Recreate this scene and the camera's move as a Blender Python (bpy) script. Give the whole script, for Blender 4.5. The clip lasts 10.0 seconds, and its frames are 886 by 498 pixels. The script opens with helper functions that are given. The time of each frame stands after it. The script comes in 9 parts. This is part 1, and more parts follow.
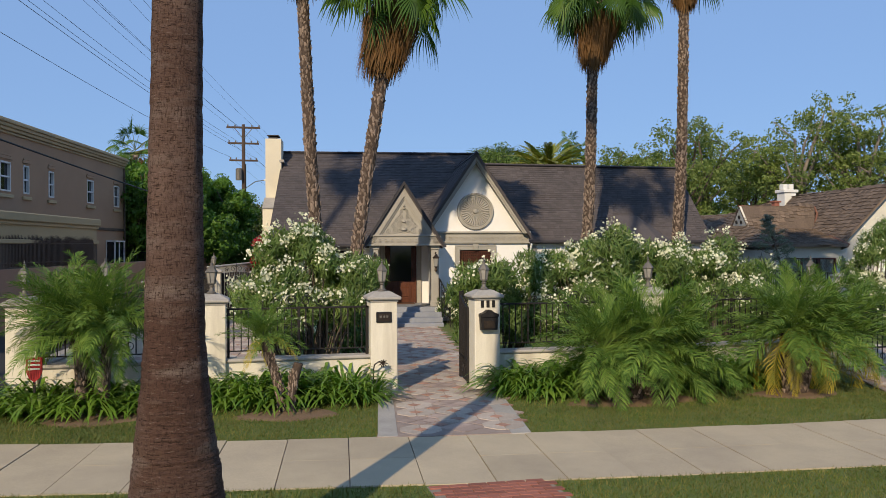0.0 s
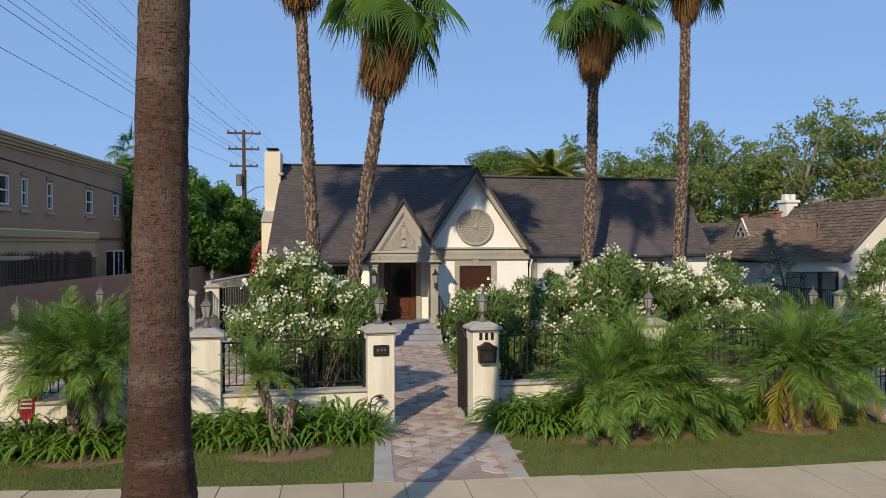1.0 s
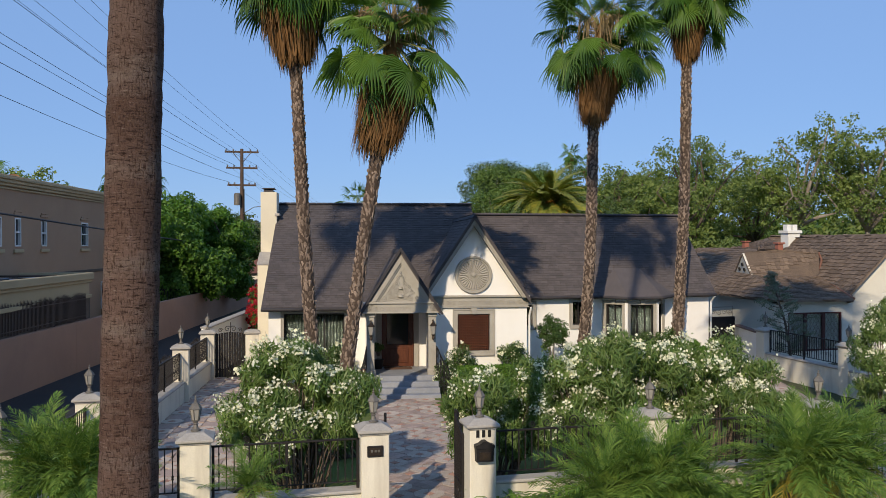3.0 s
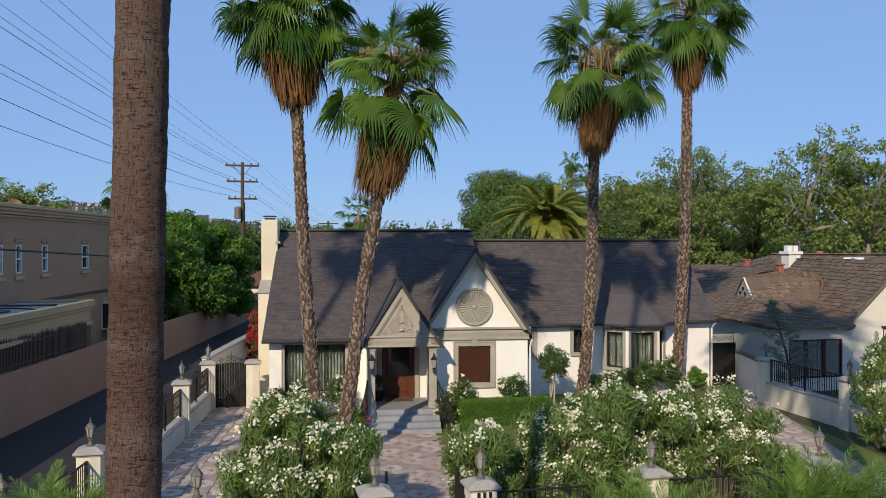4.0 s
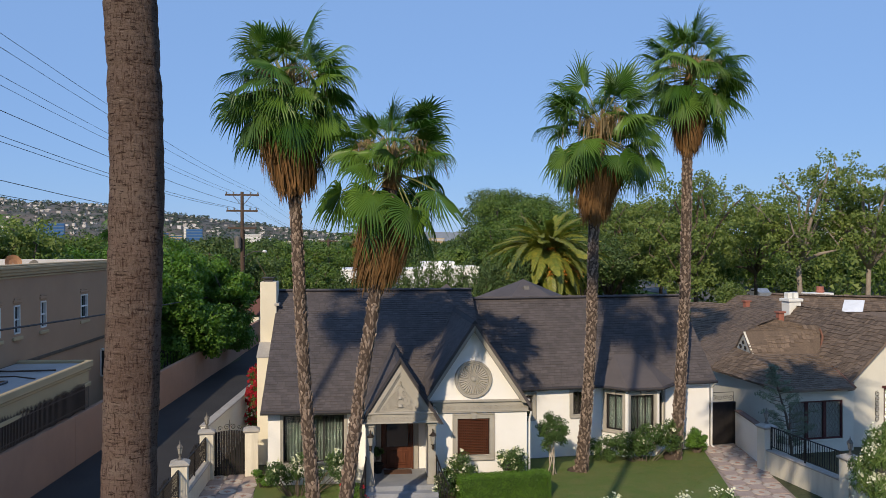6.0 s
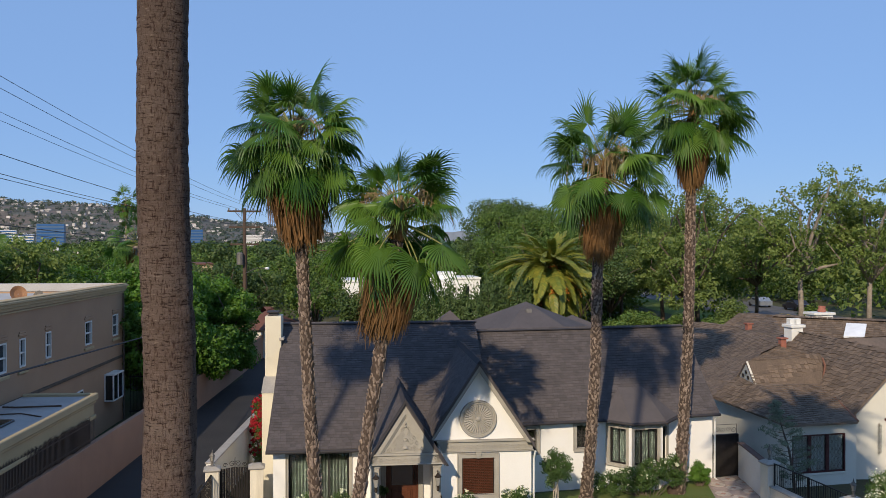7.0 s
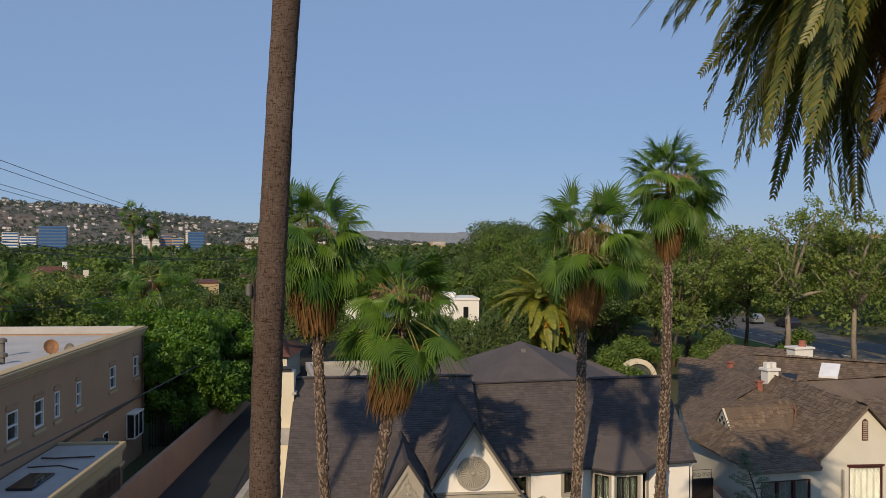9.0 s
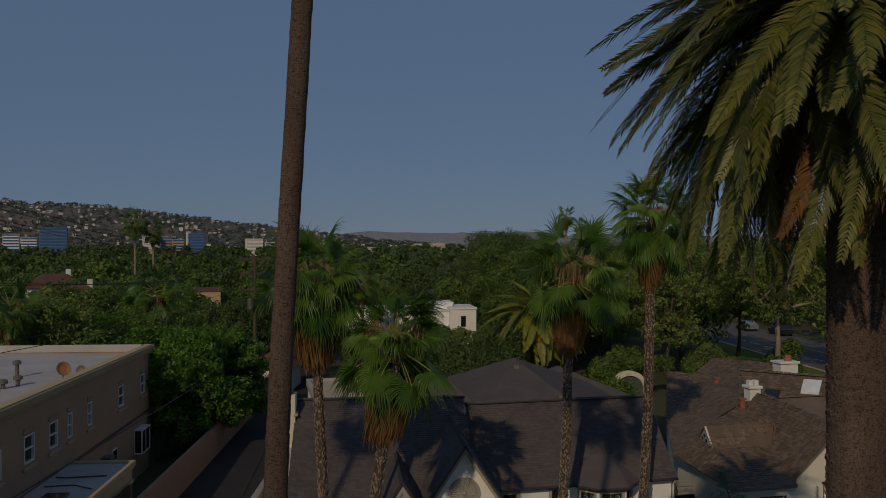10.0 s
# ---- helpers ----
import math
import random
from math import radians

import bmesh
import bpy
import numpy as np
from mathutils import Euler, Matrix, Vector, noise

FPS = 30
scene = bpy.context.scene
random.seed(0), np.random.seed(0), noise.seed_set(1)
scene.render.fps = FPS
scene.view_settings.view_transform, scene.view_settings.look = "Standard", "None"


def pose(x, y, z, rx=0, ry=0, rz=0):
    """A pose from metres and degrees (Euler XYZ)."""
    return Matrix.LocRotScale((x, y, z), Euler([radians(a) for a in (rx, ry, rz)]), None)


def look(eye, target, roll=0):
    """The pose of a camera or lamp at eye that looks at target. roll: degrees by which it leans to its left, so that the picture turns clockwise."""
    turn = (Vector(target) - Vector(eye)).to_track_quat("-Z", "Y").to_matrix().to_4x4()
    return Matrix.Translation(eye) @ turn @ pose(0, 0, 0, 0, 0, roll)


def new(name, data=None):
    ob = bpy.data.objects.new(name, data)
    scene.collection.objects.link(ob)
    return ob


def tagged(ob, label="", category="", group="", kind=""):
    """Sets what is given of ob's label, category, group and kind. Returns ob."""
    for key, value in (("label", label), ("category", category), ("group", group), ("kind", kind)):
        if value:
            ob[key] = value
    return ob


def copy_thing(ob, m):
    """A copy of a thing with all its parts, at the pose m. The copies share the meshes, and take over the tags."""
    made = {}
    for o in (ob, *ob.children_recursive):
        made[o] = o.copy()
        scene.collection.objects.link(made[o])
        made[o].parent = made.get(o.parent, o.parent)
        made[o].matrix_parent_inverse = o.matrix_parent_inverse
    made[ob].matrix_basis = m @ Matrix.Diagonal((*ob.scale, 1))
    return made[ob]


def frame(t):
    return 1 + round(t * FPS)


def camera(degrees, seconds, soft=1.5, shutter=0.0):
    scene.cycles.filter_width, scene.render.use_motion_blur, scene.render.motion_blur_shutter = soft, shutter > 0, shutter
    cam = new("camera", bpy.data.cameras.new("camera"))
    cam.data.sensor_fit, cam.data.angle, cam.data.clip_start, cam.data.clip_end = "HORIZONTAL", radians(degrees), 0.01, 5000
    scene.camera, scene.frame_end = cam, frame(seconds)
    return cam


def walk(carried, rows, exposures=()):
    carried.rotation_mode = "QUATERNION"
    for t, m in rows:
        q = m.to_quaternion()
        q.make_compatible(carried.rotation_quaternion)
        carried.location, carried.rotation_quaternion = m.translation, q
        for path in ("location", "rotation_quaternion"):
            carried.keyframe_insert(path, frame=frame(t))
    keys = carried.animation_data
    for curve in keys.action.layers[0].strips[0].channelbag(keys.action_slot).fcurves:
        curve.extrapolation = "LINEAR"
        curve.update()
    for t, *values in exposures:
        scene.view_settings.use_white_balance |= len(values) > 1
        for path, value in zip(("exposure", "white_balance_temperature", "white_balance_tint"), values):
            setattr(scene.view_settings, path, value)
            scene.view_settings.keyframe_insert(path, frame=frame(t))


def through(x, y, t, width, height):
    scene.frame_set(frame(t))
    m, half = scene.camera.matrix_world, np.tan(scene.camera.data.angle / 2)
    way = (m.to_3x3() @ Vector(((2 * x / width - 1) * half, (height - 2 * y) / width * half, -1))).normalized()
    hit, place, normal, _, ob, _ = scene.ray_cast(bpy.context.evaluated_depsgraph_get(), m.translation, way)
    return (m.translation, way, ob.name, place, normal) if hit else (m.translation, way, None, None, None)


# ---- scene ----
cam = camera(55.5, 10.0, 0.6)
PATH = [
    (0, (-2.997, -0.000, 2.493), (-0.725, 9.738, 2.456), -0.18),
    (0.5, (-2.968, 0.063, 2.738), (-0.700, 9.802, 2.697), -0.12),
    (1, (-2.903, 0.153, 3.043), (-0.647, 9.895, 2.996), -0.12),
    (1.5, (-2.805, 0.282, 3.362), (-0.548, 10.024, 3.315), -0.12),
    (2, (-2.746, 0.396, 3.744), (-0.491, 10.138, 3.691), -0.11),
    (2.5, (-2.745, 0.488, 4.161), (-0.488, 10.230, 4.103), -0.13),
    (4, (-2.755, 0.514, 5.644), (-0.504, 10.257, 5.594), -0.14),
    (4.5, (-2.718, 0.520, 6.181), (-0.467, 10.263, 6.130), -0.16),
    (5, (-2.677, 0.563, 6.745), (-0.424, 10.306, 6.693), -0.14),
    (5.5, (-2.655, 0.595, 7.344), (-0.407, 10.339, 7.292), -0.12),
    (7, (-2.855, 0.535, 9.298), (-0.611, 10.280, 9.240), -0.08),
    (7.5, (-2.956, 0.281, 9.921), (-0.711, 10.026, 9.862), -0.03),
    (8, (-3.114, -0.441, 10.536), (-0.876, 9.305, 10.481), -0.00),
    (8.5, (-3.316, -1.449, 11.201), (-1.077, 8.297, 11.144), -0.01),
    (9, (-3.450, -2.384, 11.872), (-1.215, 7.363, 11.818), -0.02),
    (9.5, (-3.528, -3.240, 12.537), (-1.293, 6.506, 12.485), -0.04),
    (10, (-3.586, -4.224, 13.129), (-1.353, 5.523, 13.075), -0.04),
]
EXPOSURES = [(0, 0.0, 6950, 10), (2.0, 0.0, 6650, 10), (7.5, -0.03, 6650, 10), (8.0, -0.1, 6900, 11), (8.5, -0.2, 7150, 11), (9.0, -0.28, 7600, 12), (9.5, -0.24, 7600, 12), (9.6, -0.45, 7600, 12), (9.7, -0.75, 7600, 12), (9.8, -1.1, 7600, 12), (9.9, -1.42, 7600, 12), (10.0, -1.75, 7600, 12)]
walk(cam, [(t, look(eye, target, roll)) for t, eye, target, roll in PATH], EXPOSURES)

# ---- light: late-morning sun from behind and to one side, clear hazy sky ----
SUN_ELEV, SUN_AZ = radians(28.5), math.atan2(-0.5, -0.866)   # azimuth from +y towards +x
to_sun = Vector((math.sin(SUN_AZ) * math.cos(SUN_ELEV), math.cos(SUN_AZ) * math.cos(SUN_ELEV), math.sin(SUN_ELEV)))
sun_data = bpy.data.lights.new("sun", "SUN")
sun_data.energy, sun_data.angle, sun_data.color = 4.2, radians(0.55), (1.0, 0.85, 0.645)
sun = new("sun", sun_data)
sun.matrix_world = look(to_sun * 60, (0, 0, 0))
world = bpy.data.worlds.new("sky")
scene.world = world
world.use_nodes = True
wn, wl = world.node_tree.nodes, world.node_tree.links
sky = wn.new("ShaderNodeTexSky")
sky.sky_type, sky.sun_disc, sky.sun_elevation, sky.sun_rotation = "NISHITA", False, SUN_ELEV, SUN_AZ
sky.air_density, sky.dust_density, sky.ozone_density, sky.altitude = 1.0, 0.0, 5.0, 80
tint = wn.new("ShaderNodeMix")
tint.data_type, tint.blend_type = "RGBA", "MULTIPLY"
tint.inputs[0].default_value, tint.inputs[7].default_value = 1.0, (0.86, 0.95, 1.10, 1)
wl.new(sky.outputs[0], tint.inputs[6])
haze = wn.new("ShaderNodeMix")
haze.data_type, haze.blend_type = "RGBA", "MIX"
haze.inputs[0].default_value, haze.inputs[7].default_value = 0.74, (2.6, 4.5, 8.35, 1)
wl.new(tint.outputs[2], haze.inputs[6])
wl.new(haze.outputs[2], wn["Background"].inputs[0])
wn["Background"].inputs[1].default_value = 0.1

# ---- mesh tools ----
rng = np.random.default_rng(7)


class Build:
    """Collects vertices and faces of one mesh."""

    def __init__(self):
        self.v, self.f = [], []

    def add(self, verts, faces):
        n = len(self.v)
        self.v += [tuple(p) for p in verts]
        self.f += [tuple(i + n for i in q) for q in faces]
        return self

    def box(self, x0, y0, z0, x1, y1, z1, bevel=0.0, m=None):
        x0, x1, y0, y1, z0, z1 = min(x0, x1), max(x0, x1), min(y0, y1), max(y0, y1), min(z0, z1), max(z0, z1)
        b = min(bevel, (x1 - x0) * 0.45, (y1 - y0) * 0.45, (z1 - z0) * 0.45)
        if b <= 0:
            vs = [(x, y, z) for z in (z0, z1) for y in (y0, y1) for x in (x0, x1)]
            fs = [(0, 2, 3, 1), (4, 5, 7, 6), (0, 1, 5, 4), (2, 6, 7, 3), (0, 4, 6, 2), (1, 3, 7, 5)]
        else:
            vs, idx = [], {}
            for sz in (0, 1):
                for sy in (0, 1):
                    for sx in (0, 1):
                        c = ((x0, x1)[sx], (y0, y1)[sy], (z0, z1)[sz])
                        d = (b if sx == 0 else -b, b if sy == 0 else -b, b if sz == 0 else -b)
                        for a in range(3):
                            p = [c[k] + (0 if k == a else d[k]) for k in range(3)]
                            idx[sx, sy, sz, a] = len(vs)
                            vs.append(tuple(p))
            fs = []
            for a in range(3):
                o1, o2 = (a + 1) % 3, (a + 2) % 3
                for s in (0, 1):
                    q = []
                    for s1, s2 in ((0, 0), (1, 0), (1, 1), (0, 1)):
                        k = [0, 0, 0]
                        k[a], k[o1], k[o2] = s, s1, s2
                        q.append(idx[k[0], k[1], k[2], a])
                    fs.append(tuple(q if s else q[::-1]))
                for s1 in (0, 1):
                    for s2 in (0, 1):
                        k0, k1 = [0, 0, 0], [0, 0, 0]
                        k0[o1] = k1[o1] = s1
                        k0[o2] = k1[o2] = s2
                        k0[a], k1[a] = 0, 1
                        q = [idx[(*k0, o1)], idx[(*k1, o1)], idx[(*k1, o2)], idx[(*k0, o2)]]
                        fs.append(tuple(q if s1 == s2 else q[::-1]))
            for sz in (0, 1):
                for sy in (0, 1):
                    for sx in (0, 1):
                        q = [idx[sx, sy, sz, a] for a in range(3)]
                        fs.append(tuple(q if (sx + sy + sz) % 2 else q[::-1]))
        if m is not None:
            vs = [m @ Vector(p) for p in vs]
        return self.add(vs, fs)

    def prism(self, poly, lo, hi, axis="z"):
        """A polygon pushed along an axis; poly holds the two other coordinates in order."""
        put = {"z": lambda p, k: (p[0], p[1], k), "y": lambda p, k: (p[0], k, p[1]), "x": lambda p, k: (k, p[0], p[1])}[axis]
        n = len(poly)
        vs = [put(p, lo) for p in poly] + [put(p, hi) for p in poly]
        fs = [tuple(range(n))[::-1], tuple(range(n, 2 * n))] + [(i, (i + 1) % n, n + (i + 1) % n, n + i) for i in range(n)]
        return self.add(vs, fs)

    def tube(self, pts, r, n=6, closed=True):
        pts = [Vector(p) for p in pts]
        rs = list(r) if hasattr(r, "__len__") else [r] * len(pts)
        vs, fs = [], []
        side = None
        for i, p in enumerate(pts):
            d = (pts[min(i + 1, len(pts) - 1)] - pts[max(i - 1, 0)]).normalized()
            if side is None:
                side = d.cross(Vector((0, 0, 1)) if abs(d.z) < 0.9 else Vector((1, 0, 0))).normalized()
            side = (side - d * side.dot(d)).normalized()
            up = d.cross(side)
            for k in range(n):
                a = 2 * math.pi * k / n
                vs.append(p + (side * math.cos(a) + up * math.sin(a)) * rs[i])
        for i in range(len(pts) - 1):
            for k in range(n):
                a, b = i * n + k, i * n + (k + 1) % n
                fs.append((a, b, b + n, a + n))
        if closed:
            fs += [tuple(range(n))[::-1], tuple(range(len(vs) - n, len(vs)))]
        return self.add(vs, fs)

    def lathe(self, prof, n=16, at=(0, 0, 0), turn=0.0):
        vs = [(at[0] + r * math.cos(turn + 2 * math.pi * k / n), at[1] + r * math.sin(turn + 2 * math.pi * k / n), at[2] + z) for r, z in prof for k in range(n)]
        fs = [(i * n + k, i * n + (k + 1) % n, (i + 1) * n + (k + 1) % n, (i + 1) * n + k) for i in range(len(prof) - 1) for k in range(n)]
        fs += [tuple(range(n))[::-1], tuple(range((len(prof) - 1) * n, len(prof) * n))]
        return self.add(vs, fs)

    def pierced(self, x0, x1, z0, z1, y0, y1, holes):
        """One connected wall in x-z with openings (x0, x1, z0, z1) right through it."""
        xs = sorted({x0, x1, *[q for h in holes for q in h[:2]]})
        zs = sorted({z0, z1, *[q for h in holes for q in h[2:]]})
        nx, nz = len(xs), len(zs)
        full = lambda i, j: 0 <= i < nx - 1 and 0 <= j < nz - 1 and not any(h[0] < (xs[i] + xs[i + 1]) / 2 < h[1] and h[2] < (zs[j] + zs[j + 1]) / 2 < h[3] for h in holes)
        at = lambda i, j, k: (k * nz + j) * nx + i
        vs = [(x, y, z) for y in (y0, y1) for z in zs for x in xs]
        fs = []
        for i in range(nx - 1):
            for j in range(nz - 1):
                if not full(i, j):
                    continue
                c = [(i, j), (i + 1, j), (i + 1, j + 1), (i, j + 1)]
                fs += [tuple(at(*q, 0) for q in c), tuple(at(*q, 1) for q in c[::-1])]
                for (di, dj), (a, e) in zip(((0, -1), (1, 0), (0, 1), (-1, 0)), ((0, 1), (1, 2), (2, 3), (3, 0))):
                    if not full(i + di, j + dj):
                        fs.append((at(*c[e], 0), at(*c[a], 0), at(*c[a], 1), at(*c[e], 1)))
        used = sorted({q for f in fs for q in f})
        new_i = {q: k for k, q in enumerate(used)}
        return self.add([vs[q] for q in used], [tuple(new_i[q] for q in f) for f in fs])

    def data(self, name, smooth=False):
        me = bpy.data.meshes.new(name)
        me.from_pydata(self.v, [], self.f)
        if smooth:
            me.shade_smooth()
        return me


def quads(name, verts, smooth=False):
    """A mesh of loose leaves, each one face; verts: (leaves, corners, 3)."""
    verts = np.asarray(verts, np.float32)
    n, k = verts.shape[:2]
    me = bpy.data.meshes.new(name)
    me.vertices.add(k * n)
    me.vertices.foreach_set("co", verts.ravel())
    me.loops.add(k * n)
    me.loops.foreach_set("vertex_index", np.arange(k * n, dtype=np.int32))
    me.polygons.add(n)
    me.polygons.foreach_set("loop_start", np.arange(0, k * n, k, dtype=np.int32))
    me.update(calc_edges=True)
    me.validate()
    return me


def base_of(ob):
    p = Vector((0, 0, 0))
    while ob is not None:
        p += ob.location
        ob = ob.parent
    return p


def thing(name, at, label, category, group="", kind=""):
    ob = new(name)
    ob.empty_display_size = 0.2
    ob.location = at
    return tagged(ob, label, category, group, kind)


def part(name, b, material, parent, label="", smooth=False, kind=""):
    """Links a mesh in world places as one part under a thing."""
    me = b.data(name, smooth) if isinstance(b, Build) else b
    off = base_of(parent)
    if off.length > 0:
        me.transform(Matrix.Translation(-off))
    if not me.materials:
        me.materials.append(material)
    ob = new(name, me)
    ob.parent = parent
    return tagged(ob, label, kind=kind)


def piece(name, me, m, parent):
    """One of many alike pieces that share a mesh, at the world pose m."""
    ob = new(name, me)
    ob.parent = parent
    ob.matrix_basis = Matrix.Translation(-base_of(parent)) @ m
    return ob


def solid(name, b, material, label, category, group="", kind="", smooth=False):
    """A thing or a piece of the setting that is one mesh."""
    me = b.data(name, smooth) if isinstance(b, Build) else b
    me.materials.append(material)
    return tagged(new(name, me), label, category, group, kind)


# ---- materials ----
def shader(name):
    m = bpy.data.materials.new(name)
    m.use_nodes = True
    nt = m.node_tree
    return m, nt, nt.nodes, nt.links, nt.nodes["Principled BSDF"]


def mixed(nt, kind, fac, a, b):
    n = nt.nodes.new("ShaderNodeMix")
    n.data_type, n.blend_type = "RGBA", kind
    for key, val in ((0, fac), (6, a), (7, b)):
        if hasattr(val, "is_output"):
            nt.links.new(val, n.inputs[key])
        else:
            n.inputs[key].default_value = val if key == 0 else (*val[:3], 1)
    return n.outputs[2]


def noise_of(nt, scale, detail=4.0, rough=0.6, vec=None, stretch=None):
    n = nt.nodes.new("ShaderNodeTexNoise")
    n.inputs["Scale"].default_value, n.inputs["Detail"].default_value, n.inputs["Roughness"].default_value = scale, detail, rough
    if vec is None:
        vec = nt.nodes.new("ShaderNodeTexCoord").outputs["Object"]
    if stretch:
        mp = nt.nodes.new("ShaderNodeMapping")
        mp.inputs["Scale"].default_value = stretch
        nt.links.new(vec, mp.inputs["Vector"])
        vec = mp.outputs[0]
    nt.links.new(vec, n.inputs["Vector"])
    return n.outputs[0]


def ramp(nt, fac, lo, hi):
    n = nt.nodes.new("ShaderNodeMapRange")
    n.inputs[1].default_value, n.inputs[2].default_value = lo, hi
    n.clamp = True
    nt.links.new(fac, n.inputs[0])
    return n.outputs[0]


def surface(name, col, col2=None, rough=0.8, big=1.2, fine=35.0, bump=0.25, depth=0.01, metal=0.0, grain=0.25, rand=0.0, spec=0.3, stretch=None, island=False, streak=None):
    """Two colours mixed by broad stains, darkened by fine grain, with fine relief."""
    m, nt, nodes, links, bsdf = shader(name)
    col2 = col2 or tuple(c * 0.78 for c in col)
    broad = ramp(nt, noise_of(nt, big, 5.0, 0.65, stretch=stretch), 0.35, 0.68)
    c = mixed(nt, "MIX", broad, col, col2)
    grit = noise_of(nt, fine, 3.0, 0.7, stretch=stretch)
    g = mixed(nt, "MIX", ramp(nt, grit, 0.3, 0.7), (1 - grain,) * 3, (1 + grain * 0.4,) * 3)
    c = mixed(nt, "MULTIPLY", 1.0, c, g)
    if streak:
        s = ramp(nt, noise_of(nt, 2.5, 4.0, 0.6, stretch=(1, 1, 0.12)), 0.52, 0.72)
        c = mixed(nt, "MIX", s, c, streak)
    if rand:
        src = nodes.new("ShaderNodeNewGeometry").outputs["Random Per Island"] if island else nodes.new("ShaderNodeObjectInfo").outputs["Random"]
        v = mixed(nt, "MIX", src, (1 - rand,) * 3, (1 + rand * 0.7,) * 3)
        c = mixed(nt, "MULTIPLY", 1.0, c, v)
    links.new(c, bsdf.inputs["Base Color"])
    bsdf.inputs["Roughness"].default_value, bsdf.inputs["Metallic"].default_value = rough, metal
    bsdf.inputs["Specular IOR Level"].default_value = spec
    if bump:
        bp = nodes.new("ShaderNodeBump")
        bp.inputs["Strength"].default_value, bp.inputs["Distance"].default_value = bump, depth
        links.new(grit, bp.inputs["Height"])
        links.new(bp.outputs[0], bsdf.inputs["Normal"])
    return m


def leafy(name, col, col2, through=0.35, rough=0.5, island=True, big=0.8, spec=0.35, dead=None):
    """Leaves: two greens by leaf and by clump, with light coming through."""
    m, nt, nodes, links, bsdf = shader(name)
    src = nodes.new("ShaderNodeNewGeometry").outputs["Random Per Island"] if island else nodes.new("ShaderNodeObjectInfo").outputs["Random"]
    c = mixed(nt, "MIX", src, col, col2)
    c = mixed(nt, "MULTIPLY", 1.0, c, mixed(nt, "MIX", ramp(nt, noise_of(nt, big, 3.0), 0.35, 0.65), (0.72, 0.75, 0.7), (1.15, 1.12, 1.0)))
    if dead:
        c = mixed(nt, "MIX", ramp(nt, src, 0.93, 0.95), c, dead)
    links.new(c, bsdf.inputs["Base Color"])
    bsdf.inputs["Roughness"].default_value, bsdf.inputs["Specular IOR Level"].default_value = rough, spec
    tr, mx = nodes.new("ShaderNodeBsdfTranslucent"), nodes.new("ShaderNodeMixShader")
    links.new(mixed(nt, "MULTIPLY", 1.0, c, (1.2, 1.35, 0.6)), tr.inputs[0])
    mx.inputs[0].default_value = through
    links.new(bsdf.outputs[0], mx.inputs[1])
    links.new(tr.outputs[0], mx.inputs[2])
    links.new(mx.outputs[0], nodes["Material Output"].inputs[0])
    return m


def glass_like(name, col, rough=0.05):
    """A window pane seen from outside: dark, glossy."""
    m, nt, nodes, links, bsdf = shader(name)
    links.new(mixed(nt, "MIX", noise_of(nt, 1.5), col, tuple(c * 1.6 for c in col)), bsdf.inputs["Base Color"])
    bsdf.inputs["Roughness"].default_value, bsdf.inputs["Specular IOR Level"].default_value = rough, 0.6
    return m


M_STUCCO = surface("stucco_white", (0.83, 0.81, 0.77), (0.78, 0.755, 0.71), 0.9, 0.7, 60, 0.35, 0.006, grain=0.08)
M_GARDENWALL = surface("stucco_warm_white", (0.74, 0.69, 0.57), (0.67, 0.62, 0.51), 0.9, 0.7, 60, 0.35, 0.006, grain=0.1, streak=(0.52, 0.47, 0.38))
M_STUCCO_W = surface("stucco_cool_white", (0.80, 0.79, 0.75), (0.74, 0.72, 0.68), 0.9, 0.7, 60, 0.3, 0.006, grain=0.07)
M_CREAM = surface("stucco_cream", (0.70, 0.64, 0.50), (0.64, 0.58, 0.45), 0.9, 0.7, 60, 0.3, 0.006, grain=0.08)
M_STONE = surface("cast_stone_grey", (0.40, 0.37, 0.32), (0.32, 0.30, 0.26), 0.85, 1.5, 45, 0.4, 0.008, grain=0.18)
M_COPING = surface("coping_grey", (0.42, 0.39, 0.35), (0.33, 0.31, 0.28), 0.85, 2.0, 40, 0.3, 0.006, grain=0.15)
M_SHINGLE = surface("asphalt_shingle_dark", (0.112, 0.096, 0.094), (0.086, 0.075, 0.075), 0.9, 0.6, 90, 0.6, 0.006, grain=0.35, rand=0.17)
M_SHINGLE_I = surface("asphalt_shingle_dark_joined", (0.112, 0.096, 0.094), (0.086, 0.075, 0.075), 0.9, 0.6, 90, 0.6, 0.006, grain=0.35, rand=0.17, island=True)
M_RIDGE = surface("roof_trim_dark", (0.05, 0.046, 0.05), (0.035, 0.033, 0.038), 0.8, 1.0, 60, 0.3, grain=0.2)
M_SHAKE = surface("cedar_shake", (0.20, 0.145, 0.105), (0.14, 0.105, 0.08), 0.9, 1.5, 50, 0.6, 0.01, grain=0.35, rand=0.32, stretch=(1, 0.25, 0.25))
M_SHAKE_I = surface("cedar_shake_joined", (0.20, 0.145, 0.105), (0.14, 0.105, 0.08), 0.9, 1.5, 50, 0.6, 0.01, grain=0.35, rand=0.32, stretch=(1, 0.25, 0.25), island=True)
M_IRON = surface("black_iron", (0.022, 0.020, 0.020), (0.035, 0.030, 0.028), 0.55, 6, 80, 0.2, 0.002, metal=0.4, grain=0.3)
M_BRONZE = surface("dark_bronze", (0.07, 0.05, 0.035), (0.04, 0.03, 0.025), 0.5, 8, 80, 0.2, 0.002, metal=0.6, grain=0.3)
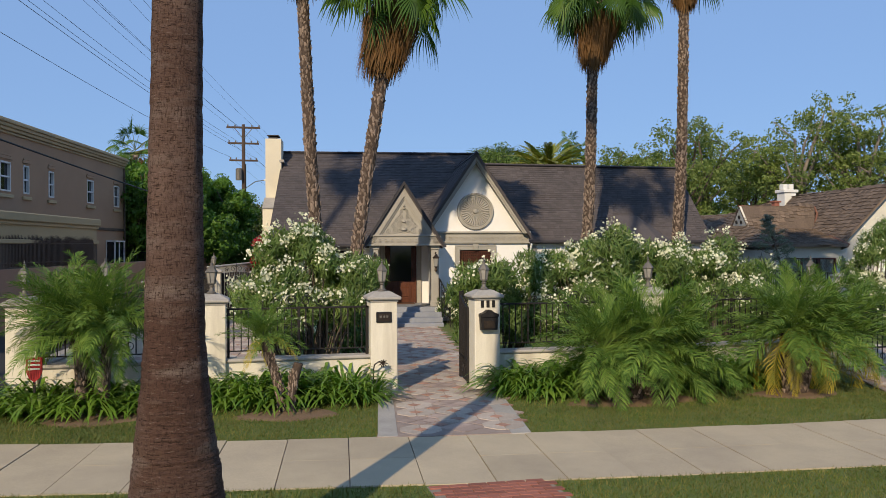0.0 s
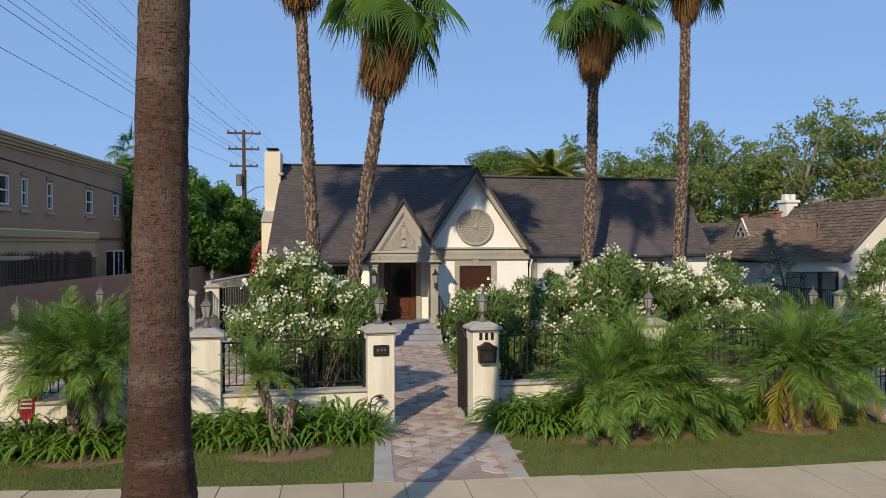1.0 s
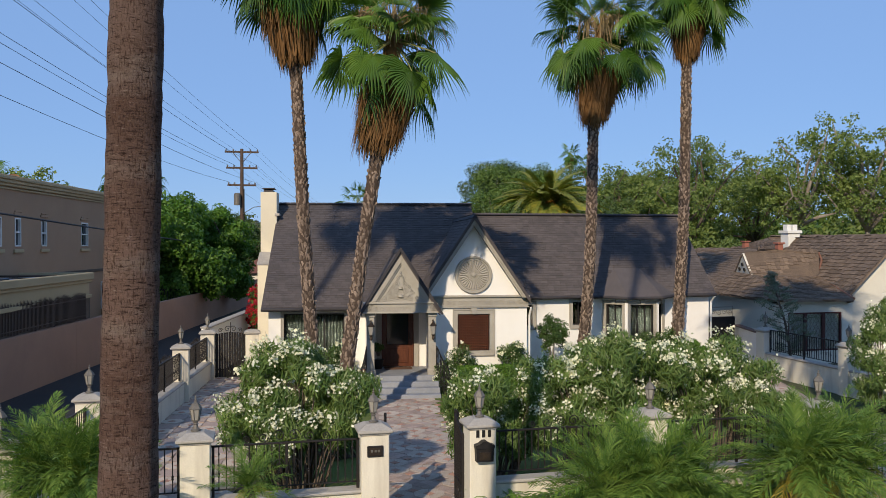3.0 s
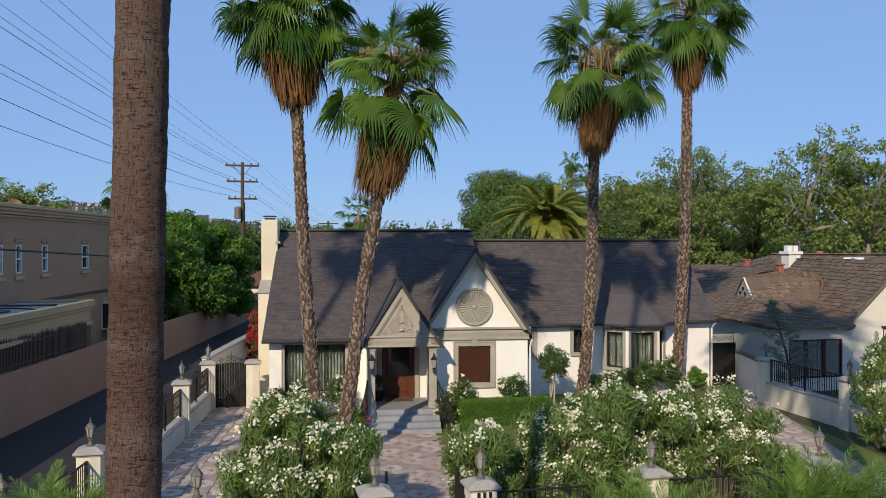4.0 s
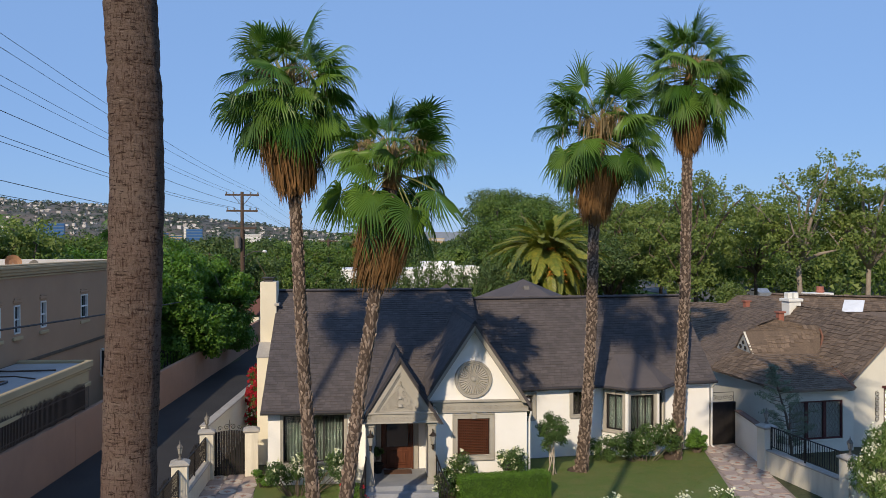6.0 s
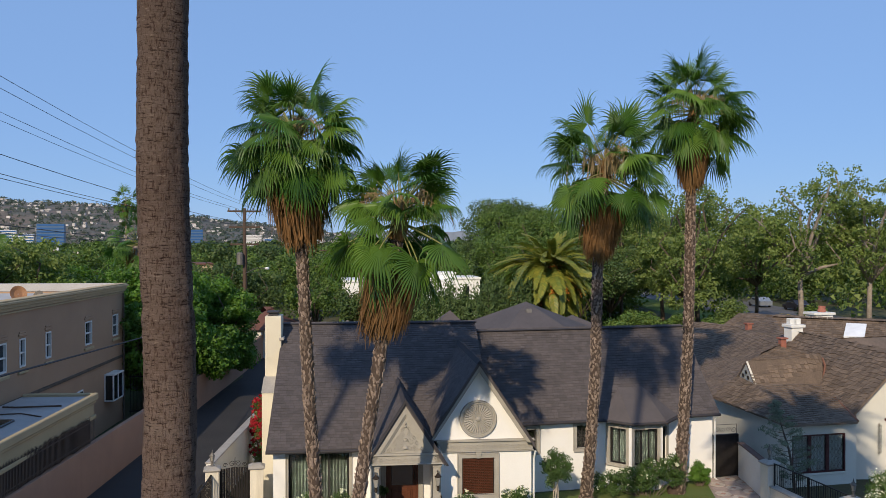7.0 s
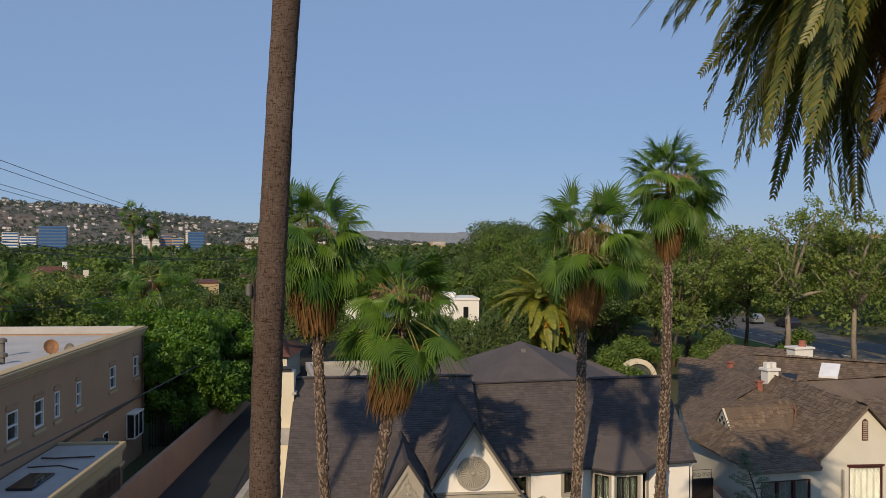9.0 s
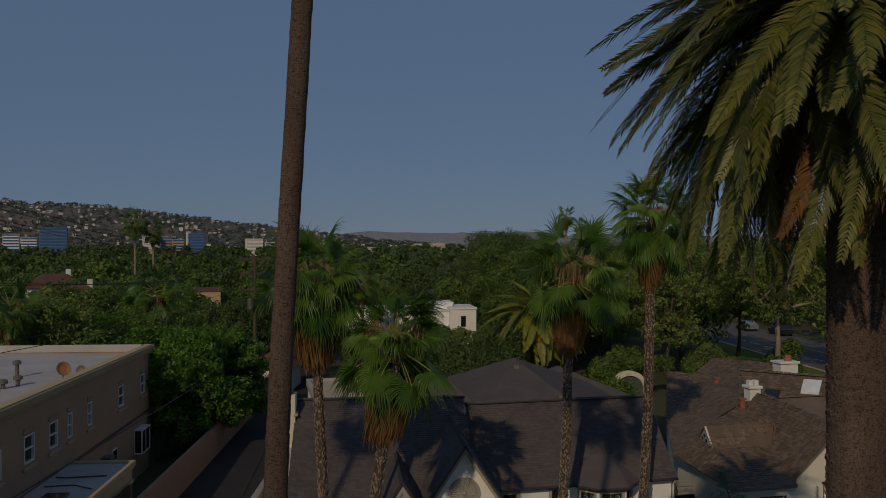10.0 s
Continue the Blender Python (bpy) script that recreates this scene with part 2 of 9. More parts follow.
M_PEWTER = surface("grey_metal", (0.19, 0.175, 0.155), (0.13, 0.12, 0.105), 0.6, 8, 80, 0.2, 0.002, metal=0.3, grain=0.2)
M_WOOD = surface("mahogany", (0.13, 0.045, 0.022), (0.08, 0.026, 0.014), 0.4, 2, 30, 0.2, 0.003, grain=0.3, stretch=(6, 6, 0.6))
M_GLASS = glass_like("dark_glass", (0.012, 0.014, 0.016))
M_CURTAIN = surface("grey_green_curtain", (0.105, 0.128, 0.118), (0.05, 0.06, 0.056), 0.9, 2, 30, 0.1, grain=0.1)
M_WHITE = surface("white_paint", (0.75, 0.74, 0.70), (0.68, 0.67, 0.63), 0.6, 2, 40, 0.1, grain=0.06)
M_CONCRETE = surface("concrete", (0.52, 0.43, 0.295), (0.40, 0.33, 0.235), 0.9, 0.6, 70, 0.3, 0.004, grain=0.15, rand=0.08)
M_ASPHALT = surface("asphalt", (0.040, 0.038, 0.038), (0.030, 0.029, 0.031), 0.9, 0.4, 60, 0.4, 0.006, grain=0.3)
M_GROUND = surface("earth_ground", (0.055, 0.075, 0.030), (0.10, 0.085, 0.05), 1.0, 0.08, 6, 0.5, 0.05, grain=0.3)
M_SOIL = surface("bare_soil", (0.25, 0.165, 0.10), (0.17, 0.11, 0.07), 1.0, 2.0, 30, 0.7, 0.02, grain=0.35)
M_LAWN = surface("lawn", (0.10, 0.155, 0.032), (0.15, 0.165, 0.05), 1.0, 1.3, 40, 0.6, 0.02, grain=0.35)
M_BRICK = surface("red_brick", (0.34, 0.13, 0.09), (0.26, 0.10, 0.075), 0.9, 6, 50, 0.4, 0.005, grain=0.2, rand=0.25)
M_MORTAR = surface("mortar", (0.30, 0.25, 0.20), None, 0.95, 4, 60, 0.3, grain=0.2)
M_PAVER_L = surface("paver_light", (0.52, 0.44, 0.37), (0.43, 0.36, 0.30), 0.9, 5, 50, 0.35, 0.004, grain=0.2, rand=0.18)
M_PAVER_P = surface("paver_pink", (0.46, 0.26, 0.19), (0.38, 0.22, 0.165), 0.9, 5, 50, 0.35, 0.004, grain=0.2, rand=0.18)
M_PAVER_G = surface("paver_grey", (0.44, 0.34, 0.29), (0.37, 0.285, 0.245), 0.9, 5, 50, 0.35, 0.004, grain=0.2, rand=0.18)
M_JOINT = surface("paver_joint_sand", (0.36, 0.285, 0.24), (0.28, 0.22, 0.19), 1.0, 3, 60, 0.3, grain=0.25)
M_TAN = surface("tan_stucco", (0.41, 0.265, 0.165), (0.37, 0.235, 0.148), 0.92, 0.5, 60, 0.3, 0.006, grain=0.08)
M_TAN_L = surface("light_tan_stucco", (0.50, 0.38, 0.22), (0.44, 0.335, 0.20), 0.92, 0.5, 60, 0.3, 0.006, grain=0.08)
M_WING = surface("cream_yellow_stucco", (0.484, 0.382, 0.226), (0.437, 0.343, 0.203), 0.92, 0.5, 60, 0.3, 0.006, grain=0.08)
M_PINKWALL = surface("pinkish_block_wall", (0.43, 0.25, 0.165), (0.37, 0.215, 0.145), 0.92, 0.6, 50, 0.3, 0.006, grain=0.12)
M_ROOFWHITE = surface("white_flat_roof", (0.47, 0.455, 0.44), (0.38, 0.365, 0.35), 0.85, 0.5, 20, 0.2, grain=0.12)
M_BARKCORE = surface("palm_bark_dark_core", (0.095, 0.066, 0.05), (0.065, 0.047, 0.036), 0.95, 4, 40, 0.6, 0.01, grain=0.4)
M_BARK = surface("palm_bark_grey_brown", (0.345, 0.265, 0.21), (0.205, 0.148, 0.115), 0.95, 4, 40, 0.6, 0.01, grain=0.4, rand=0.45, island=True)
M_TREEBARK = surface("tree_bark", (0.16, 0.12, 0.09), (0.10, 0.08, 0.06), 0.95, 3, 25, 0.6, 0.02, grain=0.4)
M_LIMBBARK = surface("grey_eucalyptus_bark", (0.30, 0.255, 0.21), (0.20, 0.165, 0.135), 0.9, 2, 12, 0.4, 0.01, grain=0.25)
M_PALEBARK = surface("pale_eucalyptus_bark", (0.50, 0.43, 0.35), (0.34, 0.28, 0.22), 0.9, 2, 12, 0.4, 0.01, grain=0.25)
M_POLE = surface("creosoted_pole", (0.11, 0.075, 0.055), (0.08, 0.055, 0.042), 0.9, 2, 30, 0.4, grain=0.3, stretch=(4, 4, 0.4))
M_WIRE = surface("wire_black", (0.03, 0.03, 0.032), None, 0.6, 2, 20, 0, grain=0.1)
M_FAN = leafy("fan_palm_leaf", (0.046, 0.118, 0.018), (0.118, 0.212, 0.035), 0.26, 0.42, island=False, big=1.2, spec=0.35)
M_FANSTALK = leafy("fan_palm_stalk", (0.20, 0.24, 0.07), (0.32, 0.30, 0.12), 0.15, 0.5, island=False, big=2.0)
M_DEADFAN = leafy("dead_palm_thatch", (0.17, 0.088, 0.038), (0.26, 0.15, 0.075), 0.2, 0.8, big=2.0, spec=0.1)
M_TANSTALK = leafy("dry_palm_stalk", (0.42, 0.32, 0.20), (0.30, 0.21, 0.13), 0.2, 0.8, big=2.0, spec=0.1)
M_DATE = leafy("date_palm_leaflet", (0.085, 0.12, 0.028), (0.22, 0.195, 0.055), 0.26, 0.45, big=0.7)
M_DATE_Y = leafy("golden_date_leaflet", (0.15, 0.20, 0.04), (0.34, 0.31, 0.06), 0.3, 0.45, big=0.6)
# scrub green shifted to blue-grey: distance haze mixed into the leaf colour
M_SCRUB = leafy("haze_tinted_scrub", (0.06, 0.088, 0.08), (0.09, 0.118, 0.105), 0.2, 0.8, big=0.02)
M_PYGMY = leafy("pygmy_palm_leaflet", (0.075, 0.16, 0.034), (0.205, 0.30, 0.07), 0.28, 0.5, spec=0.15, big=1.0)
M_PYGMY_Y = leafy("yellowing_palm_leaflet", (0.48, 0.36, 0.05), (0.30, 0.28, 0.055), 0.3, 0.5, big=1.0)
M_OLEANDER = leafy("oleander_leaf", (0.085, 0.16, 0.042), (0.195, 0.265, 0.088), 0.33, 0.45, big=1.6)
M_PETAL = leafy("white_petal", (0.85, 0.84, 0.76), (0.78, 0.76, 0.66), 0.25, 0.6, big=3, spec=0.1)
M_AGAP = leafy("strap_leaf", (0.10, 0.21, 0.03), (0.20, 0.32, 0.06), 0.32, 0.35, big=2.0)
M_BOX = leafy("boxwood_leaf", (0.07, 0.16, 0.022), (0.13, 0.24, 0.035), 0.25, 0.45, big=3)
M_ROSELEAF = leafy("rose_leaf", (0.05, 0.10, 0.025), (0.085, 0.14, 0.04), 0.25, 0.45, big=2)
M_RED = leafy("red_bract", (0.55, 0.03, 0.05), (0.40, 0.02, 0.04), 0.3, 0.6, big=2)
M_FICUS = leafy("bright_tree_leaf", (0.06, 0.15, 0.019), (0.122, 0.228, 0.032), 0.32, 0.5, big=0.5)
M_CYPRESS = leafy("cypress_sprays", (0.055, 0.10, 0.035), (0.10, 0.15, 0.05), 0.2, 0.6, big=0.5)
M_EUC = leafy("eucalyptus_leaf", (0.12, 0.18, 0.05), (0.225, 0.28, 0.085), 0.35, 0.55, big=0.35)
M_DARKTREE = leafy("dark_tree_leaf", (0.052, 0.094, 0.028), (0.10, 0.148, 0.044), 0.24, 0.55, big=0.4)
M_MIDTREE = leafy("green_tree_leaf", (0.068, 0.132, 0.026), (0.14, 0.205, 0.045), 0.24, 0.55, big=0.3)
M_BLUETREE = leafy("blue_grey_needles", (0.15, 0.20, 0.17), (0.21, 0.25, 0.21), 0.2, 0.6, big=1.5)
M_GRASS = leafy("grass_blade", (0.07, 0.13, 0.02), (0.215, 0.19, 0.065), 0.32, 0.6, big=0.9)

# ---- ground, pavements, alley ----
def walk_y(x):
    """The pavement's back edge: the street bends slightly."""
    q = max(-10.0, min(10.0, x))
    return 10.6 - 0.11 * q + 0.006 * q * q - 0.1 * (x - q)


b = Build()
XS = [-4500, -1500, -500, -200, -80, -30, 0, 30, 80, 200, 500, 1500, 4500]
b.add([(x, y, 0) for y in XS for x in XS], [(j * 13 + i, j * 13 + i + 1, j * 13 + i + 14, j * 13 + i + 13) for j in range(12) for i in range(12)])
solid("ground", b, M_GROUND, "wide level ground of earth and dry grass", "ground", kind="structure")


def strip(name, xs, lo, hi, z, material, label, category):
    n = len(xs)
    g = Build()
    g.add([(x, lo(x), z) for x in xs] + [(x, hi(x), z) for x in xs] + [(x, lo(x), -0.05) for x in xs] + [(x, hi(x), -0.05) for x in xs],
          [(i, i + 1, n + i + 1, n + i) for i in range(n - 1)] + [(2 * n + i, 2 * n + i + 1, i + 1, i) for i in range(n - 1)] + [(n + i, n + i + 1, 3 * n + i + 1, 3 * n + i) for i in range(n - 1)])
    return solid(name, g, material, label, category, kind="structure")


xs = [x * 1.0 for x in range(-40, 41)]
strip("lawn_front", xs, lambda x: walk_y(x), lambda x: 14.2, 0.012, M_LAWN, "mown lawn between pavement and garden wall, thin in places", "lawn")
strip("lawn_parkway", xs, lambda x: 1.5, lambda x: walk_y(x) - 2.2, 0.012, M_LAWN, "strip of mown grass between pavement and street", "lawn")
strip("street", xs, lambda x: -12.0, lambda x: 1.3, 0.006, M_ASPHALT, "grey asphalt street behind the kerb", "road")
b = Build()
b.box(-40, 1.3, -0.1, 40, 1.5, 0.13, 0.02)
solid("kerb", b, M_CONCRETE, "cast concrete kerb along the street", "kerb", kind="structure")
b = Build().prism([(-2.6, 14.3), (13.0, 14.3), (14.8, 30.2), (-2.6, 30.2)], -0.05, 0.03)
solid("lawn_garden", b, M_LAWN, "green lawn in front of the white house", "lawn", kind="structure")

# pavement of cast slabs
pavement = thing("pavement", (0, 9.5, 0), "sun-lit concrete pavement of cast slabs with dark joints", "pavement", kind="structure")
b = Build()
n = len(xs)
b.add([(x, walk_y(x) - 2.2, 0.004) for x in xs] + [(x, walk_y(x), 0.004) for x in xs], [(i, i + 1, n + i + 1, n + i) for i in range(n - 1)])
part("bedding", b, M_JOINT, pavement)
for k in range(-13, 16):
    x0, x1 = -1.07 + 0.76 * k + 0.006, -1.07 + 0.76 * (k + 1) - 0.006
    tip = 0.11
    for j, (f0, f1) in enumerate(((0.0, 0.5), (0.5, 1.0)) if k % 3 else ((0.0, 1.0),)):
        q = []
        for x, f in ((x0, f0), (x1, f0), (x1, f1), (x0, f1)):
            y = walk_y(x) - 2.2 * (1 - f)
            gap = 0.004 if 0 < f < 1 else 0.0
            q.append((x - tip * (1 - f) * 2.2 + 0.1, y + (gap if f == f0 else -gap)))
        part("slab", Build().prism(q, -0.03, 0.022 + 0.004 * ((k * 7 + j * 3) % 3)), M_CONCRETE, pavement)

# brick strip in the parkway grass
brickwork = thing("brick_crossing", (-0.9, 7.6, 0), "red brick crossing strip with pale mortar joints", "brick paving", kind="structure")
part("mortar_bed", Build().box(-1.2, 2.0, -0.05, 0.1, 8.47, 0.016), M_MORTAR, brickwork)
me = Build().box(-0.098, -0.047, -0.03, 0.098, 0.047, 0.03, 0.006).data("brick")
me.materials.append(M_BRICK)
for j in range(26):
    for i in range(6):
        piece("brick", me, pose(-1.09 + 0.207 * i + (0.1 if j % 2 else 0), 8.39 - 0.105 * j, 0.0, 0, 0, rng.normal(0, 1.0)), brickwork)

# garden path of eight-sided pavers from pavement to steps
SKEW = 0.14


def path_x(y):
    return 0.1 + SKEW * (y - 13.9)


def paver_meshes():
    out = {}
    oct_r = 0.30
    ring = [(oct_r * math.cos(a), oct_r * math.sin(a)) for a in [math.pi / 8 + k * math.pi / 4 for k in range(8)]]
    half = []
    sq = 0.115
    g = Build()
    # a light eight-sided ring, split in two, round a pink square
    inner = [(sq, 0), (0, sq), (-sq, 0), (0, -sq)]
    g.prism([(0.006, -oct_r * 0.92), *[(x, y) for x, y in ring if x > 0.001][::1][2:], *[(x, y) for x, y in ring if x > 0.001][:2], (0.006, oct_r * 0.92), (0.006, sq + 0.004), (sq + 0.004, 0), (0.006, -sq - 0.004)], -0.03, 0.03)
    out["half"] = g.data("paver_half")
    out["half"].materials.append(M_PAVER_L)
    out["pink"] = Build().prism([(0.105, 0), (0, 0.105), (-0.105, 0), (0, -0.105)], -0.03, 0.031).data("paver_pink")
    out["pink"].materials.append(M_PAVER_P)
    out["grey"] = Build().prism([(0.165, 0), (0, 0.165), (-0.165, 0), (0, -0.165)], -0.03, 0.028).data("paver_grey")
    out["grey"].materials.append(M_PAVER_G)
    g = Build().box(-0.13, -0.095, -0.03, 0.13, 0.095, 0.03, 0.006)
    out["edge"] = g.data("paver_edge")
    out["edge"].materials.append(M_PAVER_G)
    return out


PAVERS = paver_meshes()


def lay_pavers(owner, x0, x1, y0, y1, skew, limit):
    """Rows of light octagons round pink squares, grey lozenges between."""
    p, count = 0.575, 0
    rows = int((y1 - y0) / p)
    for j in range(rows + 1):
        y = y0 + p * (j + 0.5)
        cols = int(round((x1 - x0) / p))
        for i in range(cols):
            x = x0 + p * (i + 0.5) + skew * (y - y0)
            m = pose(x, y, 0.012 + rng.normal(0, 0.0015), 0, 0, -8)
            if (i + j) % 3 != 1:
                piece("paver", PAVERS["half"], m, owner)
                piece("paver", PAVERS["half"], m @ pose(0, 0, 0, 0, 0, 180), owner)
                piece("paver", PAVERS["pink"], m, owner)
                count += 3
            else:
                for dx, dy in ((0, 0.145), (0.145, 0), (0, -0.145), (-0.145, 0)):
                    piece("paver", PAVERS["grey"], m @ pose(dx, dy, 0), owner)
                count += 4
            if j < rows:
                piece("paver", PAVERS["grey"] if (i + j) % 2 else PAVERS["pink"], m @ pose(p / 2, p / 2, 0), owner)
                count += 1
            if count > limit:
                return


garden_path = thing("garden_path", (0.8, 18, 0), "garden path of light octagonal pavers with pink and grey insets", "garden path", kind="structure")
part("joint_bed", Build().prism([(path_x(10.45) - 1.0, 10.72), (path_x(10.45) + 0.98, 10.53), (path_x(13.9) + 0.72, 13.9), (path_x(25) + 0.9, 25.3), (path_x(25) - 0.9, 25.3), (path_x(13.9) - 0.72, 13.9)], -0.05, 0.034), M_JOINT, garden_path)
lay_pavers(garden_path, path_x(10.75) - 0.72, path_x(10.75) + 0.72, 10.75, 25.3, SKEW, 400)
for s in (-1, 1):
    g = Build()
    g.prism([(path_x(10.6) + s * 0.74, 10.62 - 0.1 * s), (path_x(10.6) + s * 1.0, 10.62 - 0.12 * s), (path_x(13.3) + s * 0.98 + (0.1 if s > 0 else 0), 13.3), (path_x(13.5) + s * 0.74, 13.5)], -0.03, 0.041)
    part("border_slab", g, M_COPING, garden_path)

# paved side path and driveway
def paved(name, poly, label, lo, hi, skew_fn, inside):
    ob = thing(name, (poly[0][0], poly[0][1], 0), label, "paving", kind="structure")
    part("joint_bed", Build().prism(poly, -0.05, 0.036), M_JOINT, ob)
    g, gp, gl = Build(), Build(), Build()
    (x0, y0), (x1, y1) = lo, hi
    p = 0.575
    for j in range(int((y1 - y0) / p)):
        for i in range(int((x1 - x0) / p)):
            y = y0 + p * (j + 0.5)
            x = x0 + p * (i + 0.5) + skew_fn(y)
            if not inside(x, y):
                continue
            m = pose(x, y, 0.028, 0, 0, -8)
            if (i + j) % 2:
                for src, dst in (("half", gl), ("pink", gp)):
                    me0 = PAVERS[src]
                    fs = [tuple(q.vertices) for q in me0.polygons]
                    dst.add([m @ v.co for v in me0.vertices], fs)
                    if src == "half":
                        m2 = m @ pose(0, 0, 0, 0, 0, 180)
                        dst.add([m2 @ v.co for v in me0.vertices], fs)
            else:
                g.box(-0.27, -0.27, -0.02, 0.27, 0.27, 0.028, 0, m)
    for nm, gg, mt in (("light_pavers", gl, M_PAVER_L), ("pink_pavers", gp, M_PAVER_P), ("grey_pavers", g, M_PAVER_G)):
        part(nm, gg, mt, ob, kind="stuff")
    return ob


def fence_x(y):
    """The side fence's line along the alley."""
    return -6.33 + 0.1375 * (y - 14.1)


paved("side_path", [(fence_x(14.3) + 0.2, 14.3), (-0.95, 14.3), (-0.95, 15.1), (-3.2, 15.6), (-2.75, 22), (-2.5, 30.4), (fence_x(30.4), 30.4)], "paved side path along the garden fence", (-1.4, 14.4), (4.0, 30.6),
      lambda y: fence_x(y) + 1.5, lambda x, y: fence_x(y) + 0.3 < x < (-1.2 if y < 15 else -2.9 + 0.02 * (y - 15)))


def drive_l(y):
    return 8.0 + (y - 13.5) * 0.385


def drive_r(y):
    return min(15.0, 10.6 + (y - 13.5) * 0.33)


paved("driveway", [(drive_l(10.2), 10.25), (drive_r(10.2), 10.15), (drive_r(26.8), 26.8), (15.05, 27.0), (16.15, 30.7), (14.6, 30.5)], "paved driveway of light and pink pavers leading to a gate", (-1.0, 10.4), (8.0, 30.8),
      lambda y: drive_l(y), lambda x, y: drive_l(y) + 0.25 < x < (drive_r(y) - 0.2 if y < 27 else 15.9))

# alley
b = Build().prism([(fence_x(8) - 0.25, 8), (fence_x(31) - 0.25, 31), (3.0, 62), (6.0, 110), (-2.5, 110), (-3.3, 61.0), (-10.7, 31.4), (-17, 8)], -0.05, 0.02)
solid("alley_road", b, M_ASPHALT, "dark asphalt alley in shade beside the garden", "road", kind="structure")


def wall_run(name, pts, z0, z1, thick, material, label, cope=None, kind="structure", steps=None):
    """A wall along a line of points; each stretch a straight block, butted at the ends."""
    ob = thing(name, (pts[0][0], pts[0][1], 0), label, "wall", kind=kind)
    for i in range(len(pts) - 1):
        a, c = Vector((*pts[i], 0)), Vector((*pts[i + 1], 0))
        d = c - a
        m = Matrix.Translation(a) @ Matrix.Rotation(math.atan2(d.y, d.x), 4, "Z")
        h = z1 if steps is None else steps[i]
        part("wall", Build().box(0, -thick / 2, z0, d.length, thick / 2, h, 0.01, m), material, ob)
        if cope:
            part("coping", Build().box(-0.02, -thick / 2 - 0.04, h, d.length + 0.02, thick / 2 + 0.04, h + 0.06, 0.02, m), cope, ob)
    return ob


def alley_wall_x(y):
    return -9.64 + (y - 28.9) * 0.184


wall_run("alley_wall", [(alley_wall_x(8), 8.0), (alley_wall_x(26), 26), (alley_wall_x(33), 33), (alley_wall_x(41), 41), (alley_wall_x(50), 50), (alley_wall_x(61), 61), (alley_wall_x(72), 72)], -0.05, 1.84, 0.22, M_PINKWALL,
         "long pinkish rendered wall along the alley", steps=[1.84, 1.84, 1.84, 1.84, 1.84, 1.84])
# white garden wall beyond the side gate
wall_run("wall_side", [(-4.2, 30.5), (-2.6, 38.5), (-1.2, 44.0)], 0, 1.9, 0.25, M_STUCCO_W, "white rendered wall behind the side gate", M_COPING, steps=[1.75, 1.75])

M_BRICKTOP = surface("weathered_brick", (0.20, 0.125, 0.10), (0.12, 0.08, 0.068), 0.95, 9, 40, 0.5, 0.012, grain=0.3)


# garden walls with pillars
def low_wall(name, a, c, h=0.62):
    wall_run(name, [a, c], -0.05, h, 0.26, M_GARDENWALL, "low white rendered garden wall with stone coping", M_COPING)


low_wall("wall_front_west", (-6.1, 14.1), (-0.95, 14.1))
low_wall("wall_front_east", (1.2, 14.1), (7.5, 14.1))
low_wall("wall_alley_side", (fence_x(14.3), 14.3), (fence_x(30.1), 30.1), 0.6)
wall_run("wall_boundary", [(15.15, 26.9), (16.2, 30.5)], -0.05, 1.35, 0.2, M_STUCCO_W, "white rendered boundary wall with a dark brick top", M_BRICKTOP)
low_wall("wall_boundary_low", (14.95, 19.0), (15.05, 26.9), 0.75)

# ---- the white house ----
ANG = radians(-7.0)
LEFT = Matrix.Translation((4.25, 26.9, 0)) @ Matrix.Rotation(ANG, 4, "Z")   # u along the front, v into the house


class Local(Build):
    """A mesh built in the west block's own axes."""

    def data(self, name, smooth=False):
        self.v = [tuple(LEFT @ Vector(p)) for p in self.v]
        return super().data(name, smooth)


house = thing("house", (5, 31, 0), "white stucco cottage with steep dark shingle roofs and twin front gables", "house")
# walls: west block, gable block, east wing
b = Local()
b.box(-6.55, 1.25, -0.1, -6.35, 10.6, 2.75)
b.prism([(1.25, 2.7), (11.05, 2.7), (6.15, 6.08)], -6.55, -6.35, "x")
b.box(-6.35, 10.4, -0.1, 2.0, 10.6, 2.75)
part("west_wall", b, M_STUCCO, house)


def holed(local, x0, x1, z0, z1, y0, y1, holes):
    """A wall in x-z with openings cut through; holes: (x0, x1, z0, z1)."""
    return (Local() if local else Build()).pierced(x0, x1, z0, z1, y0, y1, holes)


part("front_wall_west", holed(True, -6.35, -3.35, -0.1, 2.72, 1.25, 1.45, [(-6.05, -4.05, 0.75, 2.33)]), M_STUCCO, house)
part("gable_wall", holed(True, -1.2, 1.88, -0.1, 2.95, 0, 0.2, [(-0.40, 0.66, 1.16, 2.36)]), M_STUCCO, house)
part("gable_side_wall", Local().box(1.68, 0.2, -0.1, 1.88, 4.0, 2.95), M_STUCCO, house)
part("porch_side_wall", Local().box(-1.2, 0.2, -0.1, -1.05, 3.0, 2.95), M_STUCCO, house)
part("porch_west_wall", Local().box(-3.35, -0.35, -0.1, -3.15, 1.45, 2.6), M_STUCCO, house)
part("porch_east_wall", Local().box(-1.38, -0.35, -0.1, -1.2, 0.6, 2.6), M_STUCCO, house)
part("door_wall", holed(True, -3.15, -1.2, 0.4, 2.9, 0.85, 1.0, [(-2.83, -1.77, 0.57, 2.85)]), M_STUCCO, house)
part("gable_face", Local().prism([(-1.55, 2.95), (1.79, 2.95), (0.12, 5.40)], 0.005, 0.19, "y"), M_STUCCO, house)
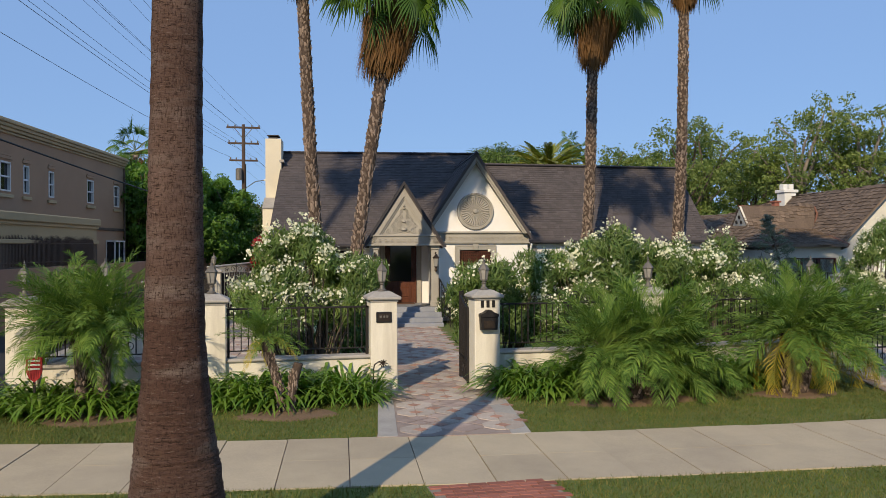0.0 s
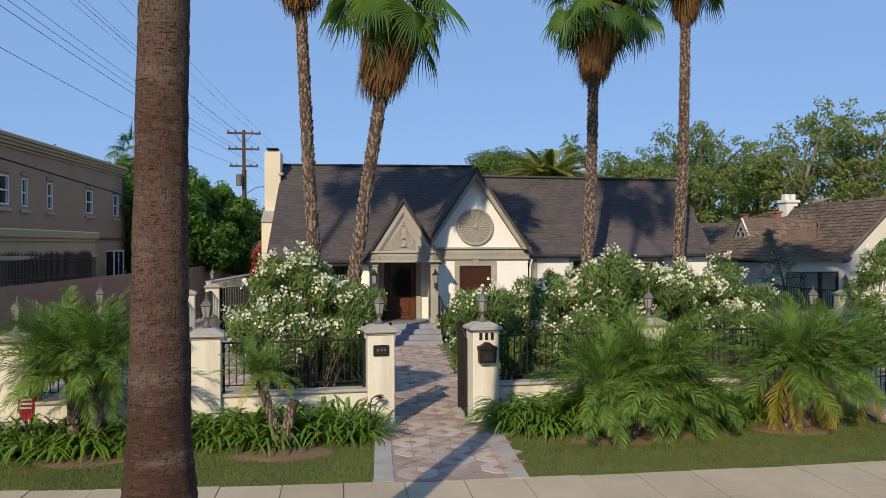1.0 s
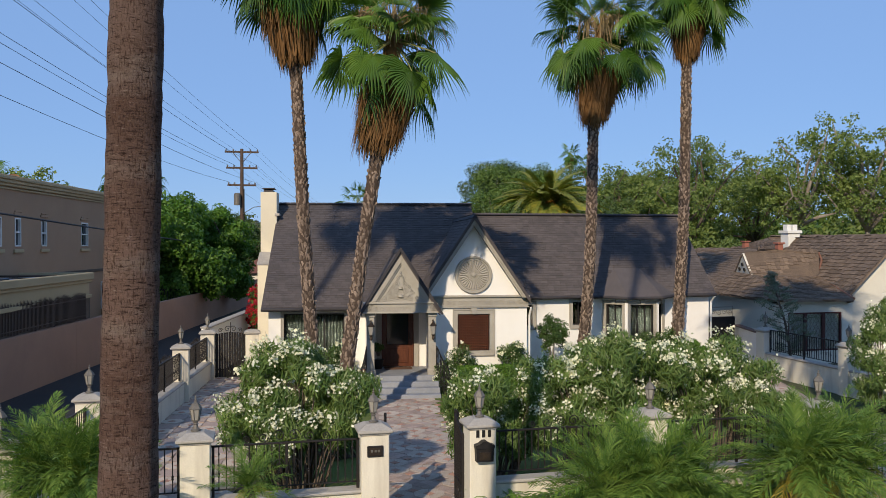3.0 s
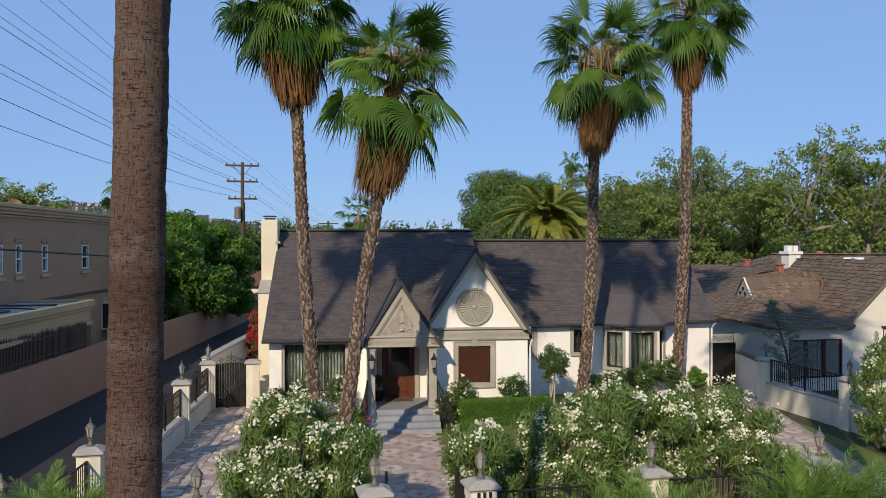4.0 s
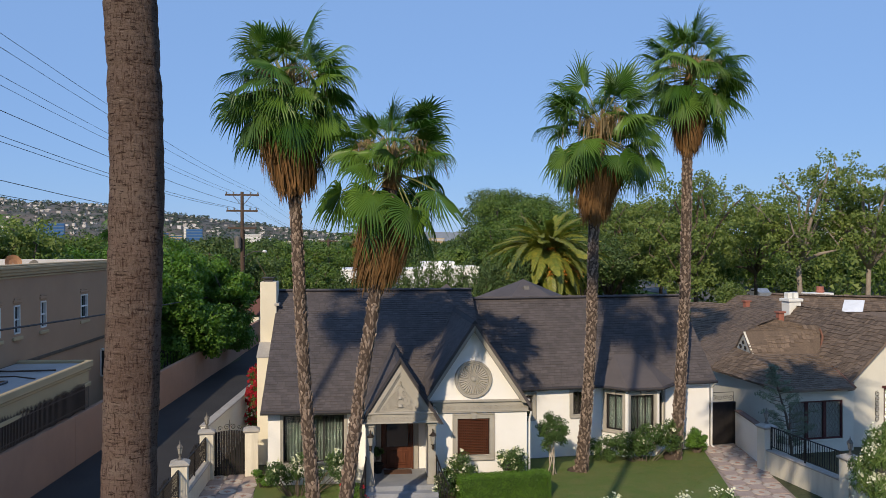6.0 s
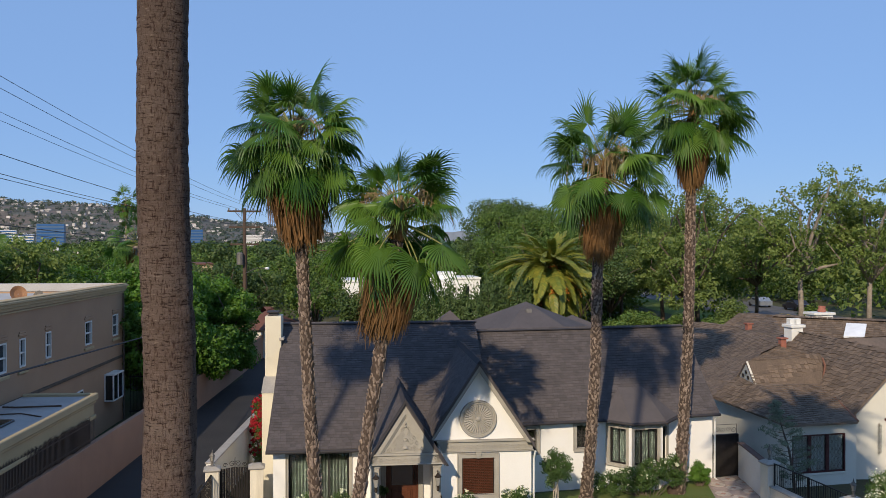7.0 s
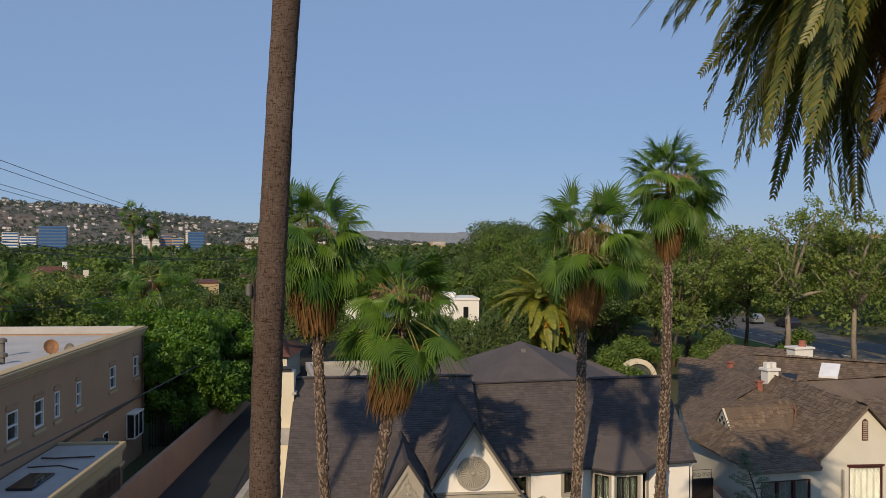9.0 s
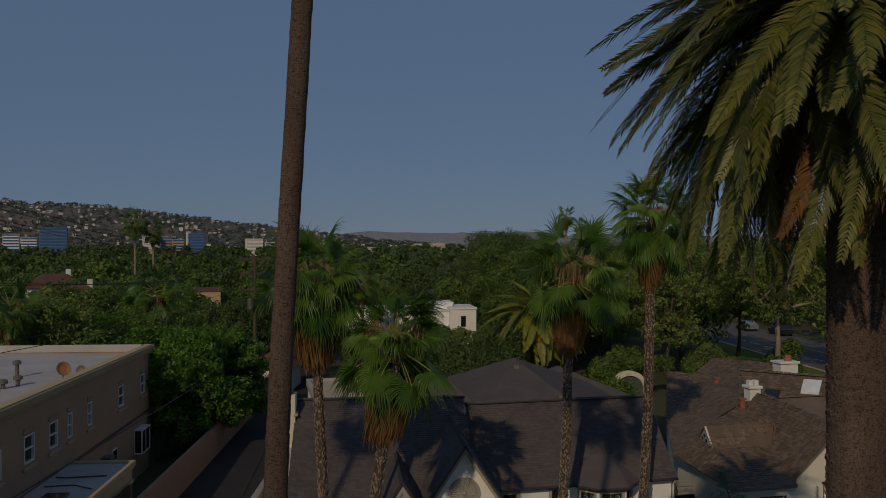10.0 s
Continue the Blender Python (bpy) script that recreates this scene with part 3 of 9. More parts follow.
part("east_wall", holed(False, 6.0, 14.92, -0.1, 2.75, 30.45, 30.65, [(7.0, 7.62, 1.55, 2.36), (9.22, 9.75, 1.55, 2.42), (10.5, 13.0, 0.2, 2.6)]), M_STUCCO, house)
part("east_end_wall", Build().box(14.72, 30.65, -0.1, 14.92, 36.0, 2.75).prism([(30.45, 2.75), (36.1, 2.75), (33.15, 5.66)], 14.72, 14.92, "x"), M_STUCCO, house)
part("back_wall", Build().box(6.0, 35.9, -0.1, 14.72, 36.1, 2.75), M_STUCCO, house)
# bay window
BAY = [(10.42, 30.45), (11.03, 29.62), (12.27, 29.62), (12.98, 30.45)]


def bay_ring(g, z0, z1, out=0.0, inset=0.12):
    o = [(BAY[0][0] - out, 30.45), (BAY[1][0] - out * 0.5, 29.62 - out), (BAY[2][0] + out * 0.5, 29.62 - out), (BAY[3][0] + out, 30.45)]
    g.prism(o, z0, z1)


g = Build()
bay_ring(g, -0.1, 0.92)
part("bay_wall", g, M_STUCCO, house)
g = Build()
bay_ring(g, 2.42, 2.72)
part("bay_head", g, M_STUCCO, house)
g = Build()
bay_ring(g, 0.86, 0.93, 0.05)
part("bay_sill", g, M_STONE, house)
inner = Build().prism([(10.62, 30.6), (11.12, 29.9), (12.18, 29.9), (12.8, 30.6)], 0.93, 2.42)
part("bay_curtain", inner, M_CURTAIN, house)


def fluted(g, m, w, z0, z1, n):
    """A hanging curtain with soft folds."""
    k = n * 4
    vs = [m @ Vector((w * i / k, 0.03 * math.sin(i * math.pi / 2), z)) for z in (z0, z1) for i in range(k + 1)]
    g.add(vs, [(i, i + 1, k + 2 + i, k + 1 + i) for i in range(k)])


def window(m, w, z0, z1, name="window", surround=0.1, bars=(1, 0), curtain=True, keystone=True, frame_mat=None, deep=0.12, mat_surround=None):
    """A window in a wall opening; m carries x along the wall with y into the house."""
    frame_mat = frame_mat or M_IRON
    g = Build()
    s = surround
    if s:
        g.pierced(-s, w + s, z0 - s, z1 + s, -0.035, 0.03, [(0, w, z0, z1)])
        g.v = [tuple(m @ Vector(p)) for p in g.v]
    else:
        g.box(0, 0, z0 - 0.03, w, 0.02, z0, 0, m)
    win = part(name, g, mat_surround or M_STONE, house)
    if s:
        part("sill", Build().box(-s - 0.02, -0.07, z0 - s - 0.04, w + s + 0.02, 0.0, z0 - s + 0.03, 0.012, m), mat_surround or M_STONE, win)
        for q in ((-s - 0.04, -0.055, z0 - s, -s, 0.02, z1 + s + 0.04), (w + s, -0.055, z0 - s, w + s + 0.04, 0.02, z1 + s + 0.04), (-s, -0.055, z1 + s, w + s, 0.02, z1 + s + 0.04)):
            part("moulding", Build().box(*q, 0.01, m), mat_surround or M_STONE, win)
        if keystone:
            key = [(w / 2 - 0.06, z1), (w / 2 + 0.06, z1), (w / 2 + 0.1, z1 + s + 0.08), (w / 2 - 0.1, z1 + s + 0.08)]
            kg = Build().prism(key, -0.09, 0.0, "y")
            kg.v = [tuple(m @ Vector(p)) for p in kg.v]
            part("keystone", kg, mat_surround or M_STONE, win)
    g = Build()
    f = 0.05
    for q in ((0, deep - 0.04, z0, f, deep + 0.02, z1), (w - f, deep - 0.04, z0, w, deep + 0.02, z1), (f, deep - 0.04, z0, w - f, deep + 0.02, z0 + f), (f, deep - 0.04, z1 - f, w - f, deep + 0.02, z1)):
        g.box(*q, 0.008, m)
    for i in range(bars[0]):
        x = w * (i + 1) / (bars[0] + 1)
        g.box(x - 0.02, deep - 0.03, z0 + f, x + 0.02, deep + 0.01, z1 - f, 0, m)
    for i in range(bars[1]):
        z = z0 + (z1 - z0) * (i + 1) / (bars[1] + 1)
        g.box(f, deep - 0.028, z - 0.015, w - f, deep + 0.008, z + 0.015, 0, m)
    part("window_frame", g, frame_mat, win)
    pane = part("pane", Build().box(f, deep, z0 + f, w - f, deep + 0.006, z1 - f, 0, m), M_PANE, win)
    pane.visible_shadow = False
    if curtain:
        g = Build()
        fluted(g, m @ pose(f, deep + 0.12, 0), w - 2 * f, z0, z1, max(4, int(w * 9)))
        part("curtain", g, M_CURTAIN, win)
    # near-black sheet behind the pane stands in for the shade of the room
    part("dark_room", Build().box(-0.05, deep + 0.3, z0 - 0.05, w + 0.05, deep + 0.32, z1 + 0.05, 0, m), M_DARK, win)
    return win


# near-black colour that paints the shade inside rooms and holes
M_DARK = surface("inside_shade", (0.03, 0.028, 0.026), None, 0.9, 2, 20, 0, grain=0.1)
m_pane, nt_pane, nd_pane, lk_pane, bs_pane = shader("window_glass")
bs_pane.inputs["Base Color"].default_value = (0.85, 0.9, 0.88, 1)
bs_pane.inputs["Roughness"].default_value, bs_pane.inputs["IOR"].default_value = 0.02, 1.45
bs_pane.inputs["Transmission Weight"].default_value = 1.0
M_PANE = m_pane

# west front window, three lights behind long curtains
window(LEFT @ pose(-6.05, 1.25, 0), 2.0, 0.75, 2.33, "window_west", 0.06, (2, 0), keystone=False)
# east wing small windows
window(pose(7.0, 30.45, 0), 0.62, 1.55, 2.36, "window_small", 0.1, (1, 1), curtain=False)
window(pose(9.22, 30.45, 0), 0.53, 1.55, 2.42, "window_small", 0.1, (1, 1), curtain=False)
# bay lights on three faces
for i in range(3):
    a, c = Vector((*BAY[i], 0)), Vector((*BAY[i + 1], 0))
    d = c - a
    m = Matrix.Translation(a) @ Matrix.Rotation(math.atan2(d.y, d.x), 4, "Z")
    L = d.length
    e = 0.15 if i == 1 else 0.17
    window(m @ pose(e, -0.005, 0), L - 2 * e, 1.0, 2.34, "window_bay", 0.09, (2, 0) if i == 1 else (1, 0), curtain=True, deep=0.1)
    for x in (0.0, L):
        part("bay_post", Build().box(x - 0.07, -0.03, 0.93, x + 0.07, 0.12, 2.42, 0.01, m), M_STUCCO, house)

# gable window with carved timber grille
w_g = window(LEFT @ pose(-0.40, 0, 0), 1.06, 1.16, 2.36, "window_gable", 0.12, (0, 0), curtain=False)
g = Local()
for i in range(22):
    z = 1.2 + i * 0.052
    g.box(-0.36, 0.035, z, 0.62, 0.065, z + 0.022)
for i in range(16):
    x = -0.36 + i * 0.063
    g.box(x, 0.045, 1.18, x + 0.018, 0.075, 2.34)
part("carved_grille", g, M_WOOD, w_g, "red-brown carved timber grille")

# sunburst medallion
med = part("medallion", Local().prism([(0.12 + 0.61 * math.cos(a), 3.63 + 0.61 * math.sin(a)) for a in [k * math.pi / 24 for k in range(48)]], -0.05, 0.01, "y"), M_STONE, house, "grey cast-stone sunburst medallion")
g = Local()
for r0, r1, d in ((0.61, 0.535, 0.09), (0.50, 0.47, 0.075)):
    n = 48
    ring = lambda r, y: [(0.12 + r * math.cos(2 * math.pi * k / n), y, 3.63 + r * math.sin(2 * math.pi * k / n)) for k in range(n)]
    vs = ring(r0, -0.05) + ring(r0 - 0.015, -d) + ring(r1 + 0.015, -d) + ring(r1, -0.05)
    g.add(vs, [(j * n + k, j * n + (k + 1) % n, (j + 1) * n + (k + 1) % n, (j + 1) * n + k) for j in range(3) for k in range(n)])
part("ring", g, M_STONE, med)
petal = Build()
prof = []
for r, w in ((0.07, 0.008), (0.25, 0.022), (0.40, 0.038), (0.45, 0.032), (0.465, 0.0)):
    prof.append((r, w))
vs, fs = [], []
for r, w in prof:
    vs += [(r, -0.05, -w), (r, -0.05 - w * 1.1, 0), (r, -0.05, w)]
for i in range(len(prof) - 1):
    for k in (0, 1):
        fs.append((3 * i + k, 3 * i + 3 + k, 3 * i + 4 + k, 3 * i + 1 + k))
petal.add(vs, fs)
pm = petal.data("petal")
pm.materials.append(M_STONE)
for k in range(32):
    piece("petal", pm, LEFT @ Matrix.Translation((0.12, 0, 3.63)) @ Matrix.Rotation(2 * math.pi * k / 32, 4, "Y"), med)
part("boss", Local().add(*(lambda n: ([(0.12 + r * math.cos(2 * math.pi * k / n), y, 3.63 + r * math.sin(2 * math.pi * k / n)) for r, y in ((0.085, -0.05), (0.07, -0.085), (0.03, -0.105), (0.005, -0.11)) for k in range(n)],
                                      [(j * n + k, j * n + (k + 1) % n, (j + 1) * n + (k + 1) % n, (j + 1) * n + k) for j in range(3) for k in range(n)]))(16)), M_STONE, med)


def swirl(g, m, x, z, r, turns=1.6, thick=0.012, depth=0.02, start=0.0, flip=1):
    """A raised scroll on a panel."""
    pts = []
    for i in range(15):
        f = i / 14
        a = start + flip * f * turns * 2 * math.pi
        rr = r * (1 - 0.85 * f)
        pts.append(m @ Vector((x + rr * math.cos(a), -depth * 0.3, z + rr * math.sin(a))))
    g.tube(pts, [thick * (1 - 0.4 * i / 14) for i in range(15)], 5)


# frieze band under the gable
fz = part("frieze", Local().box(-1.2, -0.06, 2.60, 1.92, 0.0, 2.90, 0.01), M_STONE, house, "grey carved frieze band")
g = Local()
g.box(-1.25, -0.13, 2.90, 1.97, 0.0, 2.97, 0.015)
g.box(-1.2, -0.09, 2.565, 1.95, 0.0, 2.60, 0.01)
part("moulding", g, M_STONE, fz)
g = Local()
for i in range(16):
    swirl(g, pose(0, -0.065, 0), -1.1 + i * 0.196, 2.75, 0.075, start=i % 2 * math.pi, flip=1 if i % 2 else -1)
part("carving", g, M_STONE, fz, kind="stuff")


# roofs
def slab_roof(local, profile_a, profile_b, thick=0.12):
    """Two sloped slabs between end profiles."""
    g = Local() if local else Build()
    n = len(profile_a)
    lo = lambda p: (p[0], p[1], p[2] - thick)
    vs = list(profile_a) + list(profile_b) + [lo(p) for p in profile_a] + [lo(p) for p in profile_b]
    fs = []
    for i in range(n - 1):
        fs += [(i, i + 1, n + i + 1, n + i), (2 * n + i + 1, 2 * n + i, 3 * n + i, 3 * n + i + 1), (2 * n + i, 2 * n + i + 1, i + 1, i), (n + i, n + i + 1, 3 * n + i + 1, 3 * n + i)]
    fs += [(0, n, 3 * n, 2 * n), (2 * n - 1, n - 1, 3 * n - 1, 4 * n - 1)]
    return g.add(vs, fs)


WEST_EAVE, WEST_RIDGE = (0.86, 2.55), (6.15, 6.2)
roof_w = part("roof_west", slab_roof(True, [(-6.75, *WEST_EAVE), (-6.62, *WEST_RIDGE), (-6.75, 11.4, 2.55)], [(0.9, *WEST_EAVE), (0.9, *WEST_RIDGE), (0.9, 11.4, 2.55)]), M_SHINGLE, house, "steep dark shingle roof")
roof_e = part("roof_east", slab_roof(False, [(4.6, 30.15, 2.68), (4.6, 33.12, 5.80), (4.6, 36.2, 2.7)], [(15.06, 30.15, 2.68), (15.06, 33.12, 5.80), (15.06, 36.2, 2.7)]), M_SHINGLE, house, "steep dark shingle roof")
roof_g = part("roof_gable", slab_roof(True, [(-1.68, -0.42, 2.86), (0.12, -0.42, 5.55), (1.92, -0.42, 2.86)], [(-1.68, 3.0, 2.86), (0.12, 5.4, 5.55), (1.92, 3.6, 2.86)], 0.14), M_SHINGLE, house, "steep dark gable roof")
roof_p = part("roof_porch", slab_roof(True, [(-3.52, -1.2, 2.52), (-2.3, -1.2, 4.42), (-1.08, -1.2, 2.52)], [(-3.52, 1.2, 2.52), (-2.3, 4.0, 4.42), (-1.08, 1.2, 2.52)], 0.1), M_SHINGLE, house, "small steep porch roof")
part("roof_bay", Build().add([(10.1, 30.2, 2.69), (10.95, 29.36, 2.66), (12.35, 29.36, 2.66), (13.3, 30.2, 2.69), (11.2, 31.2, 3.75), (12.2, 31.2, 3.75), (10.1, 30.2, 2.6), (10.95, 29.36, 2.57), (12.35, 29.36, 2.57), (13.3, 30.2, 2.6)],
    [(0, 1, 4), (1, 2, 5, 4), (2, 3, 5), (0, 6, 7, 1), (1, 7, 8, 2), (2, 8, 9, 3), (9, 8, 7, 6)]), M_SHINGLE, house, "bay window roof flowing out of the main roof")
# ridge caps and trim
g = Local()
g.box(-6.7, 6.02, 6.17, 0.95, 6.28, 6.235, 0.02)
part("ridge_cap", g, M_RIDGE, roof_w)
part("ridge_cap", Build().box(4.6, 33.0, 5.78, 15.1, 33.24, 5.835, 0.02), M_RIDGE, roof_e)
for (u0, v0, v1, z, own) in ((0.12, -0.45, 5.3, 5.55, roof_g), (-2.3, -1.22, 3.9, 4.42, roof_p)):
    cap = Build().add([(-0.1, 0, -0.1), (0, 0, 0.025), (0.1, 0, -0.1), (-0.1, 0.2, -0.085), (0, 0.2, 0.04), (0.1, 0.2, -0.085)], [(0, 3, 4, 1), (1, 4, 5, 2), (0, 1, 2), (3, 5, 4)]).data("ridge_tile")
    cap.materials.append(M_RIDGE)
    k = 0
    while v0 + k * 0.16 < v1:
        piece("ridge_tile", cap, LEFT @ pose(u0, v0 + k * 0.16, z + 0.01), own)
        k += 1
# gable rakes: grey boards under the roof edge
for (uc, half, zf, za, v, own, w) in ((0.12, 1.76, 2.9, 5.5, -0.36, house, 0.13), (-2.3, 1.15, 2.56, 4.33, -1.17, house, 0.16)):
    for s in (-1, 1):
        g = Local()
        g.prism([(uc + s * half, zf), (uc, za), (uc, za - w * 1.7), (uc + s * (half - w * 1.15), zf)], v, v + 0.14, "y")
        g.prism([(uc + s * (half - w * 1.15), zf), (uc, za - w * 1.7), (uc, za - w * 2.3), (uc + s * (half - w * 1.6), zf)], v + 0.05, v + 0.3, "y")
        part("rake_board", g, M_STONE, own, "grey moulded gable trim")
# eaves gutters
g = Local()
g.tube([(-6.75, 0.80, 2.5), (-3.5, 0.80, 2.5)], 0.055, 8)
part("gutter", g, M_RIDGE, house)
g = Build()
g.tube([(6.35, 30.1, 2.63), (10.15, 30.12, 2.63), (10.95, 29.3, 2.6), (12.35, 29.3, 2.6), (13.3, 30.1, 2.63), (15.06, 30.1, 2.63)], 0.055, 8)
part("gutter", g, M_RIDGE, house)
g = Build()
g.tube([(14.98, 30.1, 2.58), (14.98, 30.38, 2.35), (14.98, 30.40, 0.1), (14.98, 30.2, 0.05)], 0.04, 8)
part("downpipe", g, M_WHITE, house)
g = Local()
g.tube([(2.0, -0.1, 2.55), (1.97, 0.02, 2.3), (1.95, -0.02, 0.15)], 0.035, 8)
part("downpipe", g, M_WHITE, house)

# pediment of the porch
ped = part("pediment", Local().prism([(-3.38, 2.84), (-1.22, 2.84), (-2.3, 4.2)], -1.08, -0.95, "y"), M_STONE, house, "grey carved porch pediment")
g = Local()
g.box(-3.45, -1.17, 2.54, -1.15, -0.2, 2.80, 0.01)
part("entablature", g, M_STONE, ped)
g = Local()
g.box(-3.36, -1.22, 2.79, -1.24, -1.0, 2.85, 0.015)
g.box(-3.47, -1.21, 2.50, -1.13, -0.9, 2.545, 0.012)
part("moulding", g, M_STONE, ped)
g = Local()
for i in range(11):
    swirl(g, pose(0, -1.175, 0), -3.25 + i * 0.19, 2.665, 0.07, start=i % 2 * math.pi, flip=1 if i % 2 else -1)
for sx in (-1, 1):
    for x, z, r in ((0.12, 3.0, 0.09), (0.3, 2.98, 0.1), (0.52, 2.95, 0.09), (0.72, 2.93, 0.06), (0.16, 3.2, 0.1), (0.36, 3.15, 0.08), (0.13, 3.42, 0.09), (0.1, 3.6, 0.06), (0.26, 3.32, 0.06)):
        swirl(g, pose(0, -1.09, 0), -2.3 + sx * x, z, r, start=math.pi / 2, flip=sx, thick=0.018)
for z, r in ((3.0, 0.09), (3.25, 0.07), (3.75, 0.04), (3.66, 0.05)):
    g.lathe([(r * 0.3, -0.02), (r, 0.0), (r * 0.8, r * 0.6), (0.01, r)], 12, (-2.3, -1.1, z))
part("carving", g, M_STONE, ped, kind="stuff")
# pilasters
for u in (-3.23, -1.32):
    g = Local()
    g.box(u - 0.12, -1.05, 0.57, u + 0.12, -0.85, 2.5, 0.012)
    g.box(u - 0.15, -1.08, 2.38, u + 0.15, -0.82, 2.5, 0.012)
    g.box(u - 0.15, -1.08, 0.57, u + 0.15, -0.82, 0.75, 0.012)
    g.box(u - 0.08, -0.85, 0.57, u + 0.08, -0.35, 2.5)
    part("pilaster", g, M_STONE, house, "pale grey stone pilaster")
part("porch_ceiling", Local().box(-3.3, -0.95, 2.5, -1.25, 0.9, 2.53), M_STUCCO, house)
# front door
door = part("door", Local().box(-2.8, 0.88, 0.58, -1.8, 0.94, 2.84, 0.006), M_WOOD, house, "dark mahogany front door with arched glass")
g = Local()
for q in ((-2.83, 0.80, 0.57, -2.78, 0.9, 2.86), (-1.82, 0.80, 0.57, -1.77, 0.9, 2.86), (-2.78, 0.8, 2.8, -1.82, 0.9, 2.86)):
    g.box(*q, 0.01)
part("door_frame", g, M_WOOD, door)
g = Local()
for q in ((-2.66, 0.855, 1.3, -1.94, 0.885, 2.72),):
    g.box(*q, 0.01)
part("door_glass", g, M_GLASS, door, "dark leaded door glass")
g = Local()
for q in ((-2.66, 0.86, 0.7, -1.94, 0.885, 1.18), (-2.58, 0.84, 0.78, -2.02, 0.865, 1.10)):
    g.box(*q, 0.02)
part("raised_panel", g, M_WOOD, door)
g = Local()
g.tube([(-1.9, 0.86, 1.45), (-1.9, 0.80, 1.48), (-1.9, 0.80, 1.7), (-1.9, 0.86, 1.73)], 0.015, 6)
part("handle", g, M_BRONZE, door)
part("architrave", Local().box(-3.0, 0.78, 0.57, -2.84, 0.86, 2.5, 0.01).box(-1.76, 0.78, 0.57, -1.6, 0.86, 2.5, 0.01), M_STONE, door)
# porch floor and steps of grey-blue slate
M_SLATE = surface("grey_slate", (0.30, 0.31, 0.335), (0.23, 0.245, 0.275), 0.75, 1.5, 40, 0.3, 0.004, grain=0.15)
part("porch_floor", Local().box(-3.4, -1.15, -0.1, -1.15, 0.9, 0.57, 0.01), M_SLATE, house)
M_MAT = surface("coir_mat", (0.16, 0.085, 0.055), (0.10, 0.055, 0.04), 1.0, 3, 60, 0.5, grain=0.4)
for i in range(3):
    part("step", Local().box(-3.4, -1.15 - 0.31 * (i + 1), -0.1, -1.15, -1.15 - 0.31 * i, 0.57 - 0.1425 * (i + 1), 0.012), M_SLATE, house)
part("door_mat", Local().box(-2.75, 0.2, 0.572, -1.85, 0.72, 0.59, 0.004), M_MAT, house, "brown coir mat")
for sg in (-1, 1):
    edge = Local().prism([(-2.3 + sg * 1.24, 2.46), (-2.3, 4.40), (-2.3, 4.54), (-2.3 + sg * 1.33, 2.46)], -1.26, -1.18, "y")
    part("roof_edge", edge, M_RIDGE, roof_p)
# exterior chimney
ch = part("chimney", Local().box(-7.2, 5.0, -0.1, -6.6, 6.0, 6.6, 0.015).box(-7.22, 4.1, -0.1, -6.58, 5.0, 3.9, 0.01), M_CREAM, house, "cream rendered chimney stack")
part("shoulder", Local().prism([(4.05, 3.9), (5.0, 3.9), (5.0, 4.35)], -7.24, -6.56, "x"), M_COPING, ch)
part("band", Local().box(-6.68, 4.96, 5.7, -6.5, 6.04, 5.8, 0.01), M_COPING, ch)
part("flue_cap", Local().box(-7.1, 5.2, 6.6, -6.75, 5.8, 6.68, 0.01).box(-7.15, 5.15, 6.72, -6.7, 5.85, 6.76, 0.01), M_RIDGE, ch)
# rear wing roofs and flat roof behind the ridge
part("rear_wing", Build().box(7.6, 38.6, -0.1, 15.6, 50, 2.7), M_STUCCO, house)
roof_r = part("roof_rear", Build().add([(7.0, 38.0, 2.7), (15.9, 38.0, 2.7), (21.8, 51, 2.7), (7.0, 55, 2.7), (12.6, 46.5, 6.0)], [(0, 1, 4), (1, 2, 4), (2, 3, 4), (3, 0, 4)]), M_SHINGLE, house, "dark hipped rear roof")
part("roof_rear_small", Build().add([(2.6, 37.2, 2.9), (9.7, 37.2, 2.9), (9.7, 43, 2.9), (2.6, 43, 2.9), (6.6, 40.1, 6.1)], [(0, 1, 4), (1, 2, 4), (2, 3, 4), (3, 0, 4)]), M_SHINGLE, house, "dark small hipped roof")
part("roof_rear_low", Build().add([(13.6, 46.2, 2.75), (22.2, 49, 2.65), (22.2, 54, 2.65), (13.6, 54, 2.75), (16.8, 50, 4.87)], [(0, 1, 4), (1, 2, 4), (2, 3, 4), (3, 0, 4)]), M_SHINGLE, house, "dark low hipped rear roof")
for x, y, z in ((12.35, 45.3, 5.55), (14.0, 41.9, 4.23)):
    part("roof_vent", Build().prism([(y - 0.18, z - 0.14), (y + 0.2, z + 0.02), (y - 0.1, z + 0.14)], x - 0.16, x + 0.16, "x"), M_PEWTER, roof_r, "small metal roof vent")
part("flat_roof", Build().box(-0.2, 38.2, 4.7, 3.6, 47, 4.85), M_CONCRETE, house, "white flat roof with parapet")
g = Build()
for q in ((-0.3, 38.0, 4.6, 3.7, 38.25, 5.02), (-0.3, 38.25, 4.6, -0.05, 47, 5.02), (3.45, 38.25, 4.6, 3.7, 47, 5.02), (-0.3, 47, 4.6, 3.7, 47.2, 5.02)):
    g.box(*q, 0.02)
part("parapet", g, M_COPING, house)
part("rear_block", Build().box(-0.2, 38.1, -0.1, 3.6, 47.1, 4.7), M_STUCCO, house)
g = Build().tube([(1.8, 40.0, 4.9), (1.9, 39.9, 5.5), (1.6, 39.6, 5.7), (1.0, 39.2, 5.2)], 0.09, 8).tube([(2.3, 39.5, 4.9), (2.3, 39.5, 5.5)], 0.06, 8)
part("roof_duct", g, M_PEWTER, house, "bent grey roof duct")

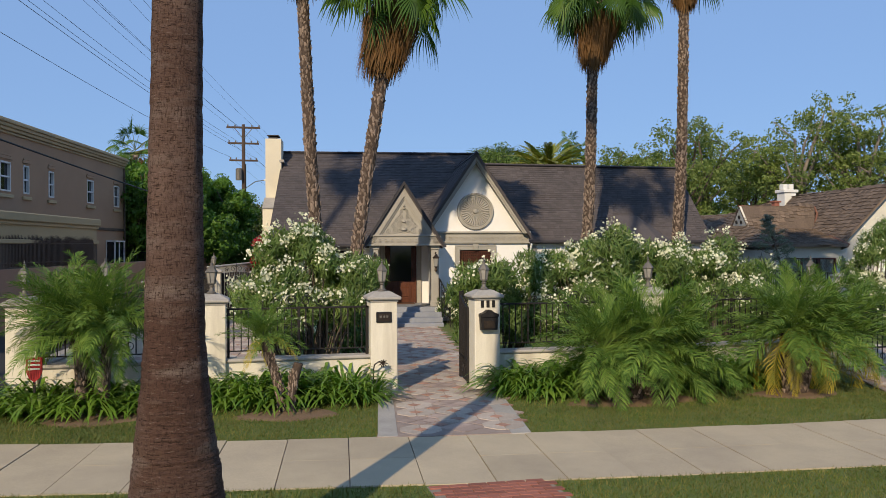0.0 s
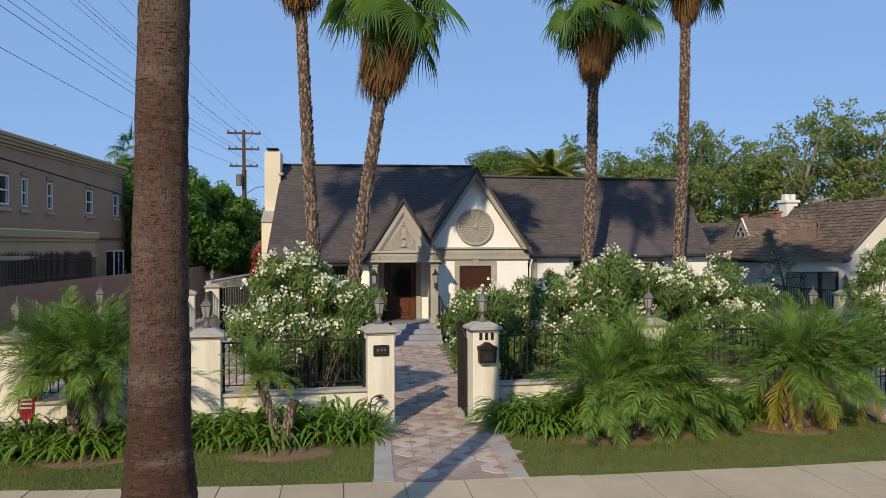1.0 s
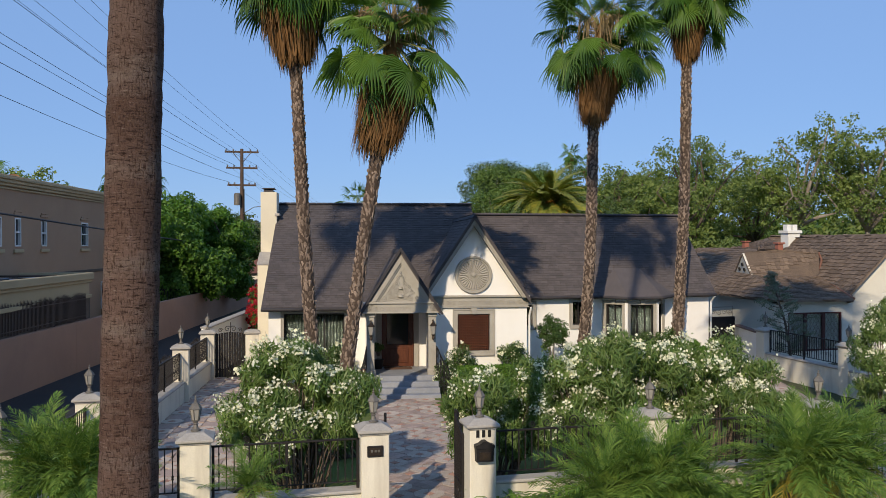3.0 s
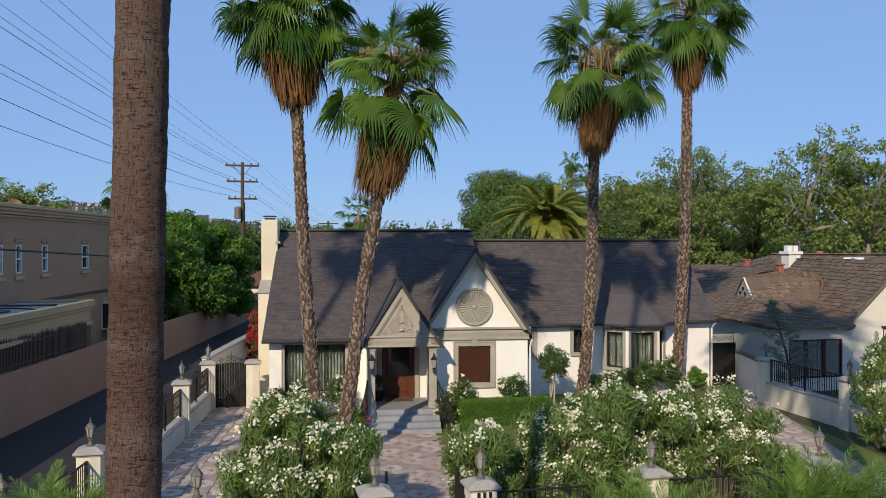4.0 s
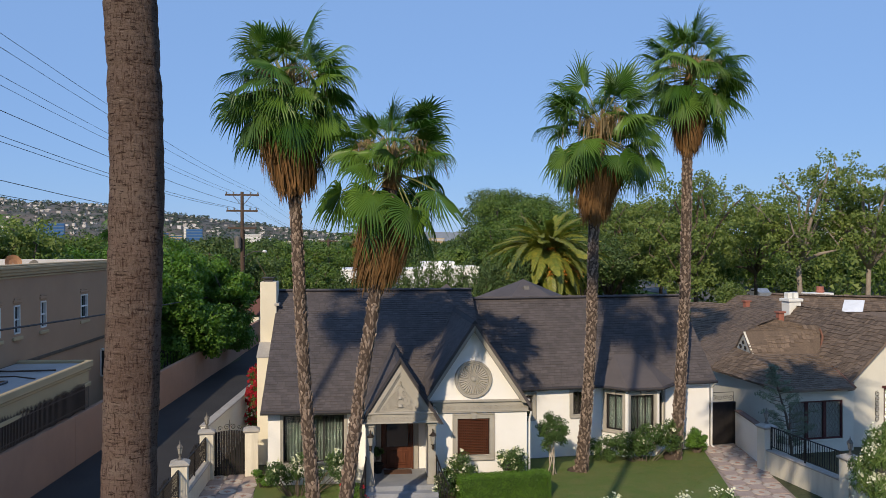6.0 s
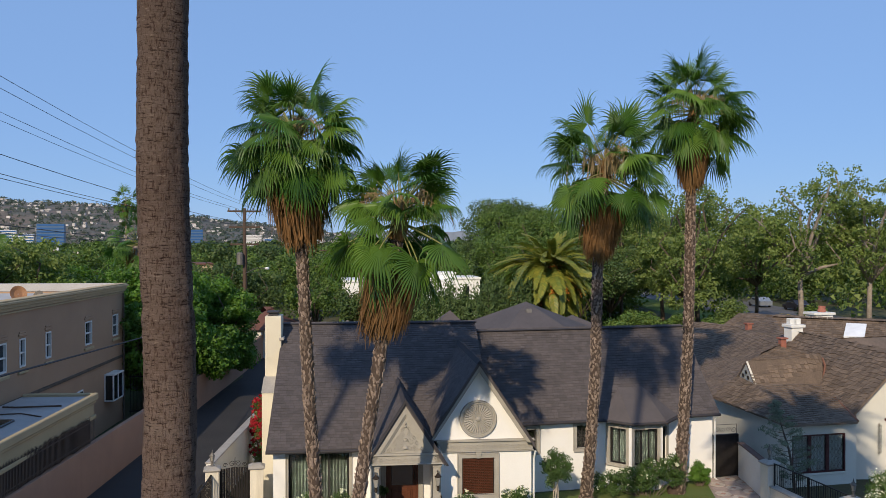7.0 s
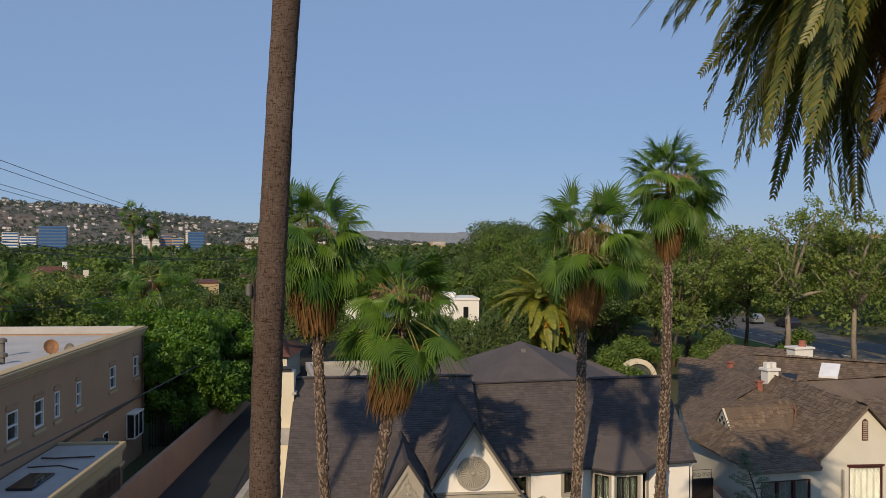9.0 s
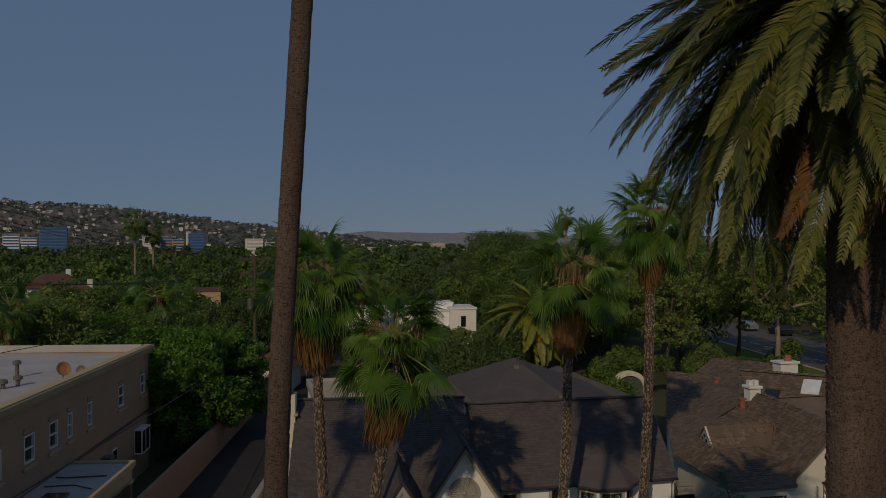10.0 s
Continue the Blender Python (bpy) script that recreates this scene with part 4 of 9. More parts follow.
# ---- pillars, lanterns, iron fences and gates ----
M_LAMPGLASS = surface("frosted_lamp_glass", (0.32, 0.30, 0.27), (0.26, 0.25, 0.22), 0.3, 4, 30, 0.05, grain=0.08)


def pillar(at, label="white rendered garden pillar with a moulded grey cap", h=1.56, w=0.45, cap=None):
    ob = thing("pillar", (at[0], at[1], 0), label, "pillar", "garden pillars")
    x, y = at
    r = w / 2
    part("shaft", Build().box(x - r, y - r, -0.05, x + r, y + r, h, 0.012), M_GARDENWALL, ob)
    g = Build()
    g.box(x - r - 0.015, y - r - 0.015, h, x + r + 0.015, y + r + 0.015, h + 0.035, 0.008)
    g.box(x - r - 0.06, y - r - 0.06, h + 0.035, x + r + 0.06, y + r + 0.06, h + 0.09, 0.015)
    t, q = h + 0.09, r + 0.05
    g.add([(x - q, y - q, t), (x + q, y - q, t), (x + q, y + q, t), (x - q, y + q, t), (x - 0.13, y - 0.13, t + 0.08), (x + 0.13, y - 0.13, t + 0.08), (x + 0.13, y + 0.13, t + 0.08), (x - 0.13, y + 0.13, t + 0.08)],
          [(0, 1, 5, 4), (1, 2, 6, 5), (2, 3, 7, 6), (3, 0, 4, 7), (4, 5, 6, 7)])
    part("cap", g, M_COPING if cap is None else cap, ob, "moulded grey stone cap")
    return ob


def lantern():
    """Six-sided post lantern, base at the origin."""
    ob = thing("post_lantern", (0, 0, 0), "weathered grey six-sided lantern standing on a pillar", "lantern", "pillar lanterns")
    part("base", Build().lathe([(0.075, 0), (0.075, 0.02), (0.045, 0.04), (0.03, 0.10), (0.045, 0.115), (0.03, 0.13), (0.05, 0.16)], 12), M_PEWTER, ob, smooth=False)
    part("glass", Build().lathe([(0.052, 0.17), (0.082, 0.34)], 6), M_LAMPGLASS, ob, "milky lantern glass")
    part("rim", Build().lathe([(0.062, 0.155), (0.066, 0.175), (0.05, 0.175)], 6), M_PEWTER, ob)
    part("hood", Build().lathe([(0.085, 0.335), (0.105, 0.345), (0.095, 0.36), (0.05, 0.43), (0.03, 0.44), (0.022, 0.47)], 6), M_PEWTER, ob)
    for k in range(6):
        a = k * math.pi / 3
        part("cage_bar", Build().tube([(0.056 * math.cos(a), 0.056 * math.sin(a), 0.17), (0.087 * math.cos(a), 0.087 * math.sin(a), 0.345)], 0.007, 4), M_PEWTER, ob)
    part("finial", Build().lathe([(0.012, 0.465), (0.024, 0.485), (0.008, 0.505), (0.014, 0.52), (0.002, 0.55)], 8), M_PEWTER, ob)
    return ob


PILLARS = [(-6.33, 14.1), (-3.55, 14.1), (-0.77, 14.1), (1.02, 14.1), (4.13, 14.1), (7.52, 14.1), (fence_x(18.1), 18.1), (fence_x(22.1), 22.1), (fence_x(26.2), 26.2), (fence_x(30.3), 30.3)]
proto_lantern = None
for i, at in enumerate(PILLARS):
    pillar(at)
    m = pose(at[0], at[1], 1.735, 0, 0, 12 * i)
    if proto_lantern is None:
        proto_lantern = lantern()
        proto_lantern.matrix_basis = m
    else:
        copy_thing(proto_lantern, m)
for at, h in (((15.0, 22.6), 1.45), ((15.05, 26.9), 1.5)):
    pillar(at, "white rendered boundary pillar with a grey cap", h)
    copy_thing(proto_lantern, pose(at[0], at[1], h + 0.175))
pillar((-2.62, 30.45), "short white gate pillar against the house corner", 1.52)


def baluster_mesh(h):
    g = Build().box(-0.009, -0.009, 0, 0.009, 0.009, h)
    me = g.data("baluster")
    me.materials.append(M_IRON)
    g = Build().box(-0.009, -0.009, 0, 0.009, 0.009, h)
    g.lathe([(0.009, h * 0.27), (0.022, h * 0.30), (0.014, h * 0.33), (0.022, h * 0.36), (0.009, h * 0.39)], 8)
    g.lathe([(0.009, h * 0.80), (0.02, h * 0.83), (0.009, h * 0.86)], 8)
    me2 = g.data("baluster")
    me2.materials.append(M_IRON)
    return me, me2


BAL_H = 0.66
BAL_PLAIN, BAL_KNOP = baluster_mesh(BAL_H)


def scroll_pts(cx, cz, r, turns, start, flip, n=18):
    out = []
    for i in range(n):
        f = i / (n - 1)
        a = start + flip * f * turns * 2 * math.pi
        rr = r * (1 - 0.82 * f)
        out.append((cx + rr * math.cos(a), 0, cz + rr * math.sin(a)))
    return out


def fence_panel(a, c, z=0.80, crest=False, label="black wrought-iron fence panel on the low garden wall"):
    d = Vector((c[0] - a[0], c[1] - a[1], 0))
    m = Matrix.Translation((a[0], a[1], 0)) @ Matrix.Rotation(math.atan2(d.y, d.x), 4, "Z")
    L = d.length
    ob = thing("iron_fence", (a[0], a[1], 0), label, "fence", "iron fence panels")
    part("top_rail", Build().box(0, -0.02, z + BAL_H, L, 0.02, z + BAL_H + 0.03, 0.004, m), M_IRON, ob)
    part("bottom_rail", Build().box(0, -0.015, z - 0.02, L, 0.015, z, 0.003, m), M_IRON, ob)
    for x in (0.03, L - 0.03):
        part("end_post", Build().box(x - 0.02, -0.02, z - 0.12, x + 0.02, 0.02, z + BAL_H + 0.03, 0.004, m), M_IRON, ob)
    part("middle_post", Build().box(L / 2 - 0.022, -0.022, z - 0.12, L / 2 + 0.022, 0.022, z + BAL_H + 0.04, 0.004, m), M_IRON, ob)
    n = int(L / 0.115)
    for k in range(1, n):
        x = L * k / n
        if abs(x - L / 2) > 0.04:
            piece("baluster", BAL_KNOP if k % 2 else BAL_PLAIN, m @ pose(x, 0, z), ob)
    g = Build()
    for s in (-1, 1):
        for cx, cz, r, st in ((0.11, 0.33, 0.10, 0), (0.13, 0.13, 0.09, math.pi)):
            g.tube([m @ Vector((L / 2 + s * p[0], 0, z + p[2])) for p in scroll_pts(cx, cz, r, 1.4, st, 1)], 0.007, 5)
    if crest:
        for s in (-1, 1):
            for cx, cz, r, st in ((0.12, 0.10, 0.10, 0), (0.36, 0.085, 0.085, math.pi), (0.62, 0.06, 0.06, 0)):
                g.tube([m @ Vector((L / 2 + s * p[0], 0, z + BAL_H + 0.03 + p[2])) for p in scroll_pts(cx, cz, r, 1.5, st, 1)], 0.008, 5)
    part("scrollwork", g, M_IRON, ob, kind="stuff")
    return ob


def along(p, q, g0=0.23, g1=0.23):
    d = (Vector(q) - Vector(p)).normalized()
    return tuple(Vector(p) + d * g0), tuple(Vector(q) - d * g1)


for i, (p, q) in enumerate(((0, 1), (1, 2), (3, 4), (4, 5), (0, 6), (6, 7), (7, 8), (8, 9))):
    a, c = along(PILLARS[p], PILLARS[q])
    fence_panel(a, c, 0.80, crest=True)
fence_panel((15.0, 22.85), (15.05, 26.65), 0.92, label="black iron fence panel on the boundary wall")


def gate_leaf(hinge, end, z0, h, rise, label, name="iron_gate", solid_low=False):
    """A hung gate leaf; the top rises by rise towards the free end."""
    d = Vector((end[0] - hinge[0], end[1] - hinge[1], 0))
    m = Matrix.Translation((hinge[0], hinge[1], 0)) @ Matrix.Rotation(math.atan2(d.y, d.x), 4, "Z")
    L = d.length
    ob = thing(name, (hinge[0], hinge[1], 0), label, "gate")
    top = lambda x: z0 + h + rise * (x / L) ** 1.6
    for x in (0.0, L):
        part("stile", Build().box(x - 0.025, -0.025, z0, x + 0.025, 0.025, top(x) + (0.06 if x else 0.0), 0.004, m), M_IRON, ob)
    xs_ = [L * k / 8 for k in range(9)]
    part("top_rail", Build().tube([m @ Vector((x, 0, top(x))) for x in xs_], 0.02, 6), M_IRON, ob)
    for z in (z0 + 0.06, z0 + 0.42):
        part("rail", Build().box(0, -0.014, z - 0.014, L, 0.014, z + 0.014, 0, m), M_IRON, ob)
    n = max(5, int(L / 0.11))
    for k in range(1, n):
        x = L * k / n
        part("bar", Build().box(x - 0.009, -0.009, z0 + 0.06, x + 0.009, 0.009, top(x) + 0.0, 0, m), M_IRON, ob)
    g = Build()
    for k in range(int(L / 0.24)):
        x = 0.14 + k * 0.24
        g.tube([m @ Vector((x + p[0], 0.0, z0 + 0.24 + p[2])) for p in scroll_pts(0, 0, 0.1, 1.4, k % 2 * math.pi, 1 if k % 2 else -1)], 0.008, 5)
        g.tube([m @ Vector((x + p[0], 0.0, top(x) + 0.1 + p[2])) for p in scroll_pts(0, 0, 0.09, 1.4, k % 2 * math.pi, 1)], 0.008, 5)
    part("scrollwork", g, M_IRON, ob, kind="stuff")
    return ob


gate_leaf((0.78, 14.28), (0.88, 15.2), 0.06, 1.35, 0.18, "black iron garden gate leaf standing open inwards")
gate_leaf((-0.53, 14.28), (-0.40, 15.2), 0.06, 1.35, 0.18, "black iron garden gate leaf standing open inwards")
gate_leaf((7.82, 14.15), (11.3, 14.15), 0.06, 1.05, 0.35, "wide black iron driveway gate with scrolled top", "driveway_gate")
# side gate: close-set black boards under a scrolled crest
sg = thing("side_gate", (-3.2, 30.45, 0), "closed black side gate with scrolled iron crest", "gate")
for k in range(12):
    x = -3.83 + k * 0.085
    part("board", Build().box(x, 30.42, 0.08, x + 0.07, 30.45, 1.55 + 0.06 * math.sin((k + 0.5) / 12 * math.pi), 0.004), M_IRON, sg)
part("frame", Build().box(-3.86, 30.45, 0.05, -3.80, 30.49, 1.58, 0.004).box(-2.9, 30.45, 0.05, -2.84, 30.49, 1.58, 0.004).box(-3.8, 30.45, 0.3, -2.9, 30.48, 0.36), M_IRON, sg)
g = Build()
for s in (-1, 1):
    for cx, cz, r in ((0.1, 0.12, 0.11), (0.33, 0.08, 0.08)):
        g.tube([(-3.35 + s * p[0], 30.46, 1.6 + p[2]) for p in scroll_pts(cx, cz, r, 1.4, math.pi, -1)], 0.01, 5)
g.tube([(-3.35, 30.46, 1.6), (-3.35, 30.46, 1.95)], 0.012, 5)
part("crest", g, M_IRON, sg)
dg = thing("drive_side_gate", (15.6, 30.65, 0), "closed dark metal gate with iron crest between house and boundary wall", "gate")
part("panel", Build().box(15.05, 30.62, 0.06, 16.1, 30.66, 1.68, 0.01), M_IRON, dg)
part("frame", Build().box(15.0, 30.58, 0.05, 15.06, 30.70, 1.72, 0.005).box(16.09, 30.58, 0.05, 16.16, 30.70, 1.72, 0.005).box(15.06, 30.58, 1.66, 16.09, 30.70, 1.72, 0.005), M_IRON, dg)
g = Build().tube([(15.1, 30.64, 1.72), (15.1, 30.64, 2.1), (16.1, 30.64, 2.1), (16.1, 30.64, 1.72)], 0.012, 5)
for k in range(4):
    g.tube([(15.25 + 0.24 * k + p[0], 30.64, 1.9 + p[2]) for p in scroll_pts(0, 0, 0.11, 1.4, k % 2 * math.pi, 1)], 0.01, 5)
part("crest", g, M_IRON, dg)

# mailbox, plaque, number bars and iron bracket on the gate pillars
FX = 13.875
mb = thing("mailbox", (1.02, FX, 1.2), "dark wall-mounted mailbox with arched lid on the gate pillar", "mailbox")
part("body", Build().prism([(0.88, 1.06), (1.16, 1.06), (1.17, 1.28), (0.87, 1.28)], FX - 0.13, FX, "y"), M_IRON, mb)
part("lid", Build().prism([(0.86, 1.28), (1.18, 1.28), (1.18, 1.33), (1.10, 1.36), (1.05, 1.40), (0.99, 1.40), (0.94, 1.36), (0.86, 1.33)], FX - 0.15, FX, "y"), M_IRON, mb)
part("door_panel", Build().box(0.92, FX - 0.14, 1.09, 1.12, FX - 0.13, 1.22, 0.004), M_BRONZE, mb)
pq = thing("plaque", (-0.77, FX, 1.3), "dark bronze intercom plaque on the gate pillar", "plaque")
part("frame", Build().box(-0.905, FX - 0.03, 1.22, -0.645, FX, 1.40, 0.01), M_IRON, pq)
part("panel", Build().box(-0.87, FX - 0.038, 1.25, -0.68, FX - 0.028, 1.37, 0.004), M_BRONZE, pq)
for x in (-0.85, -0.79, -0.74):
    part("button", Build().box(x, FX - 0.046, 1.30, x + 0.035, FX - 0.036, 1.34, 0.004), M_PEWTER, pq)
nums = thing("number_bars", (1.02, FX, 1.5), "three small black bars fixed to the gate pillar", "sign")
for x in (0.90, 1.0, 1.1):
    part("bar", Build().box(x, FX - 0.012, 1.435, x + 0.055, FX, 1.555, 0.004), M_IRON, nums)
br = thing("iron_flower", (-0.82, FX - 0.05, 0.5), "small wrought-iron flower lamp on a stake beside the pillar", "garden lamp")
g = Build().tube([(-0.98, 13.7, 0.0), (-0.98, 13.7, 0.45), (-0.96, 13.7, 0.55), (-0.88, 13.7, 0.60), (-0.83, 13.7, 0.58)], 0.012, 6)
part("stake", g, M_IRON, br)
g = Build()
for k in range(9):
    a = k * 2 * math.pi / 9
    g.tube([(-0.82, 13.7, 0.58), (-0.82 + 0.05 * math.cos(a), 13.7 - 0.02, 0.57 + 0.05 * math.sin(a)), (-0.82 + 0.075 * math.cos(a), 13.7 - 0.01, 0.56 + 0.075 * math.sin(a))], [0.006, 0.012, 0.004], 5)
part("petals", g, M_BRONZE, br)

# security sign in the planting bed
ss = thing("yard_sign", (-6.2, 13.3, 0), "small red shield-shaped yard sign on a stake", "sign")
M_SIGN = surface("sign_red", (0.45, 0.03, 0.03), None, 0.5, 4, 30, 0.05, grain=0.05)
part("stake", Build().box(-6.01, 13.2, 0, -5.98, 13.22, 0.6), M_IRON, ss)
part("shield", Build().prism([(-6.1, 0.9), (-5.88, 0.9), (-5.88, 0.7), (-5.92, 0.6), (-5.99, 0.54), (-6.06, 0.6), (-6.1, 0.7)], 13.17, 13.19, "y"), M_SIGN, ss)
for z in (0.84, 0.78, 0.72):
    part("bar", Build().box(-6.07, 13.164, z, -5.91, 13.17, z + 0.025), M_WHITE, ss)

# wall lanterns beside the front door, step railings
for u in (-3.23, -1.32):
    p = LEFT @ Vector((u, -1.06, 2.0))
    sc = thing("wall_lantern", tuple(p), "tall bronze wall lantern on a pilaster", "lantern", "door lanterns")
    x, y, z = p
    part("bracket", Build().tube([(x, y, z + 0.25), (x, y - 0.12, z + 0.30), (x, y - 0.14, z + 0.22)], 0.015, 6), M_BRONZE, sc)
    part("cage", Build().lathe([(0.02, -0.32), (0.05, -0.28), (0.04, -0.2), (0.06, -0.15)], 8, (x, y - 0.14, z)).lathe([(0.10, 0.1), (0.115, 0.12), (0.05, 0.19), (0.02, 0.24)], 6, (x, y - 0.14, z)), M_BRONZE, sc)
    part("glass", Build().lathe([(0.055, -0.15), (0.095, 0.10)], 6, (x, y - 0.14, z)), M_LAMPGLASS, sc)
for u, uo in ((-3.36, -3.55), (-1.19, -0.95)):
    rl = thing("step_railing", tuple(LEFT @ Vector((u, -1.6, 0))), "black scrolled iron railing beside the front steps", "railing", "step railings")
    P = [LEFT @ Vector(q) for q in ((u, -1.0, 1.46), (u, -1.3, 1.44), ((u + uo) / 2, -1.9, 1.1), (uo, -2.5, 0.92))]
    part("handrail", Build().tube(P, 0.022, 6), M_IRON, rl)
    for f in range(13):
        k = f / 12 * 3
        i, w = min(int(k), 2), k - min(int(k), 2)
        q = P[i].lerp(P[i + 1], w)
        bz = max(0.0, 0.57 - max(0.0, f - 3) * 0.07)
        part("bar", Build().tube([(q.x, q.y, bz * 0.9), q], 0.01, 5), M_IRON, rl)
    g = Build()
    for f in range(5):
        k = 0.3 + f * 0.6
        i, w = min(int(k), 2), k - min(int(k), 2)
        q = P[i].lerp(P[i + 1], w)
        d = (P[min(i + 1, 3)] - P[i]).normalized()
        for pp in (scroll_pts(0, -0.25, 0.11, 1.4, 0, 1), scroll_pts(0, -0.5, 0.1, 1.4, math.pi, -1)):
            g.tube([q + d * e[0] + Vector((0, 0, e[2])) for e in pp], 0.008, 5)
    part("scrollwork", g, M_IRON, rl, kind="stuff")
# planter pot by the door and large clay bowl in the garden
pt = thing("porch_planter", tuple(LEFT @ Vector((-2.95, 0.45, 0.57))), "dark pot with a small leafy plant beside the door", "potted plant")
p = LEFT @ Vector((-2.95, 0.45, 0.57))
part("pot", Build().lathe([(0.12, 0), (0.17, 0.2), (0.2, 0.3), (0.17, 0.31)], 14, p), M_IRON, pt)

# ---- palms ----
def fan_leaf(name, elev, seed, stalk=1.12, r=0.84, n=30):
    """A fan leaf as it stands at one elevation, growing towards +x: arching stalk, pleated blade, hanging tips."""
    rg = np.random.default_rng(seed)
    g = Build()
    e, p = radians(elev), Vector((0, 0, 0))
    sp = [p]
    sag = radians(5 + 9 * max(0.0, math.cos(e)))
    for k in range(5):
        p = p + Vector((math.cos(e), 0, math.sin(e))) * (stalk / 5)
        sp.append(p)
        e -= sag / 5
    g.tube(sp, [0.026, 0.02, 0.017, 0.015, 0.013, 0.012], 4)
    n_stalk = len(g.f)
    e2 = max(e - radians(4 + 0.36 * (84 - max(elev, -15))) + rg.normal(0, 0.2), radians(-88))
    twist = rg.normal(0, 0.45)
    mid = Vector((math.cos(e2), 0, math.sin(e2)))
    up = Vector((-math.sin(e2), 0, math.cos(e2)))
    side = Vector((0, 1, 0)) * math.cos(twist) + up * math.sin(twist)
    up = mid.cross(side)
    spread = 2.0 + rg.uniform(-0.2, 0.2)
    cup = rg.uniform(0.22, 0.6)
    da = 2 * spread / n
    weight = 0.05 + 0.10 * (1 - math.sin(radians(elev)))
    for i in range(n):
        ang = -spread + da * (i + 0.5)
        L = r * (0.72 + 0.28 * math.cos(ang * 0.72)) * rg.uniform(0.82, 1.12)
        d = (mid * math.cos(ang) + side * math.sin(ang) + up * (0.16 * math.cos(ang) - cup * abs(math.sin(ang)) ** 2)).normalized()
        q = sp[-1].copy()
        fall = weight * rg.uniform(0.7, 1.45)
        swing = Vector((rg.normal(0, 0.05), rg.normal(0, 0.05), 0))
        secs, f = [], 0.0
        for f1, w in ((0.03, 0.03), (0.28, 0.28), (0.52, 0.50), (0.66, 0.36), (0.80, 0.22), (0.95, 0.12), (1.10, 0.03)):
            q = q + d * (L * (f1 - f))
            f = f1
            half = w * math.tan(da / 2) * L
            flat = d.cross(up)
            flat = flat.normalized() if flat.length > 1e-4 else side
            nrm = flat.cross(d)
            secs.append((q - flat * half - nrm * half * 0.7, q.copy(), q + flat * half - nrm * half * 0.7))
            if f1 > 0.4:
                d = (d + Vector((0, 0, -1)) * fall * (1.0 if f1 < 0.6 else 4.5) + swing).normalized()
        g.add([v for t in secs for v in t], [(3 * k + j, 3 * k + j + 1, 3 * k + 4 + j, 3 * k + 3 + j) for k in range(len(secs) - 1) for j in (0, 1)])
    me = g.data(name)
    me.materials.append(M_FAN)
    me.materials.append(M_FANSTALK)
    slots = np.zeros(len(me.polygons), np.int32)
    slots[:n_stalk] = 1
    me.polygons.foreach_set("material_index", slots)
    return me


FAN_ELEV = (82, 66, 50, 35, 20, 5, -12, -28, -44, -60)
FANS = [[fan_leaf("fan_leaf", e, 10 * k + j) for j in range(4)] for k, e in enumerate(FAN_ELEV)]


def fan_crown(ob, heart, n, scale, seed, low=-55, gap=None, wide=1.05):
    """Leaves spread over a globe; gap: a band of elevations that stays nearly bare."""
    rg = np.random.default_rng(seed)
    lo, hi = math.sin(radians(low)), math.sin(radians(84))
    for i in range(n):
        elev = math.degrees(math.asin(hi + (lo - hi) * ((i + 0.5) / n) ** 1.05)) + rg.normal(0, 7)
        if gap and gap[0] < elev < gap[1] and rg.random() < 0.85:
            elev = gap[1] + 5 if rg.random() < 0.45 else gap[0] - 5
        k = min(range(len(FAN_ELEV)), key=lambda j: abs(FAN_ELEV[j] - elev))
        m = Matrix.Translation(Vector(heart) + Vector((0, 0, 0.32 * scale * math.sin(radians(elev))))) @ Matrix.Rotation(radians(i * 137.5 + rg.normal(0, 22)), 4, "Z") @ Matrix.Rotation(radians(rg.normal(0, 14)), 4, "X") @ Matrix.Rotation(radians(FAN_ELEV[k] - elev), 4, "Y")
        piece("frond", FANS[k][int(rg.integers(4))], m @ Matrix.Scale(scale * rg.uniform(0.78, 1.1) * (0.86 if elev > 70 else (1.0 if elev > -8 else wide)), 4), ob)


def dry_spray(ob, heart, az, reach, rise, seed, strands=16, long=0.75):
    """A spent flower stalk: it arches out of the crown and hangs in pale ragged strands."""
    rg = np.random.default_rng(seed)
    g = Build()
    H, out = Vector(heart), Vector((math.cos(az), math.sin(az), 0))
    line = [H + out * reach * f + Vector((0, 0, 0.15 + rise * f * 1.9 - rise * 1.5 * f * f)) for f in (0, 0.25, 0.5, 0.75, 1.0)]
    g.tube(line, [0.02, 0.017, 0.014, 0.012, 0.009], 5)
    for k in range(strands):
        f = 0.45 + 0.55 * rg.random()
        p = line[0] + out * reach * f + Vector((0, 0, 0.15 + rise * f * 1.9 - rise * 1.5 * f * f))
        L, a = long * rg.uniform(0.35, 1.15), rg.uniform(0, 2 * math.pi)
        w = Vector((math.cos(a), math.sin(a), 0)) * rg.uniform(0.008, 0.026)
        o = Vector((rg.normal(0, 0.16), rg.normal(0, 0.16), 0))
        p1, p2 = p + o * 0.6 + Vector((0, 0, -L * 0.35)), p + o + Vector((0, 0, -L))
        g.add([p - w * 0.5, p + w * 0.5, p1 + w, p2 + w * 0.3, p2 - w * 0.3, p1 - w], [(0, 1, 2, 5), (5, 2, 3, 4)])
    part("flower_stalk", g, M_TANSTALK, ob, "pale dry flower stalk with hanging strands")


